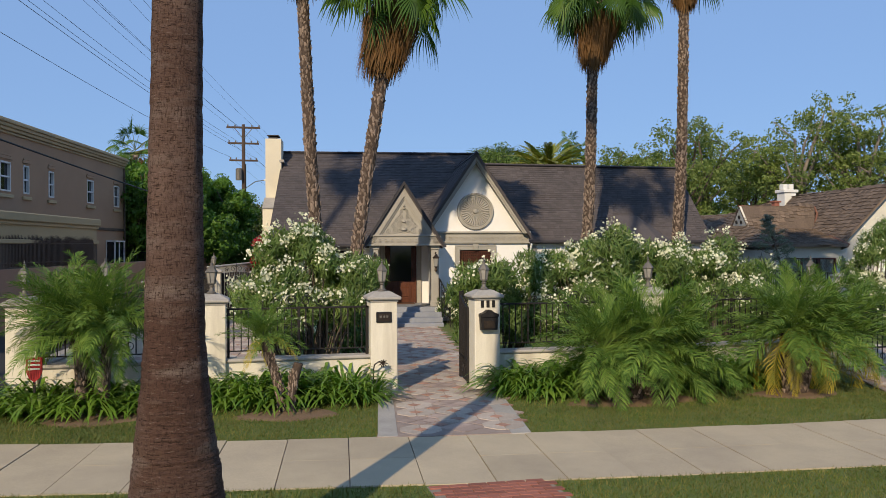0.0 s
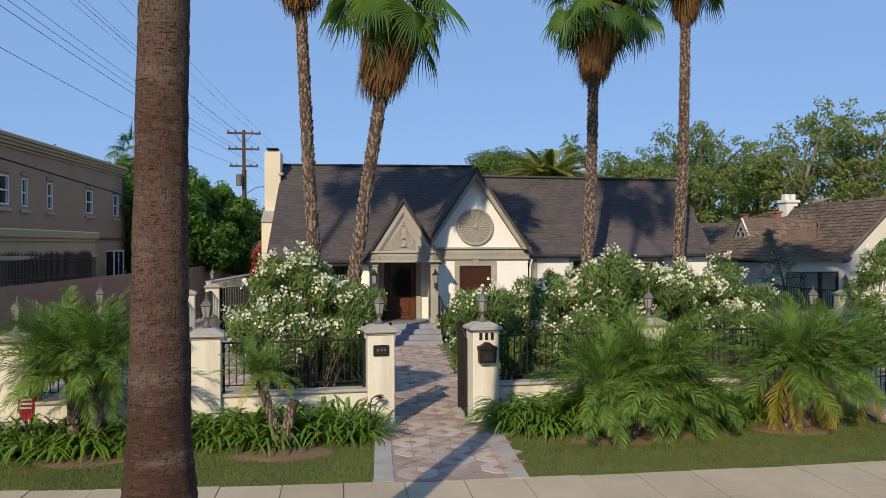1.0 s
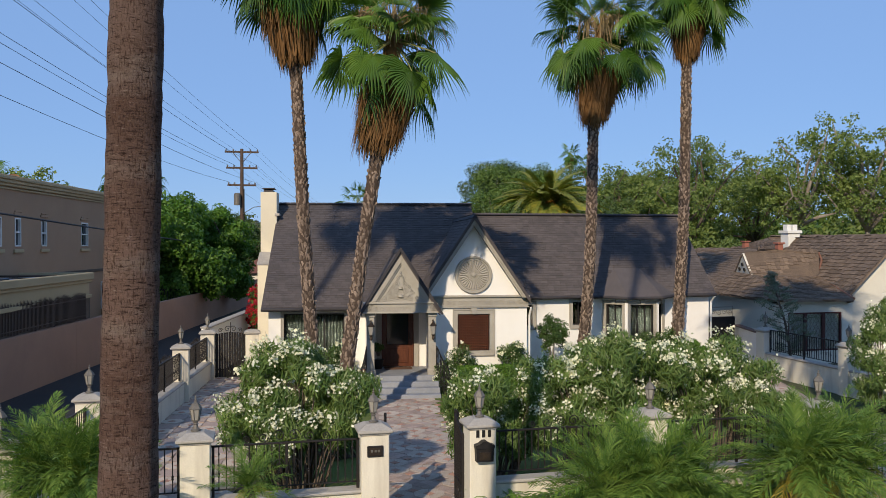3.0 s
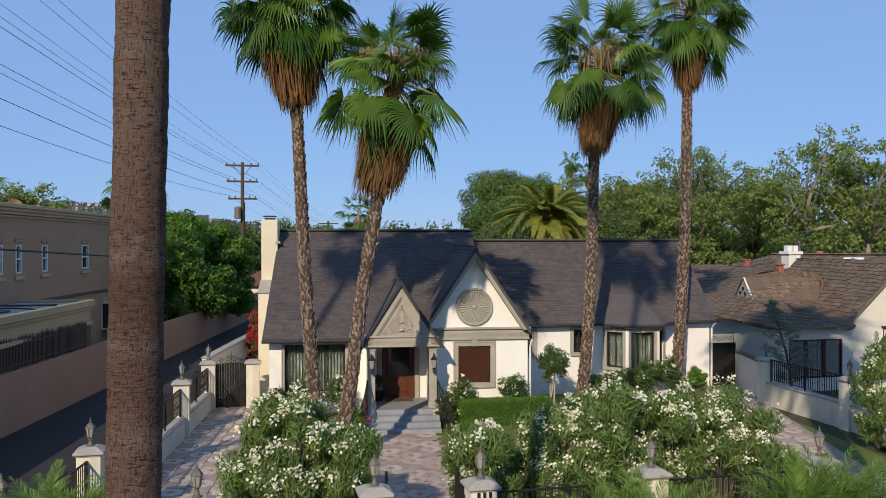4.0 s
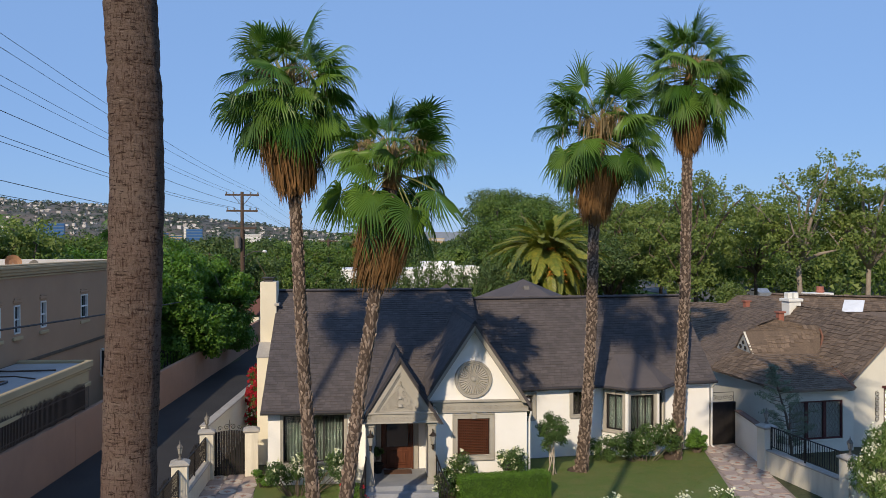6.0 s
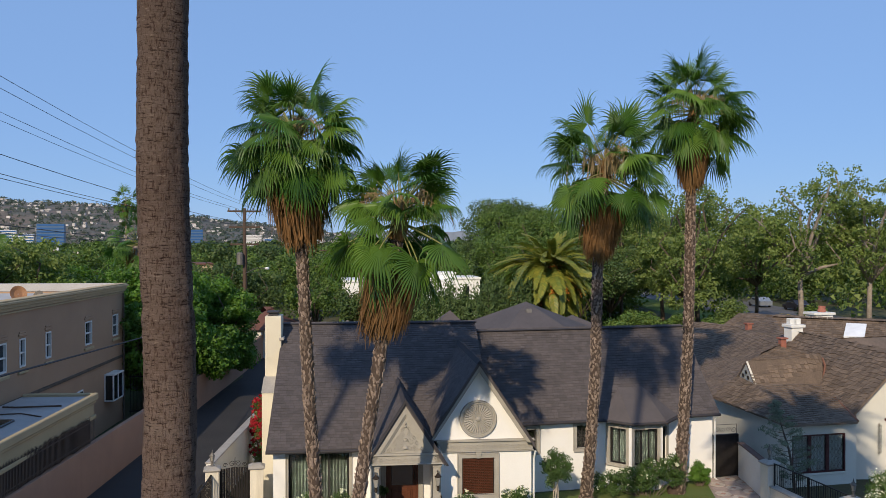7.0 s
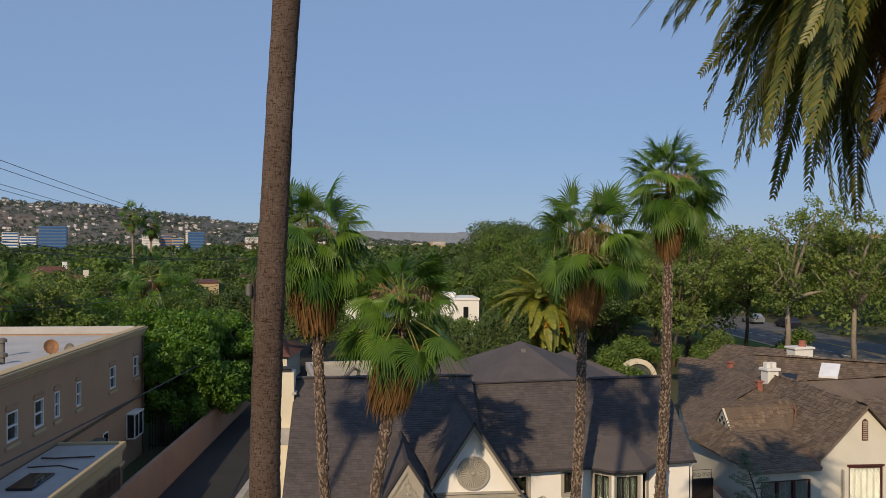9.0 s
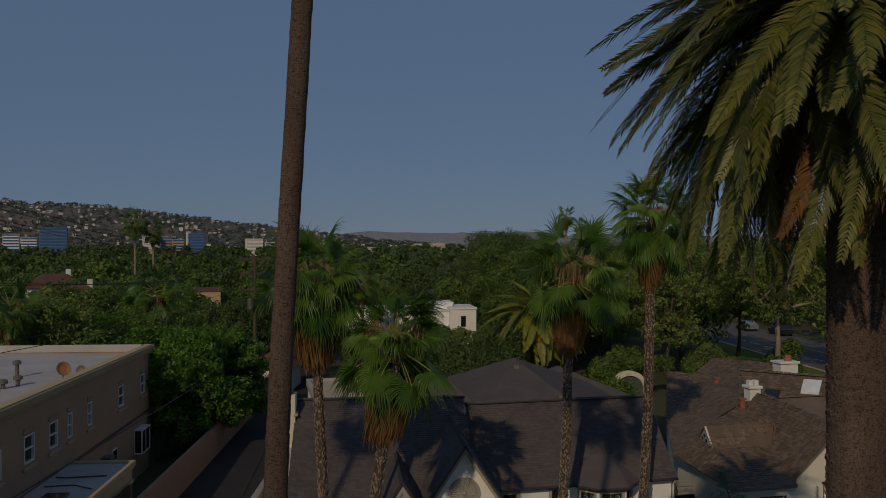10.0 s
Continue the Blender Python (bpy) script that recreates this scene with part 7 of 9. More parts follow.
# roof facets, each a convex polygon
A1, A0, BB = (17.4, 34.6, 2.45), (16.75, 28.3, 2.52), (19.85, 28.35, 2.5)
FL, FR, D1, D2, DB = (18.15, 32.55, 3.3), (21.4, 32.45, 3.2), (18.1, 33.1, 4.2), (22.0, 33.25, 4.2), (18.55, 34.4, 3.36)
PK, CC, C1, C0, E0 = (22.3, 36.9, 4.3), (23.9, 38.6, 4.5), (25.5, 45.6, 4.36), (24.8, 49.5, 4.3), (21.2, 42.9, 2.4)
W4 = lambda u, v, z: tuple(WING @ Vector((u, v, z)))
NB_FACETS = [[A0, BB, FR, FL], [A1, A0, FL], [A1, FL, DB], [FL, FR, D2, D1], [D1, D2, PK], [DB, D1, PK], [A1, DB, PK], [A1, PK, E0], [PK, C1, E0], [PK, CC, C1], [E0, C1, C0], [CC, (27, 44.2, 4.97), C1],
             [W4(-2.5, -0.3, 2.32), W4(0, -0.3, 4.98), W4(0, 9.6, 4.86), W4(-1.2, 8.0, 3.6)], [W4(-2.5, -0.3, 2.32), W4(-1.2, 8.0, 3.6), FR, BB],
             [W4(2.5, -0.3, 2.32), W4(2.5, 9.6, 2.32), W4(0, 9.6, 4.86), W4(0, -0.3, 4.98)],
             [(24.6, 32.6, 2.9), (35, 31.5, 2.9), (35, 37.2, 4.56), (24.6, 37.4, 4.5)], [(24.6, 37.4, 4.5), (35, 37.2, 4.56), (35, 39.5, 3.6), (26.0, 39.5, 3.4)],
             [(25.2, 39.0, 2.52), (32, 36.5, 4.04), (35, 36.2, 5.0), (27, 44.2, 5.0)], [(27, 44.2, 5.0), (35, 36.2, 5.0), (40, 42, 2.6), (33, 49, 2.6)], [(26.6, 51.5, 2.8), (34.1, 49.2, 4.45), (31.6, 54.9, 4.3)]]
def slab_of(fc):
    n = len(fc)
    return Build().add(list(fc) + [(p[0], p[1], p[2] - 0.1) for p in fc], [tuple(range(n)), tuple(range(n, 2 * n))[::-1]] + [(i, (i + 1) % n, n + (i + 1) % n, n + i)[::-1] for i in range(n)])


nroof = part("roof", slab_of(NB_FACETS[0]), M_SHAKE, nb, "brown weathered cedar shake roof")
for fc in NB_FACETS[1:]:
    part("roof_slope", slab_of(fc), M_SHAKE, nroof)
part("valley_metal", Build().tube([BB, FR, (21.95, 33.0, 3.9), D2], 0.05, 6), M_COPPER, nroof)
part("dormer_gable", Build().add([FL, D1, DB, (FL[0] + 0.1, *FL[1:]), (D1[0] + 0.1, *D1[1:]), (DB[0] + 0.1, *DB[1:])], [(0, 1, 2), (5, 4, 3), (0, 3, 4, 1), (1, 4, 5, 2), (2, 5, 3, 0)]), M_NBWALL, nb)
GN = (Vector(D1) - Vector(FL)).cross(Vector(DB) - Vector(FL)).normalized()
GN = GN if GN.x < 0 else -GN
for wa, wb, wc in ((0.55, 0.2, 0.25), (0.25, 0.2, 0.55), (0.3, 0.45, 0.25)):
    c = Vector(FL) * wa + Vector(D1) * wb + Vector(DB) * wc
    # no opening cut: a near-black disc paints the shade of the hole
    part("dove_hole", Build().tube([c - GN * 0.02, c + GN * 0.05], 0.085, 10), M_DARK, nb)
nch = part("chimney", Build().box(23.35, 37.3, 3.6, 24.0, 37.95, 5.12, 0.02), M_WHITE, nb, "white painted chimney with two pots")
part("chimney_cap", Build().box(23.27, 37.22, 5.12, 24.08, 38.03, 5.27, 0.02), M_WHITE, nch)
for x in (23.5, 23.85):
    part("chimney_pot", Build().box(x - 0.12, 37.45, 5.27, x + 0.12, 37.8, 5.56, 0.02), M_WHITE, nch)
nch2 = part("chimney", Build().box(33.1, 48.6, 3.3, 34.5, 49.6, 4.62, 0.02), M_WHITE, nb, "wide white chimney stack")
part("chimney_cap", Build().box(33.0, 48.5, 4.62, 34.6, 49.7, 4.78, 0.02), M_WHITE, nch2)
part("chimney_pot", Build().lathe([(0.25, 0), (0.28, 0.1), (0.22, 0.2), (0.24, 0.4)], 12, (34.0, 49.1, 4.78)), M_BRICK, nch2)
for p in ((22.75, 37.2, 3.9, 0.7), (24.9, 43.4, 4.2, 0.5)):
    part("clay_flue", Build().box(p[0] - 0.14, p[1] - 0.14, p[2], p[0] + 0.14, p[1] + 0.14, p[2] + p[3], 0.02), M_BRICK, nb, "terracotta flue")
    part("flue_cap", Build().box(p[0] - 0.2, p[1] - 0.2, p[2] + p[3], p[0] + 0.2, p[1] + 0.2, p[2] + p[3] + 0.08, 0.01), M_BRICK, nb)
M_SKYLIGHT = surface("white_skylight", (0.80, 0.82, 0.84), None, 0.25, 1, 20, 0, grain=0.04, spec=0.5)


def on_rear(x, y, up):
    """A point over the rear roof's front slope."""
    return (x, y, 4.15 + (x + y - 68.8) * 0.354 + up)


def rooflight(x, y, w, h, material, label):
    rim = [(x, y), (x + w, y - w), (x + w + h, y - w + h), (x + h, y + h)]
    lo = [on_rear(*q, -0.05) for q in rim]
    hi = [on_rear(*q, 0.14) for q in rim]
    part("skylight", Build().add(lo + hi, [(4, 5, 6, 7), (0, 1, 5, 4), (1, 2, 6, 5), (2, 3, 7, 6), (3, 0, 4, 7)]), material, nb, label)


rooflight(28.6, 40.2, 0.72, 0.85, M_SKYLIGHT, "white domed skylight")
rooflight(26.6, 41.0, 0.6, 0.6, M_GLASS, "dark skylight")

# blue-grey conifer before the neighbour's windows
con = thing("blue_conifer", (16.6, 27.6, 0), "slender leaning blue-grey conifer with feathery open branches", "tree")
rg = np.random.default_rng(171)
stem = [Vector(p) for p in ((16.6, 27.6, -0.02), (16.5, 27.6, 0.9), (16.3, 27.58, 1.8), (15.95, 27.58, 2.8), (15.65, 27.6, 3.6))]
part("trunk", Build().tube(stem, [0.06, 0.05, 0.04, 0.025, 0.006], 6), M_TREEBARK, con)
bl = []
g = Build()
for k in range(46):
    f = 0.16 + 0.82 * (k + 0.5) / 46
    i = min(3, int(f * 4))
    root = stem[i].lerp(stem[i + 1], f * 4 - i)
    r = (0.35 + 0.95 * math.sin(math.pi * min(1.0, (f - 0.1) * 1.3)) ** 1.2) * (1 - 0.45 * f) * rg.uniform(0.65, 1.15)
    a = k * 2.4 + rg.normal(0, 0.3)
    tip = root + Vector((math.cos(a) * r, math.sin(a) * r * 0.75, r * rg.uniform(0.15, 0.5)))
    mid = root.lerp(tip, 0.55) + Vector((0, 0, -0.05))
    g.tube([root, mid, tip], [0.014, 0.009, 0.004], 4)
    for q in (0.5, 0.75, 1.0):
        c = root.lerp(tip, q)
        bl.append((c.x, c.y, c.z, 0.15, 0.13, 0.09))
part("branchwork", g, M_TREEBARK, con, kind="stuff")
part("crown", quads("crown", leaves(bl, 6500, 0.10, 0.018, rg, 0.7, 0.1)), M_BLUETREE, con, kind="stuff")

# ---- tan apartment building beyond the alley ----
tan = thing("apartment_building", (-12, 39, 0), "tan stucco apartment building with flat white roof", "building")
FACE = Matrix.Translation((-9.72, 46.4, 0)) @ Matrix.Rotation(math.atan2(-0.9876, -0.157), 4, "Z")   # x runs along the face towards the street, y into the alley
# the building lies on the -y side of this frame


class OnFace(Build):
    def data(self, name, smooth=False):
        self.v = [tuple(FACE @ Vector(p)) for p in self.v]
        return super().data(name, smooth)


wins = [(u, u + w, 4.57, 5.68) for u, w in ((-0.95, 0.88), (3.0, 0.9), (7.92, 0.56), (10.44, 0.53), (12.1, 0.9), (14.5, 0.95), (17.4, 0.9), (20.2, 0.56), (23.0, 0.9))]
U0, U1 = -1.8, 38.0
part("alley_wall", OnFace().pierced(U0, U1, -0.1, 6.83, -0.25, 0, wins), M_TAN, tan)
for q in ((U0, -11, -0.1, U0 + 0.25, -0.25, 6.83), (U1 - 0.25, -11, -0.1, U1, -0.25, 6.83), (U0, -11.2, -0.1, U1, -11, 6.83)):
    part("side_wall", OnFace().box(*q), M_TAN, tan)
part("roof_deck", OnFace().box(U0 + 0.25, -11, 6.6, U1 - 0.25, -0.25, 6.75), M_ROOFWHITE, tan, "white flat roof")
g = OnFace()
for q in ((U0 - 0.05, -0.35, 6.72, U1, 0.07, 6.80), (U0 - 0.1, -0.35, 6.83, U1 + 0.1, 0.13, 6.95), (U0 - 0.12, -0.32, 6.95, U1 + 0.1, 0.20, 7.08), (U0 - 0.14, -0.3, 7.08, U1 + 0.1, 0.27, 7.19), (U0 - 0.05, -0.25, 7.19, U1, 0.2, 7.25)):
    g.box(*q, 0.02)
part("cornice", g, M_TAN_L, tan, "moulded cornice")
part("back_parapet", OnFace().box(U0 + 0.02, -11.2, 6.83, U0 + 0.3, -0.36, 7.25, 0.02), M_ROOFWHITE, tan, "white end parapet")
part("string_course", OnFace().box(U0, 0, 3.32, U1, 0.07, 3.46, 0.02), M_TREEBARK, tan, "brown moulded band")
part("downpipe", OnFace().tube([(U0 + 0.15, 0.08, 6.7), (U0 + 0.15, 0.08, 0.0)], 0.05, 6), M_TREEBARK, tan)
for x0, x1, z0, z1 in wins:
    win = part("window", OnFace().box(x0 - 0.14, 0, z0 - 0.24, x1 + 0.14, 0.09, z0 - 0.1, 0.02), M_TAN_L, tan)
    part("head_moulding", OnFace().box(x0 - 0.1, 0, z1 + 0.08, x1 + 0.1, 0.06, z1 + 0.2, 0.02).box(x0 - 0.02, 0, z1 + 0.2, x1 + 0.02, 0.05, z1 + 0.28, 0.02), M_TAN, win)
    g = OnFace()
    zm = (z0 + z1) / 2
    for q in ((x0, -0.12, z0, x0 + 0.06, 0.03, z1), (x1 - 0.06, -0.12, z0, x1, 0.03, z1), (x0, -0.12, z1 - 0.06, x1, 0.03, z1), (x0, -0.12, z0, x1, 0.03, z0 + 0.06), (x0, -0.1, zm - 0.03, x1, 0.0, zm + 0.03)):
        g.box(*q, 0.006)
    part("window_frame", g, M_WHITE, win)
    part("pane", OnFace().box(x0 + 0.05, -0.09, z0 + 0.05, x1 - 0.05, -0.08, z1 - 0.05), M_GLASS, win)
# greenhouse window and small window on the lower floor
gw = part("bay_window", OnFace().box(-0.35, 0.0, 1.45, 1.2, 0.45, 1.52), M_WHITE, tan, "white box bay window")
part("bay_hood", OnFace().box(-0.35, 0, 2.75, 1.2, 0.5, 2.82), M_WHITE, gw)
g = OnFace()
for x in (-0.35, 0.42, 1.14):
    g.box(x, 0.4, 1.5, x + 0.06, 0.46, 2.76)
for x in (-0.35, 1.14):
    g.box(x, 0.0, 1.5, x + 0.06, 0.05, 2.76)
part("window_frame", g, M_WHITE, gw)
part("pane", OnFace().box(-0.32, 0.02, 1.52, 1.17, 0.43, 2.74), M_GLASS, gw)
part("small_window", OnFace().box(4.25, 0.0, 1.96, 5.0, 0.05, 2.6, 0.01), M_WHITE, tan)
part("small_pane", OnFace().box(4.33, 0.05, 2.03, 4.92, 0.056, 2.53), M_GLASS, tan)
part("air_conditioner", OnFace().box(6.0, 0.0, 2.2, 6.7, 0.5, 2.65, 0.03), M_PEWTER, tan, "grey window air conditioner")
# low wing with flat roof and wall towards the alley
part("low_wing", OnFace().box(10.9, 0.08, -0.1, 30, 2.75, 3.38), M_WING, tan, "low cream wing with flat roof")
part("low_wing_eave", OnFace().box(10.83, 2.72, 3.18, 30, 2.82, 3.30, 0.02), M_WING, tan)
part("low_wing_recess", OnFace().box(10.95, 2.75, -0.1, 30, 2.79, 2.60), M_TREEBARK, tan, "dark brown boarding under the low wing")
part("low_wing_roof", OnFace().box(11.0, 0.1, 3.38, 29.9, 2.7, 3.46), M_ROOFWHITE, tan)
part("low_wing_cornice", OnFace().box(10.8, 2.72, 3.30, 30, 2.90, 3.57, 0.03), M_WING, tan)
part("low_wing_band", OnFace().box(10.85, 2.75, 2.60, 30, 2.84, 2.74, 0.02), M_WING, tan)
part("low_wing_end_cornice", OnFace().box(10.8, 0.1, 3.30, 11.0, 2.72, 3.57, 0.03), M_WING, tan)
part("roof_hatch", OnFace().box(15.6, 0.9, 3.46, 17.6, 1.8, 3.55, 0.02), M_GLASS, tan, "dark flat rooflight")
part("roof_pipe", OnFace().tube([(13.2, 2.4, 3.52), (13.4, 0.9, 3.52), (13.3, 0.4, 3.52)], 0.035, 5), M_POLE, tan)
part("roof_cable", OnFace().tube([(14.6, 0.4, 3.5), (14.4, 1.5, 3.5), (15.0, 2.4, 3.5)], 0.025, 5), M_POLE, tan)
part("arched_awning", OnFace().tube([(9.4, 0.3, 2.2), (9.4, 1.2, 2.6), (9.4, 2.0, 2.1)], 0.3, 8), M_IRON, tan, "black rounded awning")
# dishes and vents on the roof
dish = thing("satellite_dish", tuple(FACE @ Vector((8.1, -1.25, 6.62))), "rust-brown satellite dish on the flat roof", "satellite dish", "roof dishes")
p = FACE @ Vector((8.1, -1.25, 6.62))
part("mast", Build().tube([p, p + Vector((0, 0, 0.5))], 0.03, 6), M_PEWTER, dish)


def bowl(at, r, turn):
    g = Build()
    prof = [(0.02, 0.0), (r * 0.5, r * 0.07), (r * 0.85, r * 0.2), (r, r * 0.3), (r * 0.98, r * 0.34), (r * 0.5, r * 0.1), (0.02, 0.03)]
    vs = [(q * math.cos(2 * math.pi * k / 20), q * math.sin(2 * math.pi * k / 20), z) for q, z in prof for k in range(20)]
    m = Matrix.Translation(at) @ pose(0, 0, 0, 70, 0, turn)
    g.add([m @ Vector(v) for v in vs], [(i * 20 + k, i * 20 + (k + 1) % 20, (i + 1) * 20 + (k + 1) % 20, (i + 1) * 20 + k) for i in range(6) for k in range(20)])
    return g


M_RUSTDISH = surface("rust_dish", (0.33, 0.17, 0.08), (0.26, 0.13, 0.07), 0.6, 5, 30, 0.1, grain=0.2)
part("reflector", bowl(p + Vector((0, 0, 0.62)), 0.34, 30), M_RUSTDISH, dish)
p = FACE @ Vector((7.7, -0.55, 6.62))
dish2 = thing("satellite_dish", tuple(p), "pale grey satellite dish on the flat roof", "satellite dish", "roof dishes")
part("mast", Build().tube([p, p + Vector((0, 0, 0.4))], 0.03, 6), M_PEWTER, dish2)
part("reflector", bowl(p + Vector((0, 0, 0.5)), 0.24, -20), M_PEWTER, dish2)
for k, (u, v, h) in enumerate(((7.3, -3.7, 0.75), (9.8, -2.6, 0.4), (10.6, -2.9, 0.35), (11.4, -3.4, 0.6))):
    p = FACE @ Vector((u, v, 6.62))
    vt = thing("roof_vent", tuple(p), "grey metal vent pipe on the flat roof", "vent", "roof vents")
    part("pipe", Build().lathe([(0.1, 0), (0.1, h)], 10, p), M_PEWTER, vt)
    part("cowl", Build().lathe([(0.1, h), (0.2, h + 0.02), (0.2, h + 0.16), (0.08, h + 0.22)], 10, p), M_PEWTER, vt)
# spiked fence on the alley wall
sf = thing("spiked_fence", (-9.5, 29.7, 1.84), "dark brown spiked paling fence on top of the alley wall", "fence")
me = Build().box(-0.022, -0.012, 0, 0.022, 0.012, 0.85).add([(-0.03, 0, 0.85), (0.03, 0, 0.85), (0, 0, 1.0), (0, 0.03, 0.85)], [(0, 1, 2), (1, 3, 2), (3, 0, 2)]).data("spike")
me.materials.append(M_POLE)
for k in range(150):
    y = 20.0 + k * 0.095
    piece("spike", me, pose(alley_wall_x(y), y, 1.84 + 0.07 * abs(math.sin(k * 0.21)), 0, 0, 80), sf)
for z in (2.0, 2.62):
    part("rail", Build().tube([(alley_wall_x(20), 20, z), (alley_wall_x(34.2), 34.2, z)], 0.02, 5), M_POLE, sf)

# iron gate and dark yard by the apartment corner
yg = thing("yard_gate", (-8.6, 48.4, 0), "tall dark iron yard gate beyond the alley wall", "gate")
for k in range(18):
    part("bar", Build().box(-9.1 + k * 0.16, 48.4, 0.1, -9.07 + k * 0.16, 48.43, 2.3), M_IRON, yg)
for z in (0.3, 2.15):
    part("rail", Build().box(-9.15, 48.38, z, -6.2, 48.46, z + 0.07), M_IRON, yg)

# ---- trees and buildings behind ----
def tree(name, at, h, r, material, label, seed, n=7000, leaf=0.22, bark=None, base=0.3, group="", lobes=5, sub=0.28, tall=1.0, low=0.35):
    """Tapered trunk, limbs to each lobe, and a crown of many small leaf clumps with gaps."""
    rg = np.random.default_rng(seed)
    ob = thing(name, at, label, "tree", group)
    x, y, z = at
    g = Build()
    fork = Vector((x + rg.normal(0, 0.2), y, z + h * base))
    g.tube([(x, y, z - 0.1), (x + rg.normal(0, 0.1) * h * 0.1, y, z + h * base * 0.5), fork], [h * 0.02, h * 0.015, h * 0.013], 8)
    bl = []
    for k in range(lobes):
        a = 2 * math.pi * k / lobes + rg.uniform(-0.5, 0.5)
        q = rg.uniform(0.35, 0.75) * r if k else 0
        c = Vector((x + q * math.cos(a), y + q * math.sin(a), z + h * (base + (1 - base) * rg.uniform(low, 0.78) * tall if k else 0.72)))
        rr = r * rg.uniform(0.42, 0.62)
        rz = min(rr * 0.95, (z + h - c.z))
        g.tube([fork, fork.lerp(c, 0.5) + Vector((rg.normal(0, 0.3), rg.normal(0, 0.3), 0.2)), c, c + Vector((rg.normal(0, rr * 0.4), rg.normal(0, rr * 0.4), rz * 0.6))], [h * 0.014, h * 0.01, h * 0.006, h * 0.002], 6)
        bl.append(clumps(tuple(c), rr, rr, max(rz, 0.4), 26, r * sub * 0.6, rg, -0.85))
    bl = np.concatenate(bl)
    t = part("trunk", g, bark or M_TREEBARK, ob, smooth=True)
    part("crown", quads("crown", leaves(bl, n, leaf, leaf * 0.75, rg, 0.0, 0.35, far=True)), material, ob, kind="stuff")
    return ob


# bright trees overhanging the alley wall
for k, (x, y, h, r) in enumerate(((-8.6, 50.5, 8.0, 2.9), (-7.0, 52.5, 8.6, 3.4), (-4.9, 58.0, 8.0, 3.0), (-8.8, 57.0, 8.4, 3.2))):
    tree("alley_tree", (x, y, 0), h, r, M_FICUS, "dense bright green tree hanging over the alley wall", 200 + k, 34000, 0.20, base=0.2, group="alley trees", lobes=15, sub=0.27, low=0.06)
# eucalyptus row beside the road
for k, (x, y, h, r) in enumerate(((36, 84, 13.5, 5.5), (41.5, 78, 15.4, 6.0), (47.5, 70, 17.2, 5.6), (53.5, 68, 16.0, 5.2), (59, 64, 14.0, 6.0), (45, 92, 14, 6.0), (52, 84, 13, 5.5), (36.5, 72, 11.0, 4.5), (66, 70, 14, 6))):
    tree("eucalyptus_tree", (x, y, 0), h, r, M_EUC, "open-crowned eucalyptus with pale twisting limbs", 220 + k, 9500, 0.28, M_LIMBBARK if k in (2, 3) else M_TREEBARK, 0.36, "eucalyptus row", 16, 0.17, low=0.1)
# mixed trees behind the house
MIX = ((3.0, 78, 6.5, 3.0, M_MIDTREE), (6.5, 74, 5.5, 2.6, M_DARKTREE), (34, 114, 15, 6.5, M_DARKTREE), (30, 104, 15.5, 7, M_DARKTREE), (28, 88, 14, 6.5, M_MIDTREE), (33, 92, 13, 6, M_DARKTREE), (27, 74, 9.5, 4.5, M_DARKTREE), (32, 78, 10, 4.5, M_DARKTREE), (24, 80, 10.5, 5, M_MIDTREE), (40, 100, 13, 6, M_MIDTREE),
       (48, 110, 14, 7, M_DARKTREE), (60, 118, 14, 7, M_MIDTREE), (13, 112, 8, 5, M_MIDTREE), (6, 112, 8, 5, M_MIDTREE), (-14, 62, 7.5, 4, M_MIDTREE), (-17.8, 62, 10.2, 4, M_EUC), (-24, 62, 8, 4.5, M_MIDTREE), (-17, 70, 8.5, 4.5, M_FICUS),
       (-24, 74, 9, 5, M_MIDTREE), (-10, 76, 8, 4.5, M_MIDTREE), (-30, 70, 9, 5, M_DARKTREE), (-4, 82, 8, 4.5, M_DARKTREE), (3, 90, 8.5, 4.5, M_MIDTREE), (-12, 88, 9, 5, M_FICUS), (-22, 92, 9.5, 5, M_MIDTREE), (-33, 88, 10, 5.5, M_MIDTREE))
for k, (x, y, h, r, mt) in enumerate(MIX):
    tree("garden_tree", (x, y, 0), h, r, mt, "leafy garden tree in the gardens behind the houses", 240 + k, int(700 * r * r), 0.23, base=0.25, group="garden trees", lobes=9, sub=0.25)
# upright cypresses behind the house
rg = np.random.default_rng(260)
for k in range(11):
    x, y = 6.5 + k * 0.95, 56 + rg.uniform(-0.5, 0.5)
    h = rg.uniform(6.7, 7.5)
    ob = thing("cypress", (x, y, 0), "narrow dark green cypress in a close row", "tree", "cypress row")
    part("trunk", Build().tube([(x, y, 0), (x, y, h * 0.8)], [0.1, 0.03], 6), M_TREEBARK, ob)
    bl = [(x + 0.25 * math.cos(j * 2.4), y + 0.25 * math.sin(j * 2.4), 0.4 + (h - 0.6) * j / 30, 0.58 * (1 - 0.75 * (j / 30) ** 5), 0.58 * (1 - 0.75 * (j / 30) ** 5), 0.4) for j in range(31)]
    part("crown", quads("crown", leaves(bl, 4200, 0.26, 0.08, rg, 1.2, 0.4)), M_CYPRESS, ob, kind="stuff")
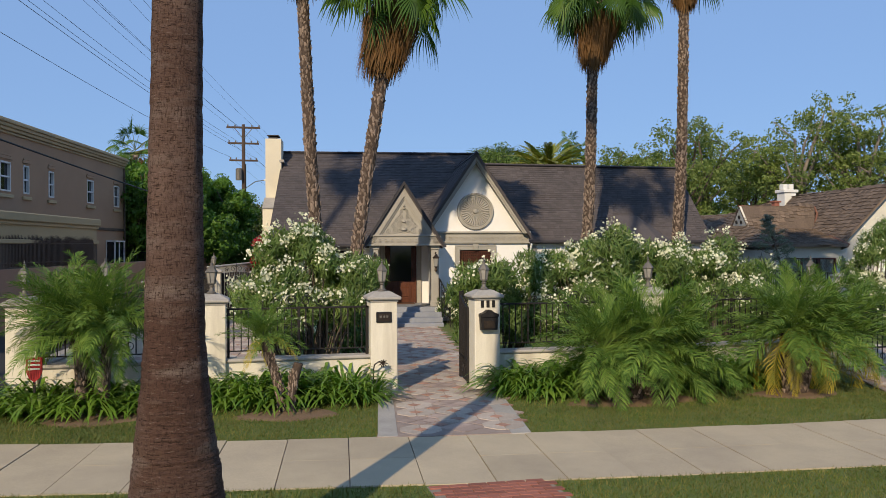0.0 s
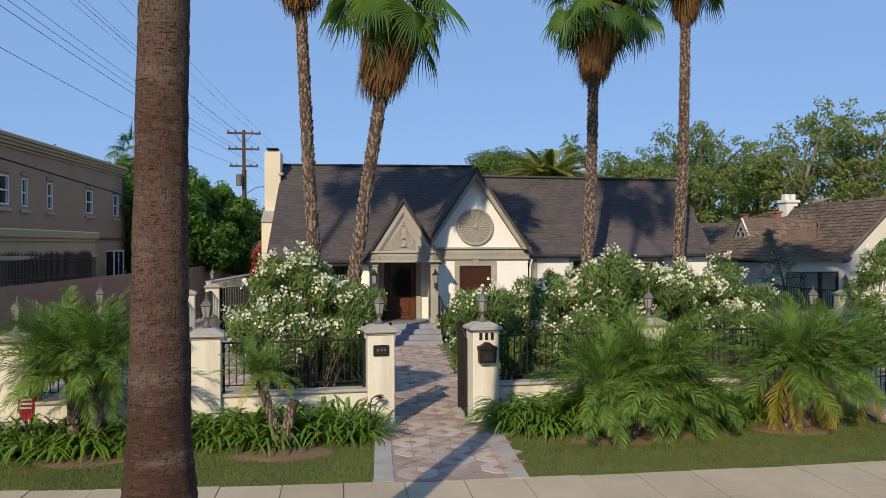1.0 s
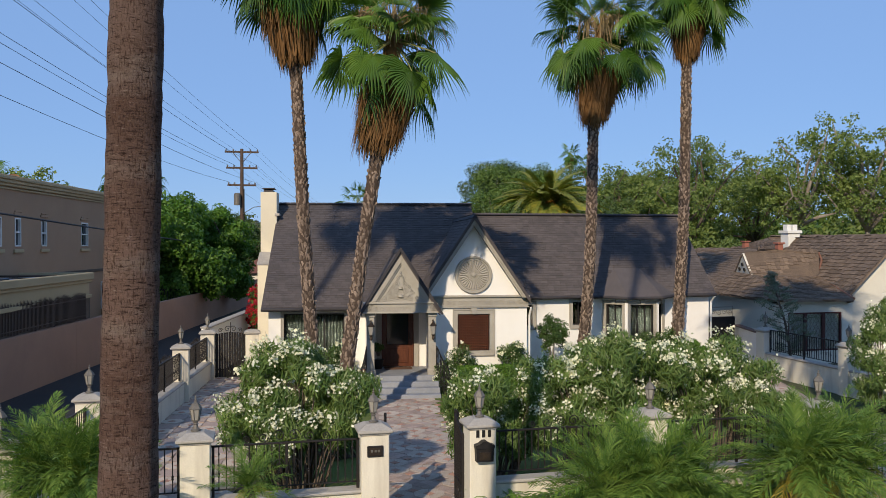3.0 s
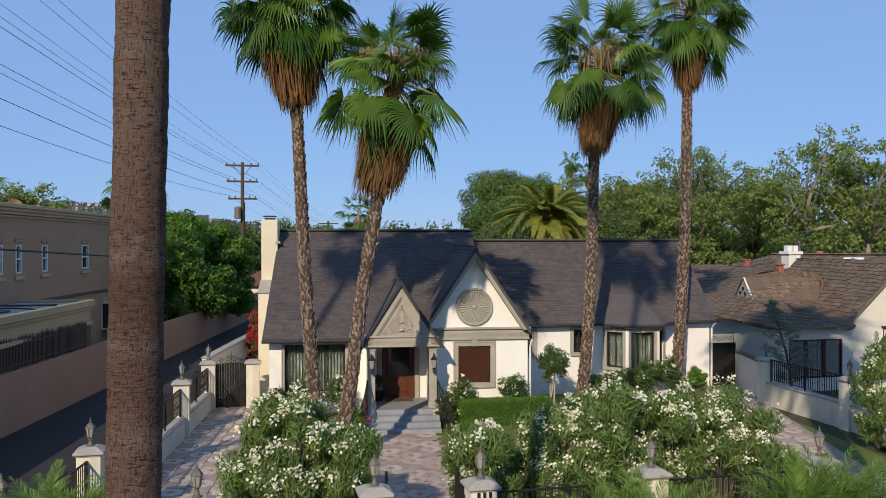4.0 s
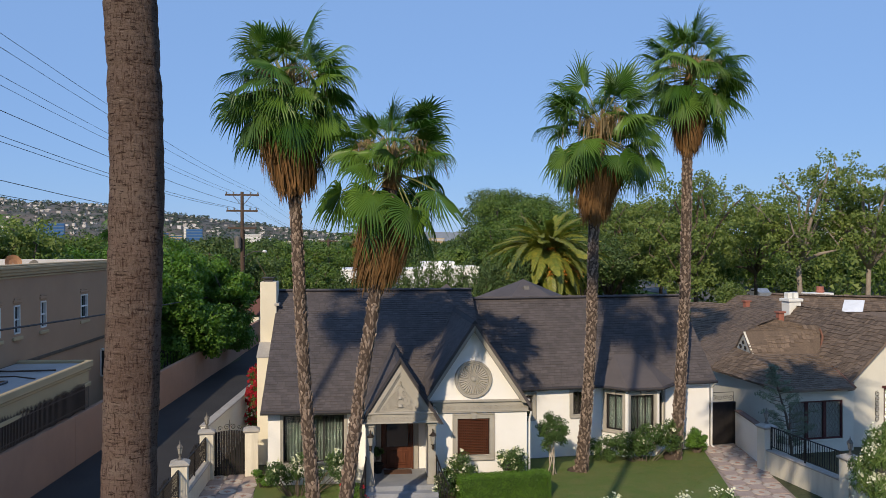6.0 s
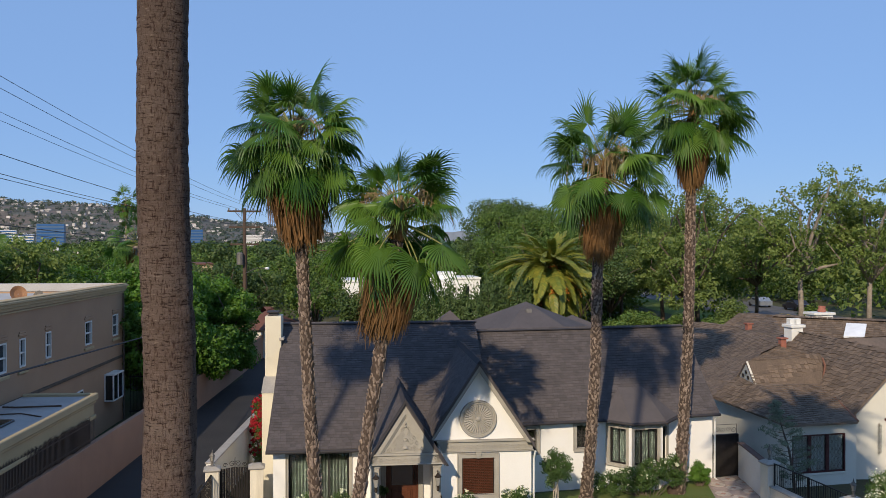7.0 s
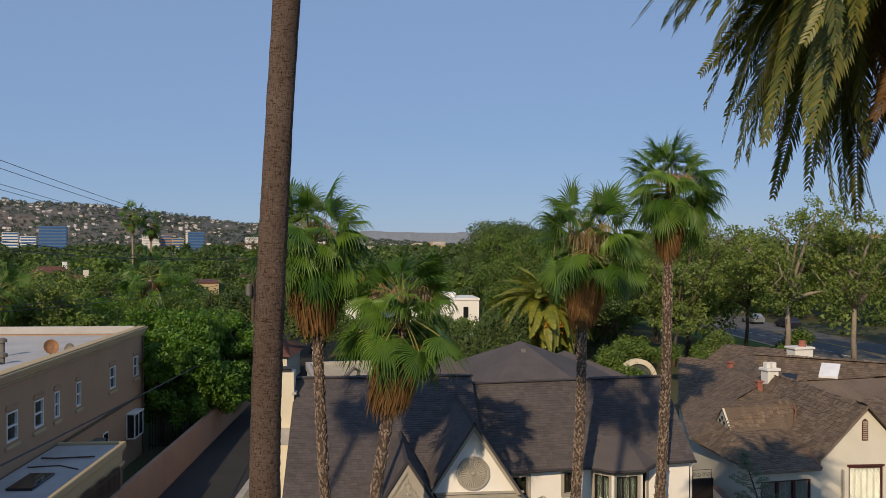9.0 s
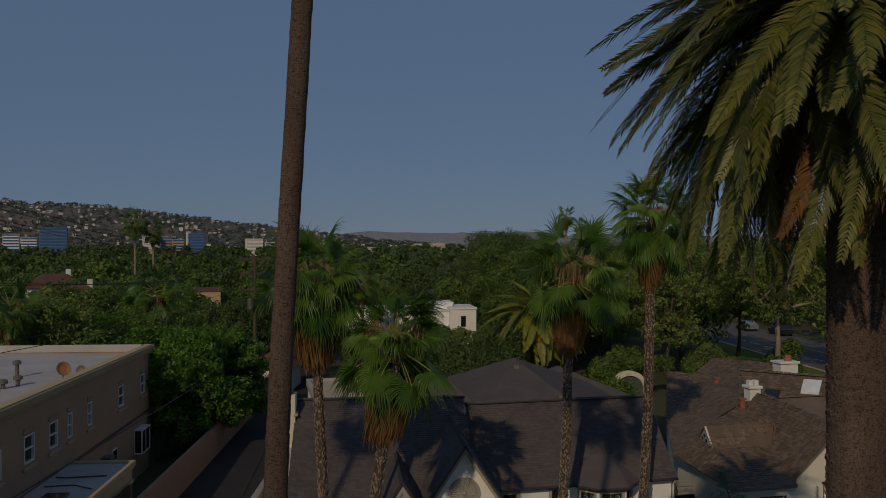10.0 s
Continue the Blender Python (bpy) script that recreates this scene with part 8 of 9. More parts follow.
# ivy hedges and conifer by the pool arch
bush("ivy_hedge", (22, 54, 0), [(20.5, 54, 1.5, 1.6, 1.0, 1.4), (23.5, 55, 1.6, 1.8, 1.0, 1.6), (24.5, 60.6, 2.0, 1.6, 0.8, 1.5), (27.2, 61.9, 3.0, 2.0, 0.6, 0.9), (30.5, 61.9, 2.8, 1.6, 0.6, 0.9)], 16000, 0.2, 0.14, M_MIDTREE, "ivy-covered garden hedge with bright green leaves", 271, sub=0.35)
bush("conifer_bush", (33, 58, 0), [(33, 58, 2.2, 1.9, 1.6, 2.4), (33, 58, 4.2, 1.1, 1.0, 1.0)], 7000, 0.25, 0.1, M_EUC, "olive-green bushy conifer behind the roofs", 272, sub=0.4)
ar = thing("garden_arch", (27.8, 61, 0), "cream garden pavilion with a round-arched opening", "pavilion")
g = Build()
k = 14
arch = [(27.9 + 1.35 * math.cos(math.pi * i / k), 0.8 + 1.35 * math.sin(math.pi * i / k)) for i in range(k + 1)]
ring = [(27.9 + 1.75 * math.cos(math.pi * i / k), 0.8 + 1.75 * math.sin(math.pi * i / k)) for i in range(k + 1)]
band = [(29.25, 0), *arch, (26.55, 0)], [(29.65, 0), *ring, (26.15, 0)]
n = len(arch) + 2
g.add([(p[0], y, p[1]) for y in (60.8, 61.2) for rim in band for p in rim],
      [q for i in range(n - 1) for q in ((i, i + 1, n + i + 1, n + i), (2 * n + i, 3 * n + i, 3 * n + i + 1, 2 * n + i + 1), (i, 2 * n + i, 2 * n + i + 1, i + 1), (n + i, n + i + 1, 3 * n + i + 1, 3 * n + i))])
g.v = [(p[0] - 0.6, p[1], p[2]) for p in g.v]
part("arch_ring", g, M_CREAM, ar)
part("opening", Build().prism([(28.65, 0), *[(p[0] - 0.6, p[1]) for p in arch], (25.95, 0)], 61.0, 61.05, "y"), M_CURTAIN, ar, "pale green screen in the arch")

# more fan palms in the distance
def far_palm(x, y, h, label, seed, s=1.0):
    ob = thing("far_fan_palm", (x, y, 0), label, "palm tree", "distant palms")
    part("trunk", Build().tube([(x, y, -0.1), (x + 0.1, y, h * 0.5), (x, y, h)], [0.28, 0.2, 0.2], 8), M_BARK, ob, smooth=True)
    part("dead_skirt", hanging("dead_skirt", (x, y), 0.7 * s, 0.3, h - 2.2 * s, h - 0.2, 260, 0.06, seed), M_DEADFAN, ob, kind="stuff")
    fan_crown(ob, (x, y, h + 0.1), 30, s * 1.12, seed, -50)


far_palm(-10.9, 65.2, 9.2, "fan palm with drooping fronds among garden trees", 281, 1.2)
far_palm(-19.5, 58, 8.6, "slim fan palm with a brown skirt behind the apartment roof", 282, 1.1)
far_palm(41.7, 112.5, 17.0, "tall fan palm rising above the trees", 283, 0.85)
far_palm(43.6, 111, 15.4, "second fan palm rising above the trees", 288, 0.8)
far_palm(-25, 165, 17, "pair of tall fan palms in the distance", 284, 1.4)
far_palm(-22, 168, 15.5, "pair of tall fan palms in the distance", 285, 1.4)
far_palm(8.7, 90.5, 8.7, "fan palm showing above the ridge", 286, 1.2)
far_palm(-78, 190, 18, "tall fan palm against the hillside", 287, 1.6)

# utility pole and wires
PX, PY = -3.2, 68.5
up = thing("utility_pole", (PX, PY, 0), "dark wooden utility pole with three crossarms and a transformer", "utility pole")
part("pole", Build().tube([(PX, PY, -0.1), (PX, PY, 12.15)], [0.19, 0.13], 10), M_POLE, up)
for z, w in ((11.9, 1.3), (10.65, 1.2), (9.3, 1.1)):
    a = part("crossarm", Build().box(PX - w, PY - 0.1, z - 0.07, PX + w, PY + 0.05, z + 0.07, 0.01), M_POLE, up)
    for dx in (-w + 0.1, -w * 0.5, w * 0.5, w - 0.1):
        part("insulator", Build().lathe([(0.03, 0), (0.06, 0.05), (0.05, 0.12), (0.02, 0.16)], 8, (PX + dx, PY - 0.03, z + 0.07)), M_PEWTER, a)
part("brace", Build().tube([(PX - 0.7, PY - 0.1, 11.85), (PX, PY - 0.15, 11.0), (PX + 0.7, PY - 0.1, 11.85)], 0.03, 5), M_PEWTER, up)
part("transformer", Build().lathe([(0.05, 0), (0.26, 0.02), (0.26, 0.85), (0.2, 0.95), (0.05, 0.98)], 12, (PX - 0.35, PY - 0.3, 7.7)), M_PEWTER, up, "grey transformer can")
part("riser_pipe", Build().tube([(PX + 0.15, PY - 0.15, 0), (PX + 0.15, PY - 0.15, 9)], 0.06, 6), M_IRON, up)
part("lamp_arm", Build().tube([(PX, PY, 7.0), (PX + 0.9, PY - 2, 7.5), (PX + 1.6, PY - 3.5, 7.5)], 0.03, 5), M_PEWTER, up)
part("lamp_head", Build().lathe([(0.02, 0), (0.16, 0.03), (0.18, 0.12), (0.08, 0.2)], 10, (PX + 1.65, PY - 3.6, 7.4)), M_WHITE, up, "white street lamp head")


def wire(a, c, sag, r=0.008):
    a, c = Vector(a), Vector(c)
    pts = [a.lerp(c, f / 16) + Vector((0, 0, -sag * 4 * (f / 16) * (1 - f / 16))) for f in range(17)]
    w = tagged(new("overhead_wire", Build().tube(pts, r, 4).data("overhead_wire")), "black overhead wire strung along the alley", "wire", "overhead wires")
    w.data.materials.append(M_WIRE)


for dx, z in ((-1.2, 12.05), (-0.65, 12.05), (0.65, 12.05), (1.2, 12.05), (-1.1, 10.8), (-0.6, 10.8), (1.1, 10.8), (-1.0, 9.45), (0.9, 9.45)):
    wire((PX + dx, PY - 0.03, z + 0.1), (-16.5 + dx * 1.2, -6, z + (4.9 if z > 11 else (3.4 if z > 10 else 2.4))), 1.0, 0.009 if z > 11 else 0.011)
    wire((PX + dx, PY - 0.03, z + 0.1), (7.5 + dx, 112, z - 3.4), 0.5)
wire((PX, PY - 0.1, 4.4), (-14.9, -6, 6.9), 0.25, 0.03)
up2 = thing("utility_pole", (7.5, 112, 0), "distant wooden utility pole with crossarms", "utility pole")
part("pole", Build().tube([(7.5, 112, 0), (7.5, 112, 8.8)], 0.15, 8), M_POLE, up2)
part("crossarm", Build().box(6.2, 111.9, 8.4, 8.8, 112.1, 8.55), M_POLE, up2)

# buildings in the middle distance
def villa(x, y, w, d, h, wall, roofm, label, flat=False, turn=0.0, seed=0):
    ob = thing("house", (x, y, 0), label, "house", "houses in the distance")
    m = pose(x, y, 0, 0, 0, turn)
    part("wall_block", Build().box(-w / 2, -d / 2, 0, w / 2, d / 2, h, 0.02, m), wall, ob)
    if flat:
        part("roof", Build().box(-w / 2 - 0.1, -d / 2 - 0.1, h, w / 2 + 0.1, d / 2 + 0.1, h + 0.25, 0.03, m), roofm, ob)
    else:
        e = 0.4
        part("roof", Build().add([m @ Vector(p) for p in ((-w / 2 - e, -d / 2 - e, h), (w / 2 + e, -d / 2 - e, h), (w / 2 + e, d / 2 + e, h), (-w / 2 - e, d / 2 + e, h), (-w / 2 + d * 0.35, 0, h + d * 0.28), (w / 2 - d * 0.35, 0, h + d * 0.28))], [(0, 1, 5, 4), (1, 2, 5), (2, 3, 4, 5), (3, 0, 4), (3, 2, 1, 0)]), roofm, ob)
        if w > 4:
            part("chimney", Build().box(w * 0.2, -0.3, h, w * 0.2 + 0.7, 0.4, h + d * 0.28 + 0.7, 0.02, m), wall, ob)
    k = max(2, int(w / 3)) if not (flat and wall is M_FARWHITE) else 1
    for i in range(k):
        wx = -w / 2 + w * (i + 0.5) / k
        wn_ = part("window", Build().box(wx - 0.3, -d / 2 - 0.04, h * 0.6, wx + 0.3, -d / 2 + 0.02, h * 0.85, 0, m), M_GLASS, ob)
    return ob


M_FARWHITE = surface("fresh_white_render", (0.82, 0.83, 0.84), (0.76, 0.77, 0.79), 0.7, 0.5, 10, 0.1, grain=0.05)
villa(22.0, 98, 3.2, 6, 5.2, M_FARWHITE, M_FARWHITE, "white flat-roofed building with small dark windows", True, -6)
villa(15.5, 101, 15, 8, 4.9, M_FARWHITE, M_FARWHITE, "long low white flat-roofed building", True, -6)
villa(19.5, 100, 3.5, 4, 5.7, M_FARWHITE, M_FARWHITE, "white rooftop plant block", True, -6)
M_REDTILE = surface("brown_tile_roof", (0.16, 0.07, 0.05), (0.11, 0.055, 0.045), 0.9, 1, 8, 0.3, grain=0.2)
villa(-1.3, 74, 3.4, 6, 2.3, M_NBWALL, M_REDTILE, "small garage with a brown tile roof at the alley end", False, -14)
villa(-27, 118, 9, 8, 5.5, M_NBWALL, M_REDTILE, "cream house with a steep brown roof among trees", False, 10)
villa(-13, 122, 10, 9, 6.5, M_TAN_L, M_REDTILE, "cream house with a low roof among trees", True, 5)
villa(-14, 100, 12, 7, 4.0, M_NBWALL, M_REDTILE, "low house with a red-brown roof among trees", False, 0)
villa(-36, 150, 9, 8, 6, M_FARWHITE, M_REDTILE, "white house among trees", False, 20)

# road beyond the eucalyptus row
# asphalt colour lightened to stand for sun that the trees keep off
M_AVENUE = surface("sunlit_grey_asphalt", (0.14, 0.135, 0.135), (0.10, 0.098, 0.10), 0.9, 0.4, 30, 0.3, grain=0.25)
M_VERGE = surface("bright_verge_grass", (0.10, 0.17, 0.03), (0.13, 0.17, 0.04), 1.0, 0.6, 20, 0.5, 0.02, grain=0.3)
b = Build().add([(51, 50, 0.03), (64.5, 46, 0.03), (71, 96, 0.03), (85, 190, 0.03), (72, 192, 0.03), (58.5, 100, 0.03)], [(0, 1, 2, 5), (5, 2, 3, 4)])
solid("far_road", b, M_AVENUE, "grey asphalt avenue with white lane marks", "road", kind="structure")
b = Build().add([(45, 50, 0.02), (50.6, 50, 0.02), (58.1, 100, 0.02), (71.5, 192, 0.02), (66, 192, 0.02), (51, 100, 0.02)], [(0, 1, 2, 5), (5, 2, 3, 4)])
solid("verge_lawn", b, M_VERGE, "green mown verge beside the avenue", "lawn", kind="structure")
b = Build().add([(50.5, 50, 0.06), (51.1, 50, 0.06), (58.7, 100, 0.06), (58.1, 100, 0.06)], [(0, 1, 2, 3)])
solid("far_kerb", b, M_CONCRETE, "pale kerb along the avenue", "kerb", kind="structure")
marks = thing("lane_marks", (62, 80, 0.03), "white and yellow painted lane marks on the avenue", "road markings", kind="structure")
for k in range(26):
    y = 50 + k * 4.0
    x = 54.8 + (y - 50) * 0.15
    part("dash", Build().box(x - 0.08, y, 0.034, x + 0.08, y + 2.0, 0.04), M_WHITE, marks)
M_YELLOW = surface("yellow_road_paint", (0.55, 0.36, 0.05), None, 0.8, 3, 30, 0.1, grain=0.2)
part("centre_line", Build().add([(58.5, 50, 0.036), (58.8, 50, 0.036), (66.3, 100, 0.036), (66.0, 100, 0.036)], [(0, 1, 2, 3)]), M_YELLOW, marks)


def far_car(x, y, turn, paint, label):
    ob = thing("parked_car", (x, y, 0), label, "car", "cars on the avenue")
    m = pose(x, y, 0.03, 0, 0, turn)
    body = Build().add([m @ Vector((px, py, pz)) for py in (-0.9, 0.9) for px, pz in ((-2.2, 0.3), (2.2, 0.3), (2.25, 0.7), (1.2, 0.9), (0.6, 1.4), (-0.9, 1.45), (-1.7, 1.0), (-2.2, 0.9))],
                       [tuple(range(8)), tuple(range(8, 16))[::-1]] + [(i, 8 + i, 8 + (i + 1) % 8, (i + 1) % 8) for i in range(8)])
    part("body", body, paint, ob)
    part("side_glass", Build().box(-1.2, -0.92, 0.95, 0.8, 0.92, 1.3, 0.1, m), M_GLASS, ob)
    for px in (-1.35, 1.4):
        for py in (-0.9, 0.72):
            w = Build().lathe([(0.01, 0), (0.32, 0), (0.32, 0.18), (0.01, 0.18)], 14)
            mm = m @ pose(px, py + 0.18, 0.32, 90, 0, 0)
            w.v = [tuple(mm @ Vector(v)) for v in w.v]
            part("wheel", w, M_IRON, ob)


M_CAR1 = surface("silver_car_paint", (0.35, 0.38, 0.42), None, 0.3, 2, 30, 0, metal=0.5, grain=0.05)
M_CAR2 = surface("dark_car_paint", (0.03, 0.03, 0.04), None, 0.3, 2, 30, 0, metal=0.3, grain=0.05)
far_car(70.5, 111, 81, M_CAR1, "silver sports utility car on the avenue")
far_car(71.2, 103.5, 81, M_CAR2, "dark saloon car on the avenue")

# distant tree cover: many crowns joined, nearer ones finer
def forest(name, spots, leaf, per, seed, material, label):
    rg_ = np.random.default_rng(seed)
    bl = []
    for x, y, h, r in spots:
        k = 9
        d = unit(rg_, k)
        d[:, 2] = np.abs(d[:, 2])
        p = np.array([x, y, h - r]) + d * np.array([r, r, r * 0.8]) * rg_.uniform(0.3, 0.75, (k, 1))
        q = r * rg_.uniform(0.35, 0.55, k)
        bl.append(np.concatenate([p, q[:, None], q[:, None], q[:, None] * 0.85], 1))
        bl.append(np.array([[x, y, h * 0.35, r * 0.8, r * 0.8, h * 0.35]]))
    bl = np.concatenate(bl)
    solid(name, quads(name, leaves(bl, len(spots) * per, leaf, leaf * 0.85, rg_, 0.0, 0.5, far=True)), material, label, "trees", kind="stuff")


def spots(n, y0, y1, seed, h0, h1, side=None):
    """Places inside the wedge that the view takes in."""
    rg_ = np.random.default_rng(seed)
    out = []
    while len(out) < n:
        y = math.sqrt(rg_.uniform(y0 * y0, y1 * y1))
        f = rg_.uniform(-0.36, 0.92)
        x = -3 + f * y
        if side and not side(x, y):
            continue
        h = rg_.uniform(h0, h1)
        out.append((x, y, h, h * rg_.uniform(0.34, 0.5)))
    return out


clear = lambda x, y: not (48 < x - 0.15 * (y - 50) < 68 and y < 200) and not (3 < x < 26 and y < 106) and not (-6 < x < 2 and y < 108)
forest("trees_near", spots(120, 78, 180, 301, 5.5, 9.5, clear), 0.42, 1500, 302, M_MIDTREE, "dense garden trees across the neighbourhood")
forest("trees_near_dark", spots(80, 90, 230, 303, 6, 11, clear), 0.46, 1300, 304, M_DARKTREE, "darker garden trees across the neighbourhood")
forest("trees_middle", spots(330, 170, 480, 305, 6, 11), 1.0, 260, 306, M_MIDTREE, "tree cover stretching over the town")
forest("trees_middle_dark", spots(240, 170, 480, 307, 6, 12), 1.0, 260, 308, M_DARKTREE, "dark tree cover stretching over the town")
forest("trees_far", spots(900, 450, 1500, 309, 8, 14), 2.6, 90, 310, M_DARKTREE, "hazy far tree cover below the hills")
forest("trees_before_white_house", [(7.5 + 2.1 * k, 88 + (k * 5) % 7, 3.4 + (k * 3) % 4 * 0.22, 1.7) for k in range(9)], 0.4, 900, 313, M_MIDTREE, "low garden trees before the white building")
forest("shrubs_below_eucalyptus", [(25 + (k * 7.3) % 26, 62 + (k * 11.7) % 14, 2.4 + (k * 5) % 7 * 0.22, 1.7) for k in range(34)], 0.24, 1500, 314, M_MIDTREE, "dense shrubs below the eucalyptus row")
forest("trees_beyond_road", [(64 + 5.5 * k + (k % 2) * 3, 122 + (k * 29) % 36 - k * 3, 9 + (k * 5) % 6, 5.0) for k in range(14)], 0.7, 900, 315, M_MIDTREE, "green trees beyond the avenue")
forest("trees_right", [(72 + 6 * k + (k % 3) * 3, 92 + (k * 37) % 50, 11 + (k * 5) % 6, 5.0) for k in range(18)], 0.7, 800, 311, M_EUC, "olive-green trees beyond the avenue")

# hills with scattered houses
# hill ground colours carry a blue-grey tint for the haze in between
M_HILL = surface("haze_tinted_chaparral", (0.085, 0.11, 0.10), (0.22, 0.165, 0.135), 1.0, 0.009, 0.12, 0.6, 3.0, grain=0.45)
# blue of the far hills is aerial haze put into the base colour
M_HILLFAR = surface("far_hill_haze_tint", (0.20, 0.23, 0.28), (0.17, 0.20, 0.25), 1.0, 0.004, 0.05, 0, grain=0.15)


def hill_top(f):
    """Skyline of the near hills: elevation over distance by the slope x / y."""
    return float(np.interp(f, [-0.60, -0.36, -0.30, -0.24, -0.16, -0.10, -0.04, 0.02, 0.07, 0.14, 0.22], [0.056, 0.052, 0.0505, 0.046, 0.043, 0.035, 0.028, 0.020, 0.013, 0.006, -0.002]))


g = Build()
NX, NY = 120, 26
vs = []
for j in range(NY):
    d = 1500 + 1500 * j / (NY - 1)
    for i in range(NX):
        f = -0.60 + 0.84 * i / (NX - 1)
        rise = math.sin(0.5 * math.pi * j / (NY - 1)) ** 1.1
        w = noise.fractal(Vector((f * 14, d * 0.0025, 3.0)), 1.0, 2.0, 5)
        w2 = noise.fractal(Vector((f * 45, 7.0, 1.0)), 1.0, 2.0, 3) * 0.0022
        z = 13 * rise + d * (hill_top(f) * rise + w2 * rise) + w * 26 * rise * (1 - rise) * 3
        vs.append((-3 + f * d, d, max(z, -2) if hill_top(f) > 0 else z))
g.add(vs, [(j * NX + i, j * NX + i + 1, (j + 1) * NX + i + 1, (j + 1) * NX + i) for j in range(NY - 1) for i in range(NX - 1)])
solid("hills", g, M_HILL, "brown and green hills, tinted for haze, dotted with houses", "hills", kind="structure", smooth=True)
HV = np.array(vs).reshape(NY, NX, 3)
rg = np.random.default_rng(320)
gw_, gr_ = Build(), Build()
for k in range(1000):
    j, i = int(rg.integers(1, NY - 1)), int(rg.integers(2, NX - 2))
    p = HV[j, i] + np.array([rg.uniform(-6, 6), rg.uniform(-20, 20), 0])
    if HV[j, i, 2] < 4:
        continue
    w, h = rg.uniform(4, 11), rg.uniform(2, 5)
    (gw_ if rg.random() < 0.75 else gr_).box(p[0] - w / 2, p[1] - 5, p[2] - 4, p[0] + w / 2, p[1] + 5, p[2] + h)
M_FARHOUSE = surface("pale_far_walls", (0.60, 0.58, 0.56), (0.42, 0.37, 0.34), 0.9, 0.02, 0.3, 0, grain=0.2, rand=0.4, island=True)
solid("hill_houses", gw_, M_FARHOUSE, "pale villas scattered over the hillside", "houses", kind="stuff")
solid("hill_houses_tan", gr_, M_ROOFWHITE, "tan villas scattered over the hillside", "houses", kind="stuff")
bl = []
for k in range(5200):
    j, i = int(rg.integers(0, NY)), int(rg.integers(0, NX))
    p = HV[j, i]
    if p[2] < 1 or rg.random() < 0.35 * (j / NY):
        continue
    r = rg.uniform(3.5, 7.5)
    bl.append((p[0] + rg.uniform(-10, 10), p[1] + rg.uniform(-25, 25), p[2] + r * 0.5, r, r, r * 0.8))
solid("hill_trees", quads("hill_trees", leaves(bl, 60000, 4.2, 3.4, rg, 0, 0.5, far=True)), M_SCRUB, "haze-tinted scrub and trees over the hillside", "trees", kind="stuff")
g = Build()
vs = []
for j in range(2):
    for i in range(80):
        f = -0.2 + 0.9 * i / 79
        z = 4200 * (0.018 + 0.006 * noise.fractal(Vector((f * 16, 2.0, 9.0)), 1.0, 2.0, 4) - 0.010 * max(0, f - 0.2)) if j else -20
        vs.append((-3 + f * 4200, 4200 + 40 * j, z))
g.add(vs, [(i, i + 1, 80 + i + 1, 80 + i) for i in range(79)])
solid("hills_far", g, M_HILLFAR, "low hills on the horizon, tinted blue for haze", "hills", kind="structure")

# towers below the hills
def tower(f, d, w, h, mat_wall, mat_glass, label, floors, turn=8, flip=False):
    x, y = -3 + f * d, d
    ob = thing("office_tower", (x, y, 0), label, "building", "towers below the hills")
    m = pose(x, y, 0, 0, 0, turn)
    part("wall_block", Build().box(-w / 2, -w / 3, 0, w / 2, w / 3, h, 0.2, m), mat_wall, ob)
    for k in range(floors):
        z = h * (k + 0.35) / floors
        part("window_band", Build().box(-w / 2 + 0.4, -w / 3 - 0.3, z, w / 2 - 0.4, -w / 3 + 0.1, z + h / floors * 0.5, 0, m), mat_glass, ob)


M_BLUEGLASS = glass_like("blue_glass", (0.03, 0.09, 0.22), 0.15)
M_BLUEWALL = surface("blue_panel", (0.10, 0.17, 0.28), None, 0.5, 0.1, 1, 0, grain=0.1)
def px_slope(x):
    """x / y slope of a direction given by its share of the half width."""
    a = math.atan(x * math.tan(radians(27.75))) + radians(13.0)
    return math.tan(a)
tower(px_slope(-0.982), 1000, 16, 25, M_WHITE, M_BLUEGLASS, "white and blue banded office tower", 8)
tower(px_slope(-0.941), 1000, 16, 21, M_WHITE, M_BLUEGLASS, "white and blue banded office block", 7)
tower(px_slope(-0.885), 1000, 28, 32, M_BLUEWALL, M_BLUEGLASS, "tall blue glass office tower", 9)
tower(px_slope(-0.665), 1000, 18, 23, M_WHITE, M_FARHOUSE, "white slab tower below the hills", 8)
tower(px_slope(-0.630), 1010, 12, 22, M_TAN, M_BLUEGLASS, "brown slab tower below the hills", 7)
tower(px_slope(-0.603), 1000, 13, 19, M_TAN_L, M_BLUEGLASS, "grey and tan slab block", 6)
tower(px_slope(-0.580), 1000, 5, 28, M_WHITE, M_FARHOUSE, "narrow white stair tower beside a blue block", 9)
tower(px_slope(-0.562), 1000, 18, 26, M_BLUEWALL, M_BLUEGLASS, "blue tower with a white edge", 8)
tower(px_slope(-0.431), 1000, 19, 20, M_WHITE, M_FARHOUSE, "stepped white office block", 5)
tower(px_slope(-0.395), 1000, 11, 16, M_WHITE, M_BLUEGLASS, "low white office block", 4)
tower(px_slope(0.93), 420, 34, 17.5, M_CREAM, M_TAN, "long cream apartment slab with balconies", 6, -20)
for k in range(26):
    f = px_slope(-0.4 + 0.055 * (k % 13) + 0.01 * (k // 13))
    d = 900 + 130 * (k % 7)
    tower(f, d, 10 + 5 * (k % 3), 6 + 3 * (k % 4), (M_WHITE, M_TAN_L, M_CREAM)[k % 3], M_FARHOUSE, "pale block in the far town", 3)

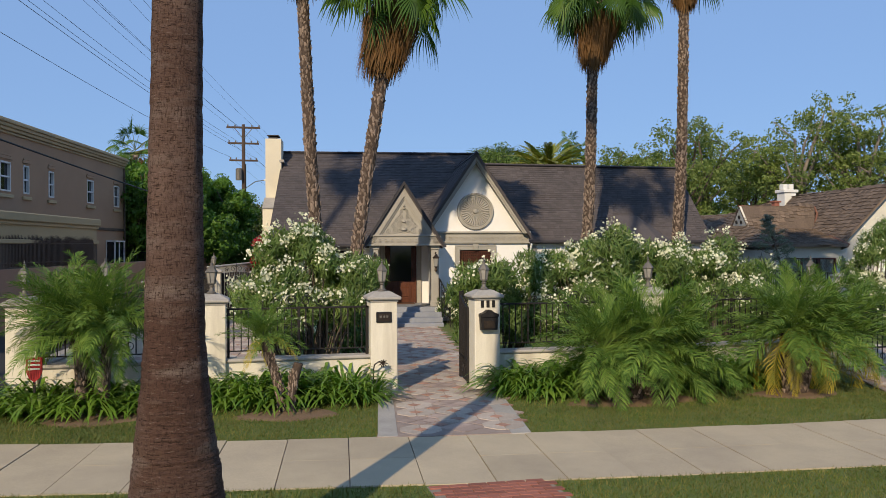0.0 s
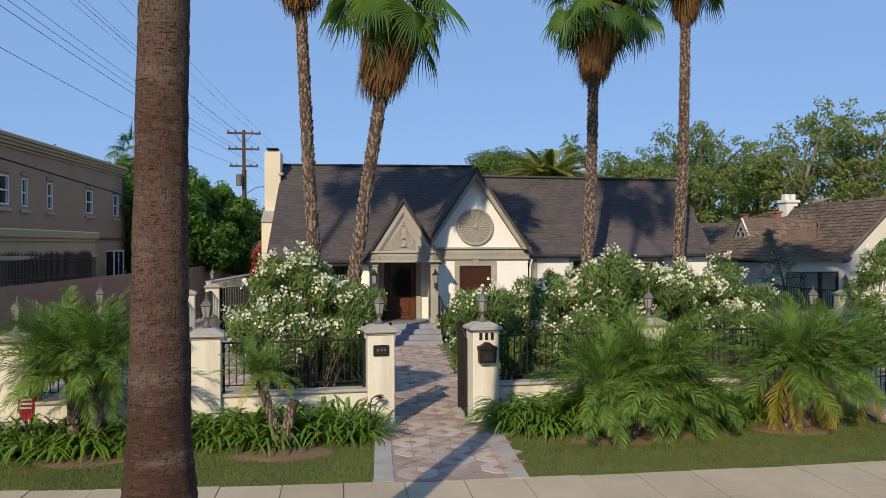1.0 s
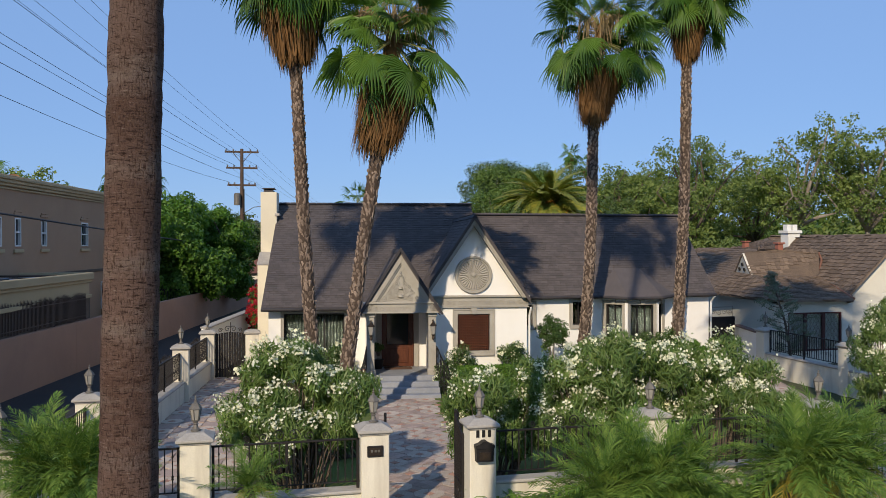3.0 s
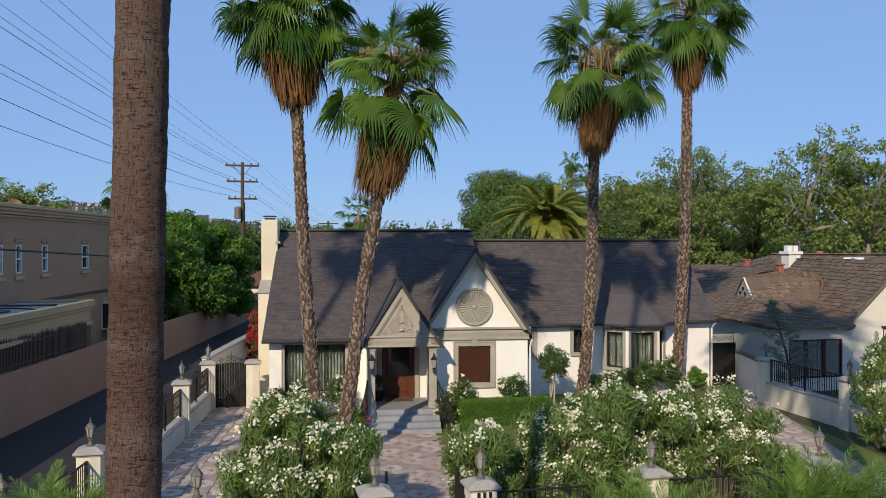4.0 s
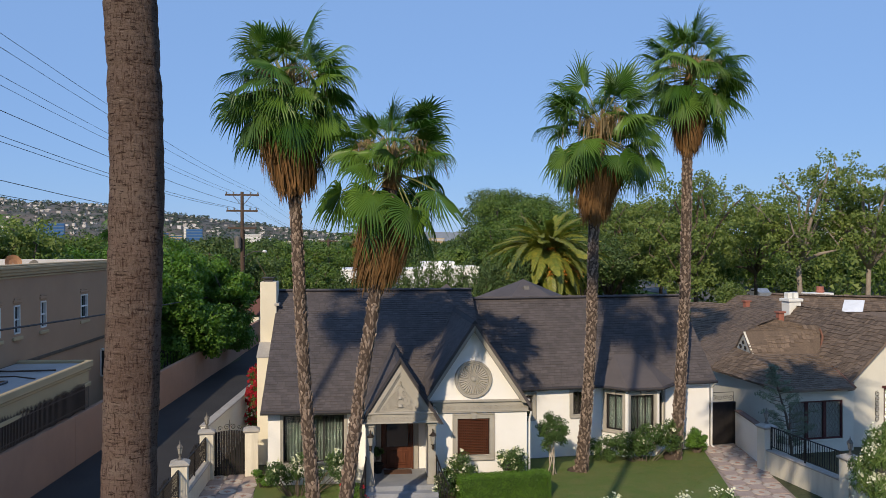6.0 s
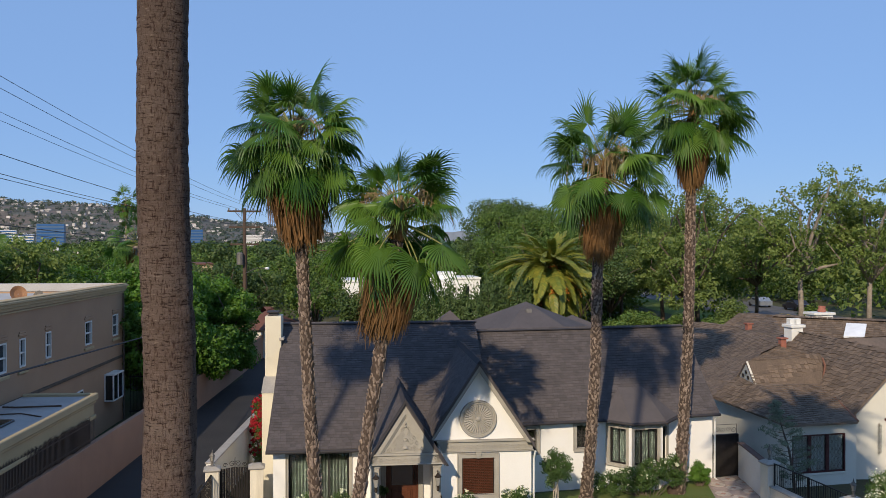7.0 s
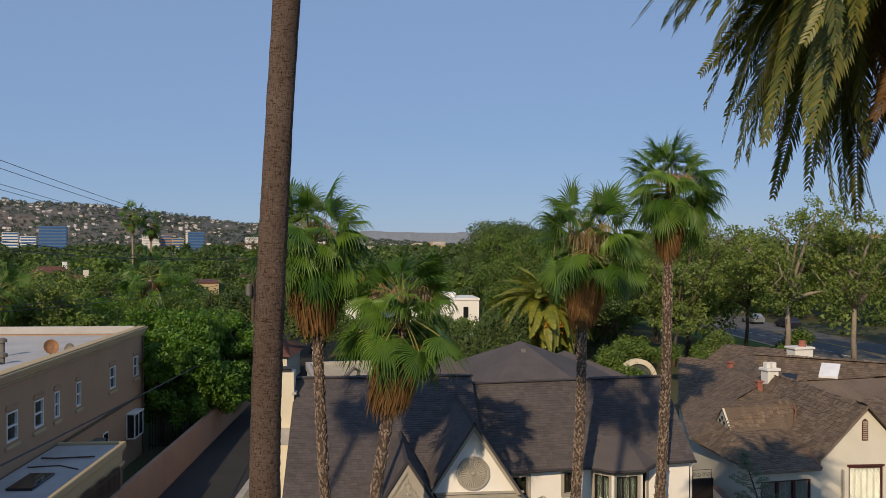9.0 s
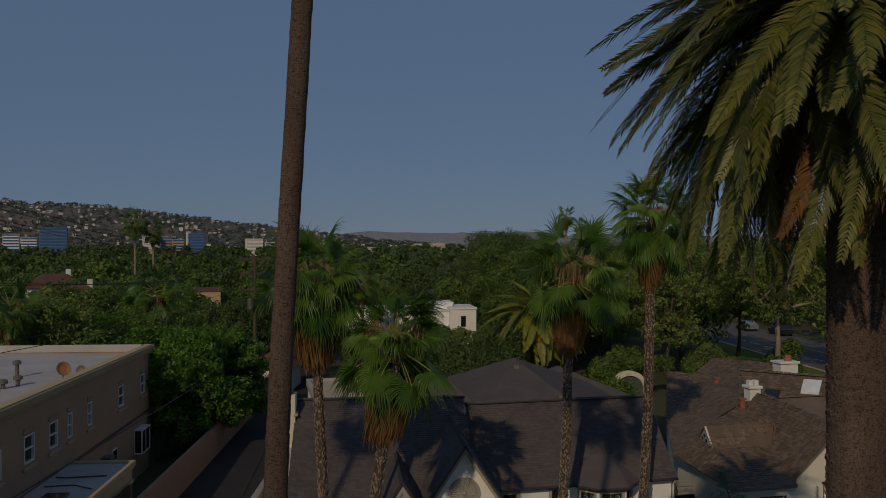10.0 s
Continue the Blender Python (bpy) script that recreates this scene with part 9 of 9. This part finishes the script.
# ---- roof coverings, piece by piece ----
def cover(poly, expo, width, rg_, joint=0.02, jitter=0.012, stagger=0.5):
    """Poses and widths of overlapping tabs over a planar polygon, in courses along its level lines."""
    P = [Vector(p) for p in poly]
    nrm = Vector((0, 0, 0))
    for i in range(len(P)):
        nrm += P[i].cross(P[(i + 1) % len(P)])
    nrm.normalize()
    if nrm.z < 0:
        nrm = -nrm
    ux = Vector((0, 0, 1)).cross(nrm).normalized()
    uy = nrm.cross(ux).normalized()
    o = P[0]
    Q = [((p - o).dot(ux), (p - o).dot(uy)) for p in P]
    y0, y1 = min(q[1] for q in Q), max(q[1] for q in Q)
    out = []
    j = 0
    y = y0 + 0.01
    while y < y1 - 0.02:
        ym = min(y + expo * 0.5, y1 - 0.01)
        cuts = []
        for i in range(len(Q)):
            (xa, ya), (xb, yb) = Q[i], Q[(i + 1) % len(Q)]
            if (ya - ym) * (yb - ym) < 0:
                cuts.append(xa + (xb - xa) * (ym - ya) / (yb - ya))
        if len(cuts) >= 2:
            xa, xb = min(cuts), max(cuts)
            x = xa - width * (stagger * (j % 2) + rg_.uniform(0, 0.3))
            while x < xb:
                w = width * rg_.uniform(0.75, 1.25)
                a, e = max(x, xa), min(x + w, xb)
                if e - a > 0.04:
                    c = o + ux * ((a + e) / 2) + uy * (y + rg_.normal(0, jitter)) + nrm * 0.004
                    m = Matrix(((ux.x, uy.x, nrm.x, c.x), (ux.y, uy.y, nrm.y, c.y), (ux.z, uy.z, nrm.z, c.z), (0, 0, 0, 1)))
                    out.append((m, (e - a) - joint))
                x += w
        y += expo
        j += 1
    return out


def tab(g, m, w, expo, thick):
    """A tab: thick at its lower edge, thin where the next course covers it."""
    L = expo * 1.25
    vs = [(-w / 2, 0, 0), (w / 2, 0, 0), (w / 2, 0, thick), (-w / 2, 0, thick), (-w / 2, L, 0.0), (w / 2, L, 0.0)]
    g.add([m @ Vector(v) for v in vs], [(0, 1, 2, 3), (3, 2, 5, 4), (1, 5, 2), (0, 3, 4)])


def clad(owner, polys, expo, width, thick, mat_piece, mat_rest, name, seed, near=300, skip=None, jitter=0.006):
    rg_ = np.random.default_rng(seed)
    tabs = [q for p in polys for q in cover(p, expo, width, rg_, jitter=jitter)]
    if skip:
        tabs = [q for q in tabs if not skip(q[0].translation)]
    tabs.sort(key=lambda q: q[0].translation.y + 2.0 * q[0].translation.z)
    g0 = Build()
    tab(g0, Matrix.Identity(4), 1.0, expo, thick)
    me = g0.data(name)
    me.materials.append(mat_piece)
    for m, w in tabs[:near]:
        piece(name, me, m @ Matrix.Diagonal((w, 1, 1, 1)), owner)
    g = Build()
    for m, w in tabs[near:]:
        tab(g, m, w, expo, thick * rg_.uniform(0.8, 1.3))
    if g.v:
        part(name + "_rest", g, mat_rest, owner, kind="stuff")


L3 = lambda u, v, z: tuple(LEFT @ Vector((u, v, z)))
clad(roof_w, [[L3(-6.75, 0.86, 2.55), L3(0.9, 0.86, 2.55), L3(0.9, 6.15, 6.2), L3(-6.62, 6.15, 6.2)]], 0.125, 0.24, 0.013, M_SHINGLE, M_SHINGLE_I, "shingle", 401, 300)
clad(roof_e, [[(4.6, 30.15, 2.68), (15.06, 30.15, 2.68), (15.06, 33.12, 5.8), (4.6, 33.12, 5.8)]], 0.125, 0.24, 0.013, M_SHINGLE, M_SHINGLE_I, "shingle", 402, 300)
clad(roof_g, [[L3(1.92, -0.42, 2.86), L3(1.92, 3.6, 2.86), L3(0.12, 5.4, 5.55), L3(0.12, -0.42, 5.55)], [L3(-1.68, 3.0, 2.86), L3(-1.68, -0.42, 2.86), L3(0.12, -0.42, 5.55), L3(0.12, 5.4, 5.55)]], 0.125, 0.24, 0.013, M_SHINGLE, M_SHINGLE_I, "shingle", 403, 200)
clad(roof_p, [[L3(-1.08, -1.2, 2.52), L3(-1.08, 1.2, 2.52), L3(-2.3, 4.0, 4.42), L3(-2.3, -1.2, 4.42)], [L3(-3.52, 1.2, 2.52), L3(-3.52, -1.2, 2.52), L3(-2.3, -1.2, 4.42), L3(-2.3, 4.0, 4.42)]], 0.125, 0.24, 0.013, M_SHINGLE, M_SHINGLE_I, "shingle", 404, 200)
clad(nroof, NB_FACETS[:15], 0.20, 0.21, 0.03, M_SHAKE, M_SHAKE_I, "shake", 405, 300, jitter=0.025)
clad(nroof, NB_FACETS[15:], 0.22, 0.25, 0.03, M_SHAKE, M_SHAKE_I, "far_shake", 406, 0, jitter=0.025)
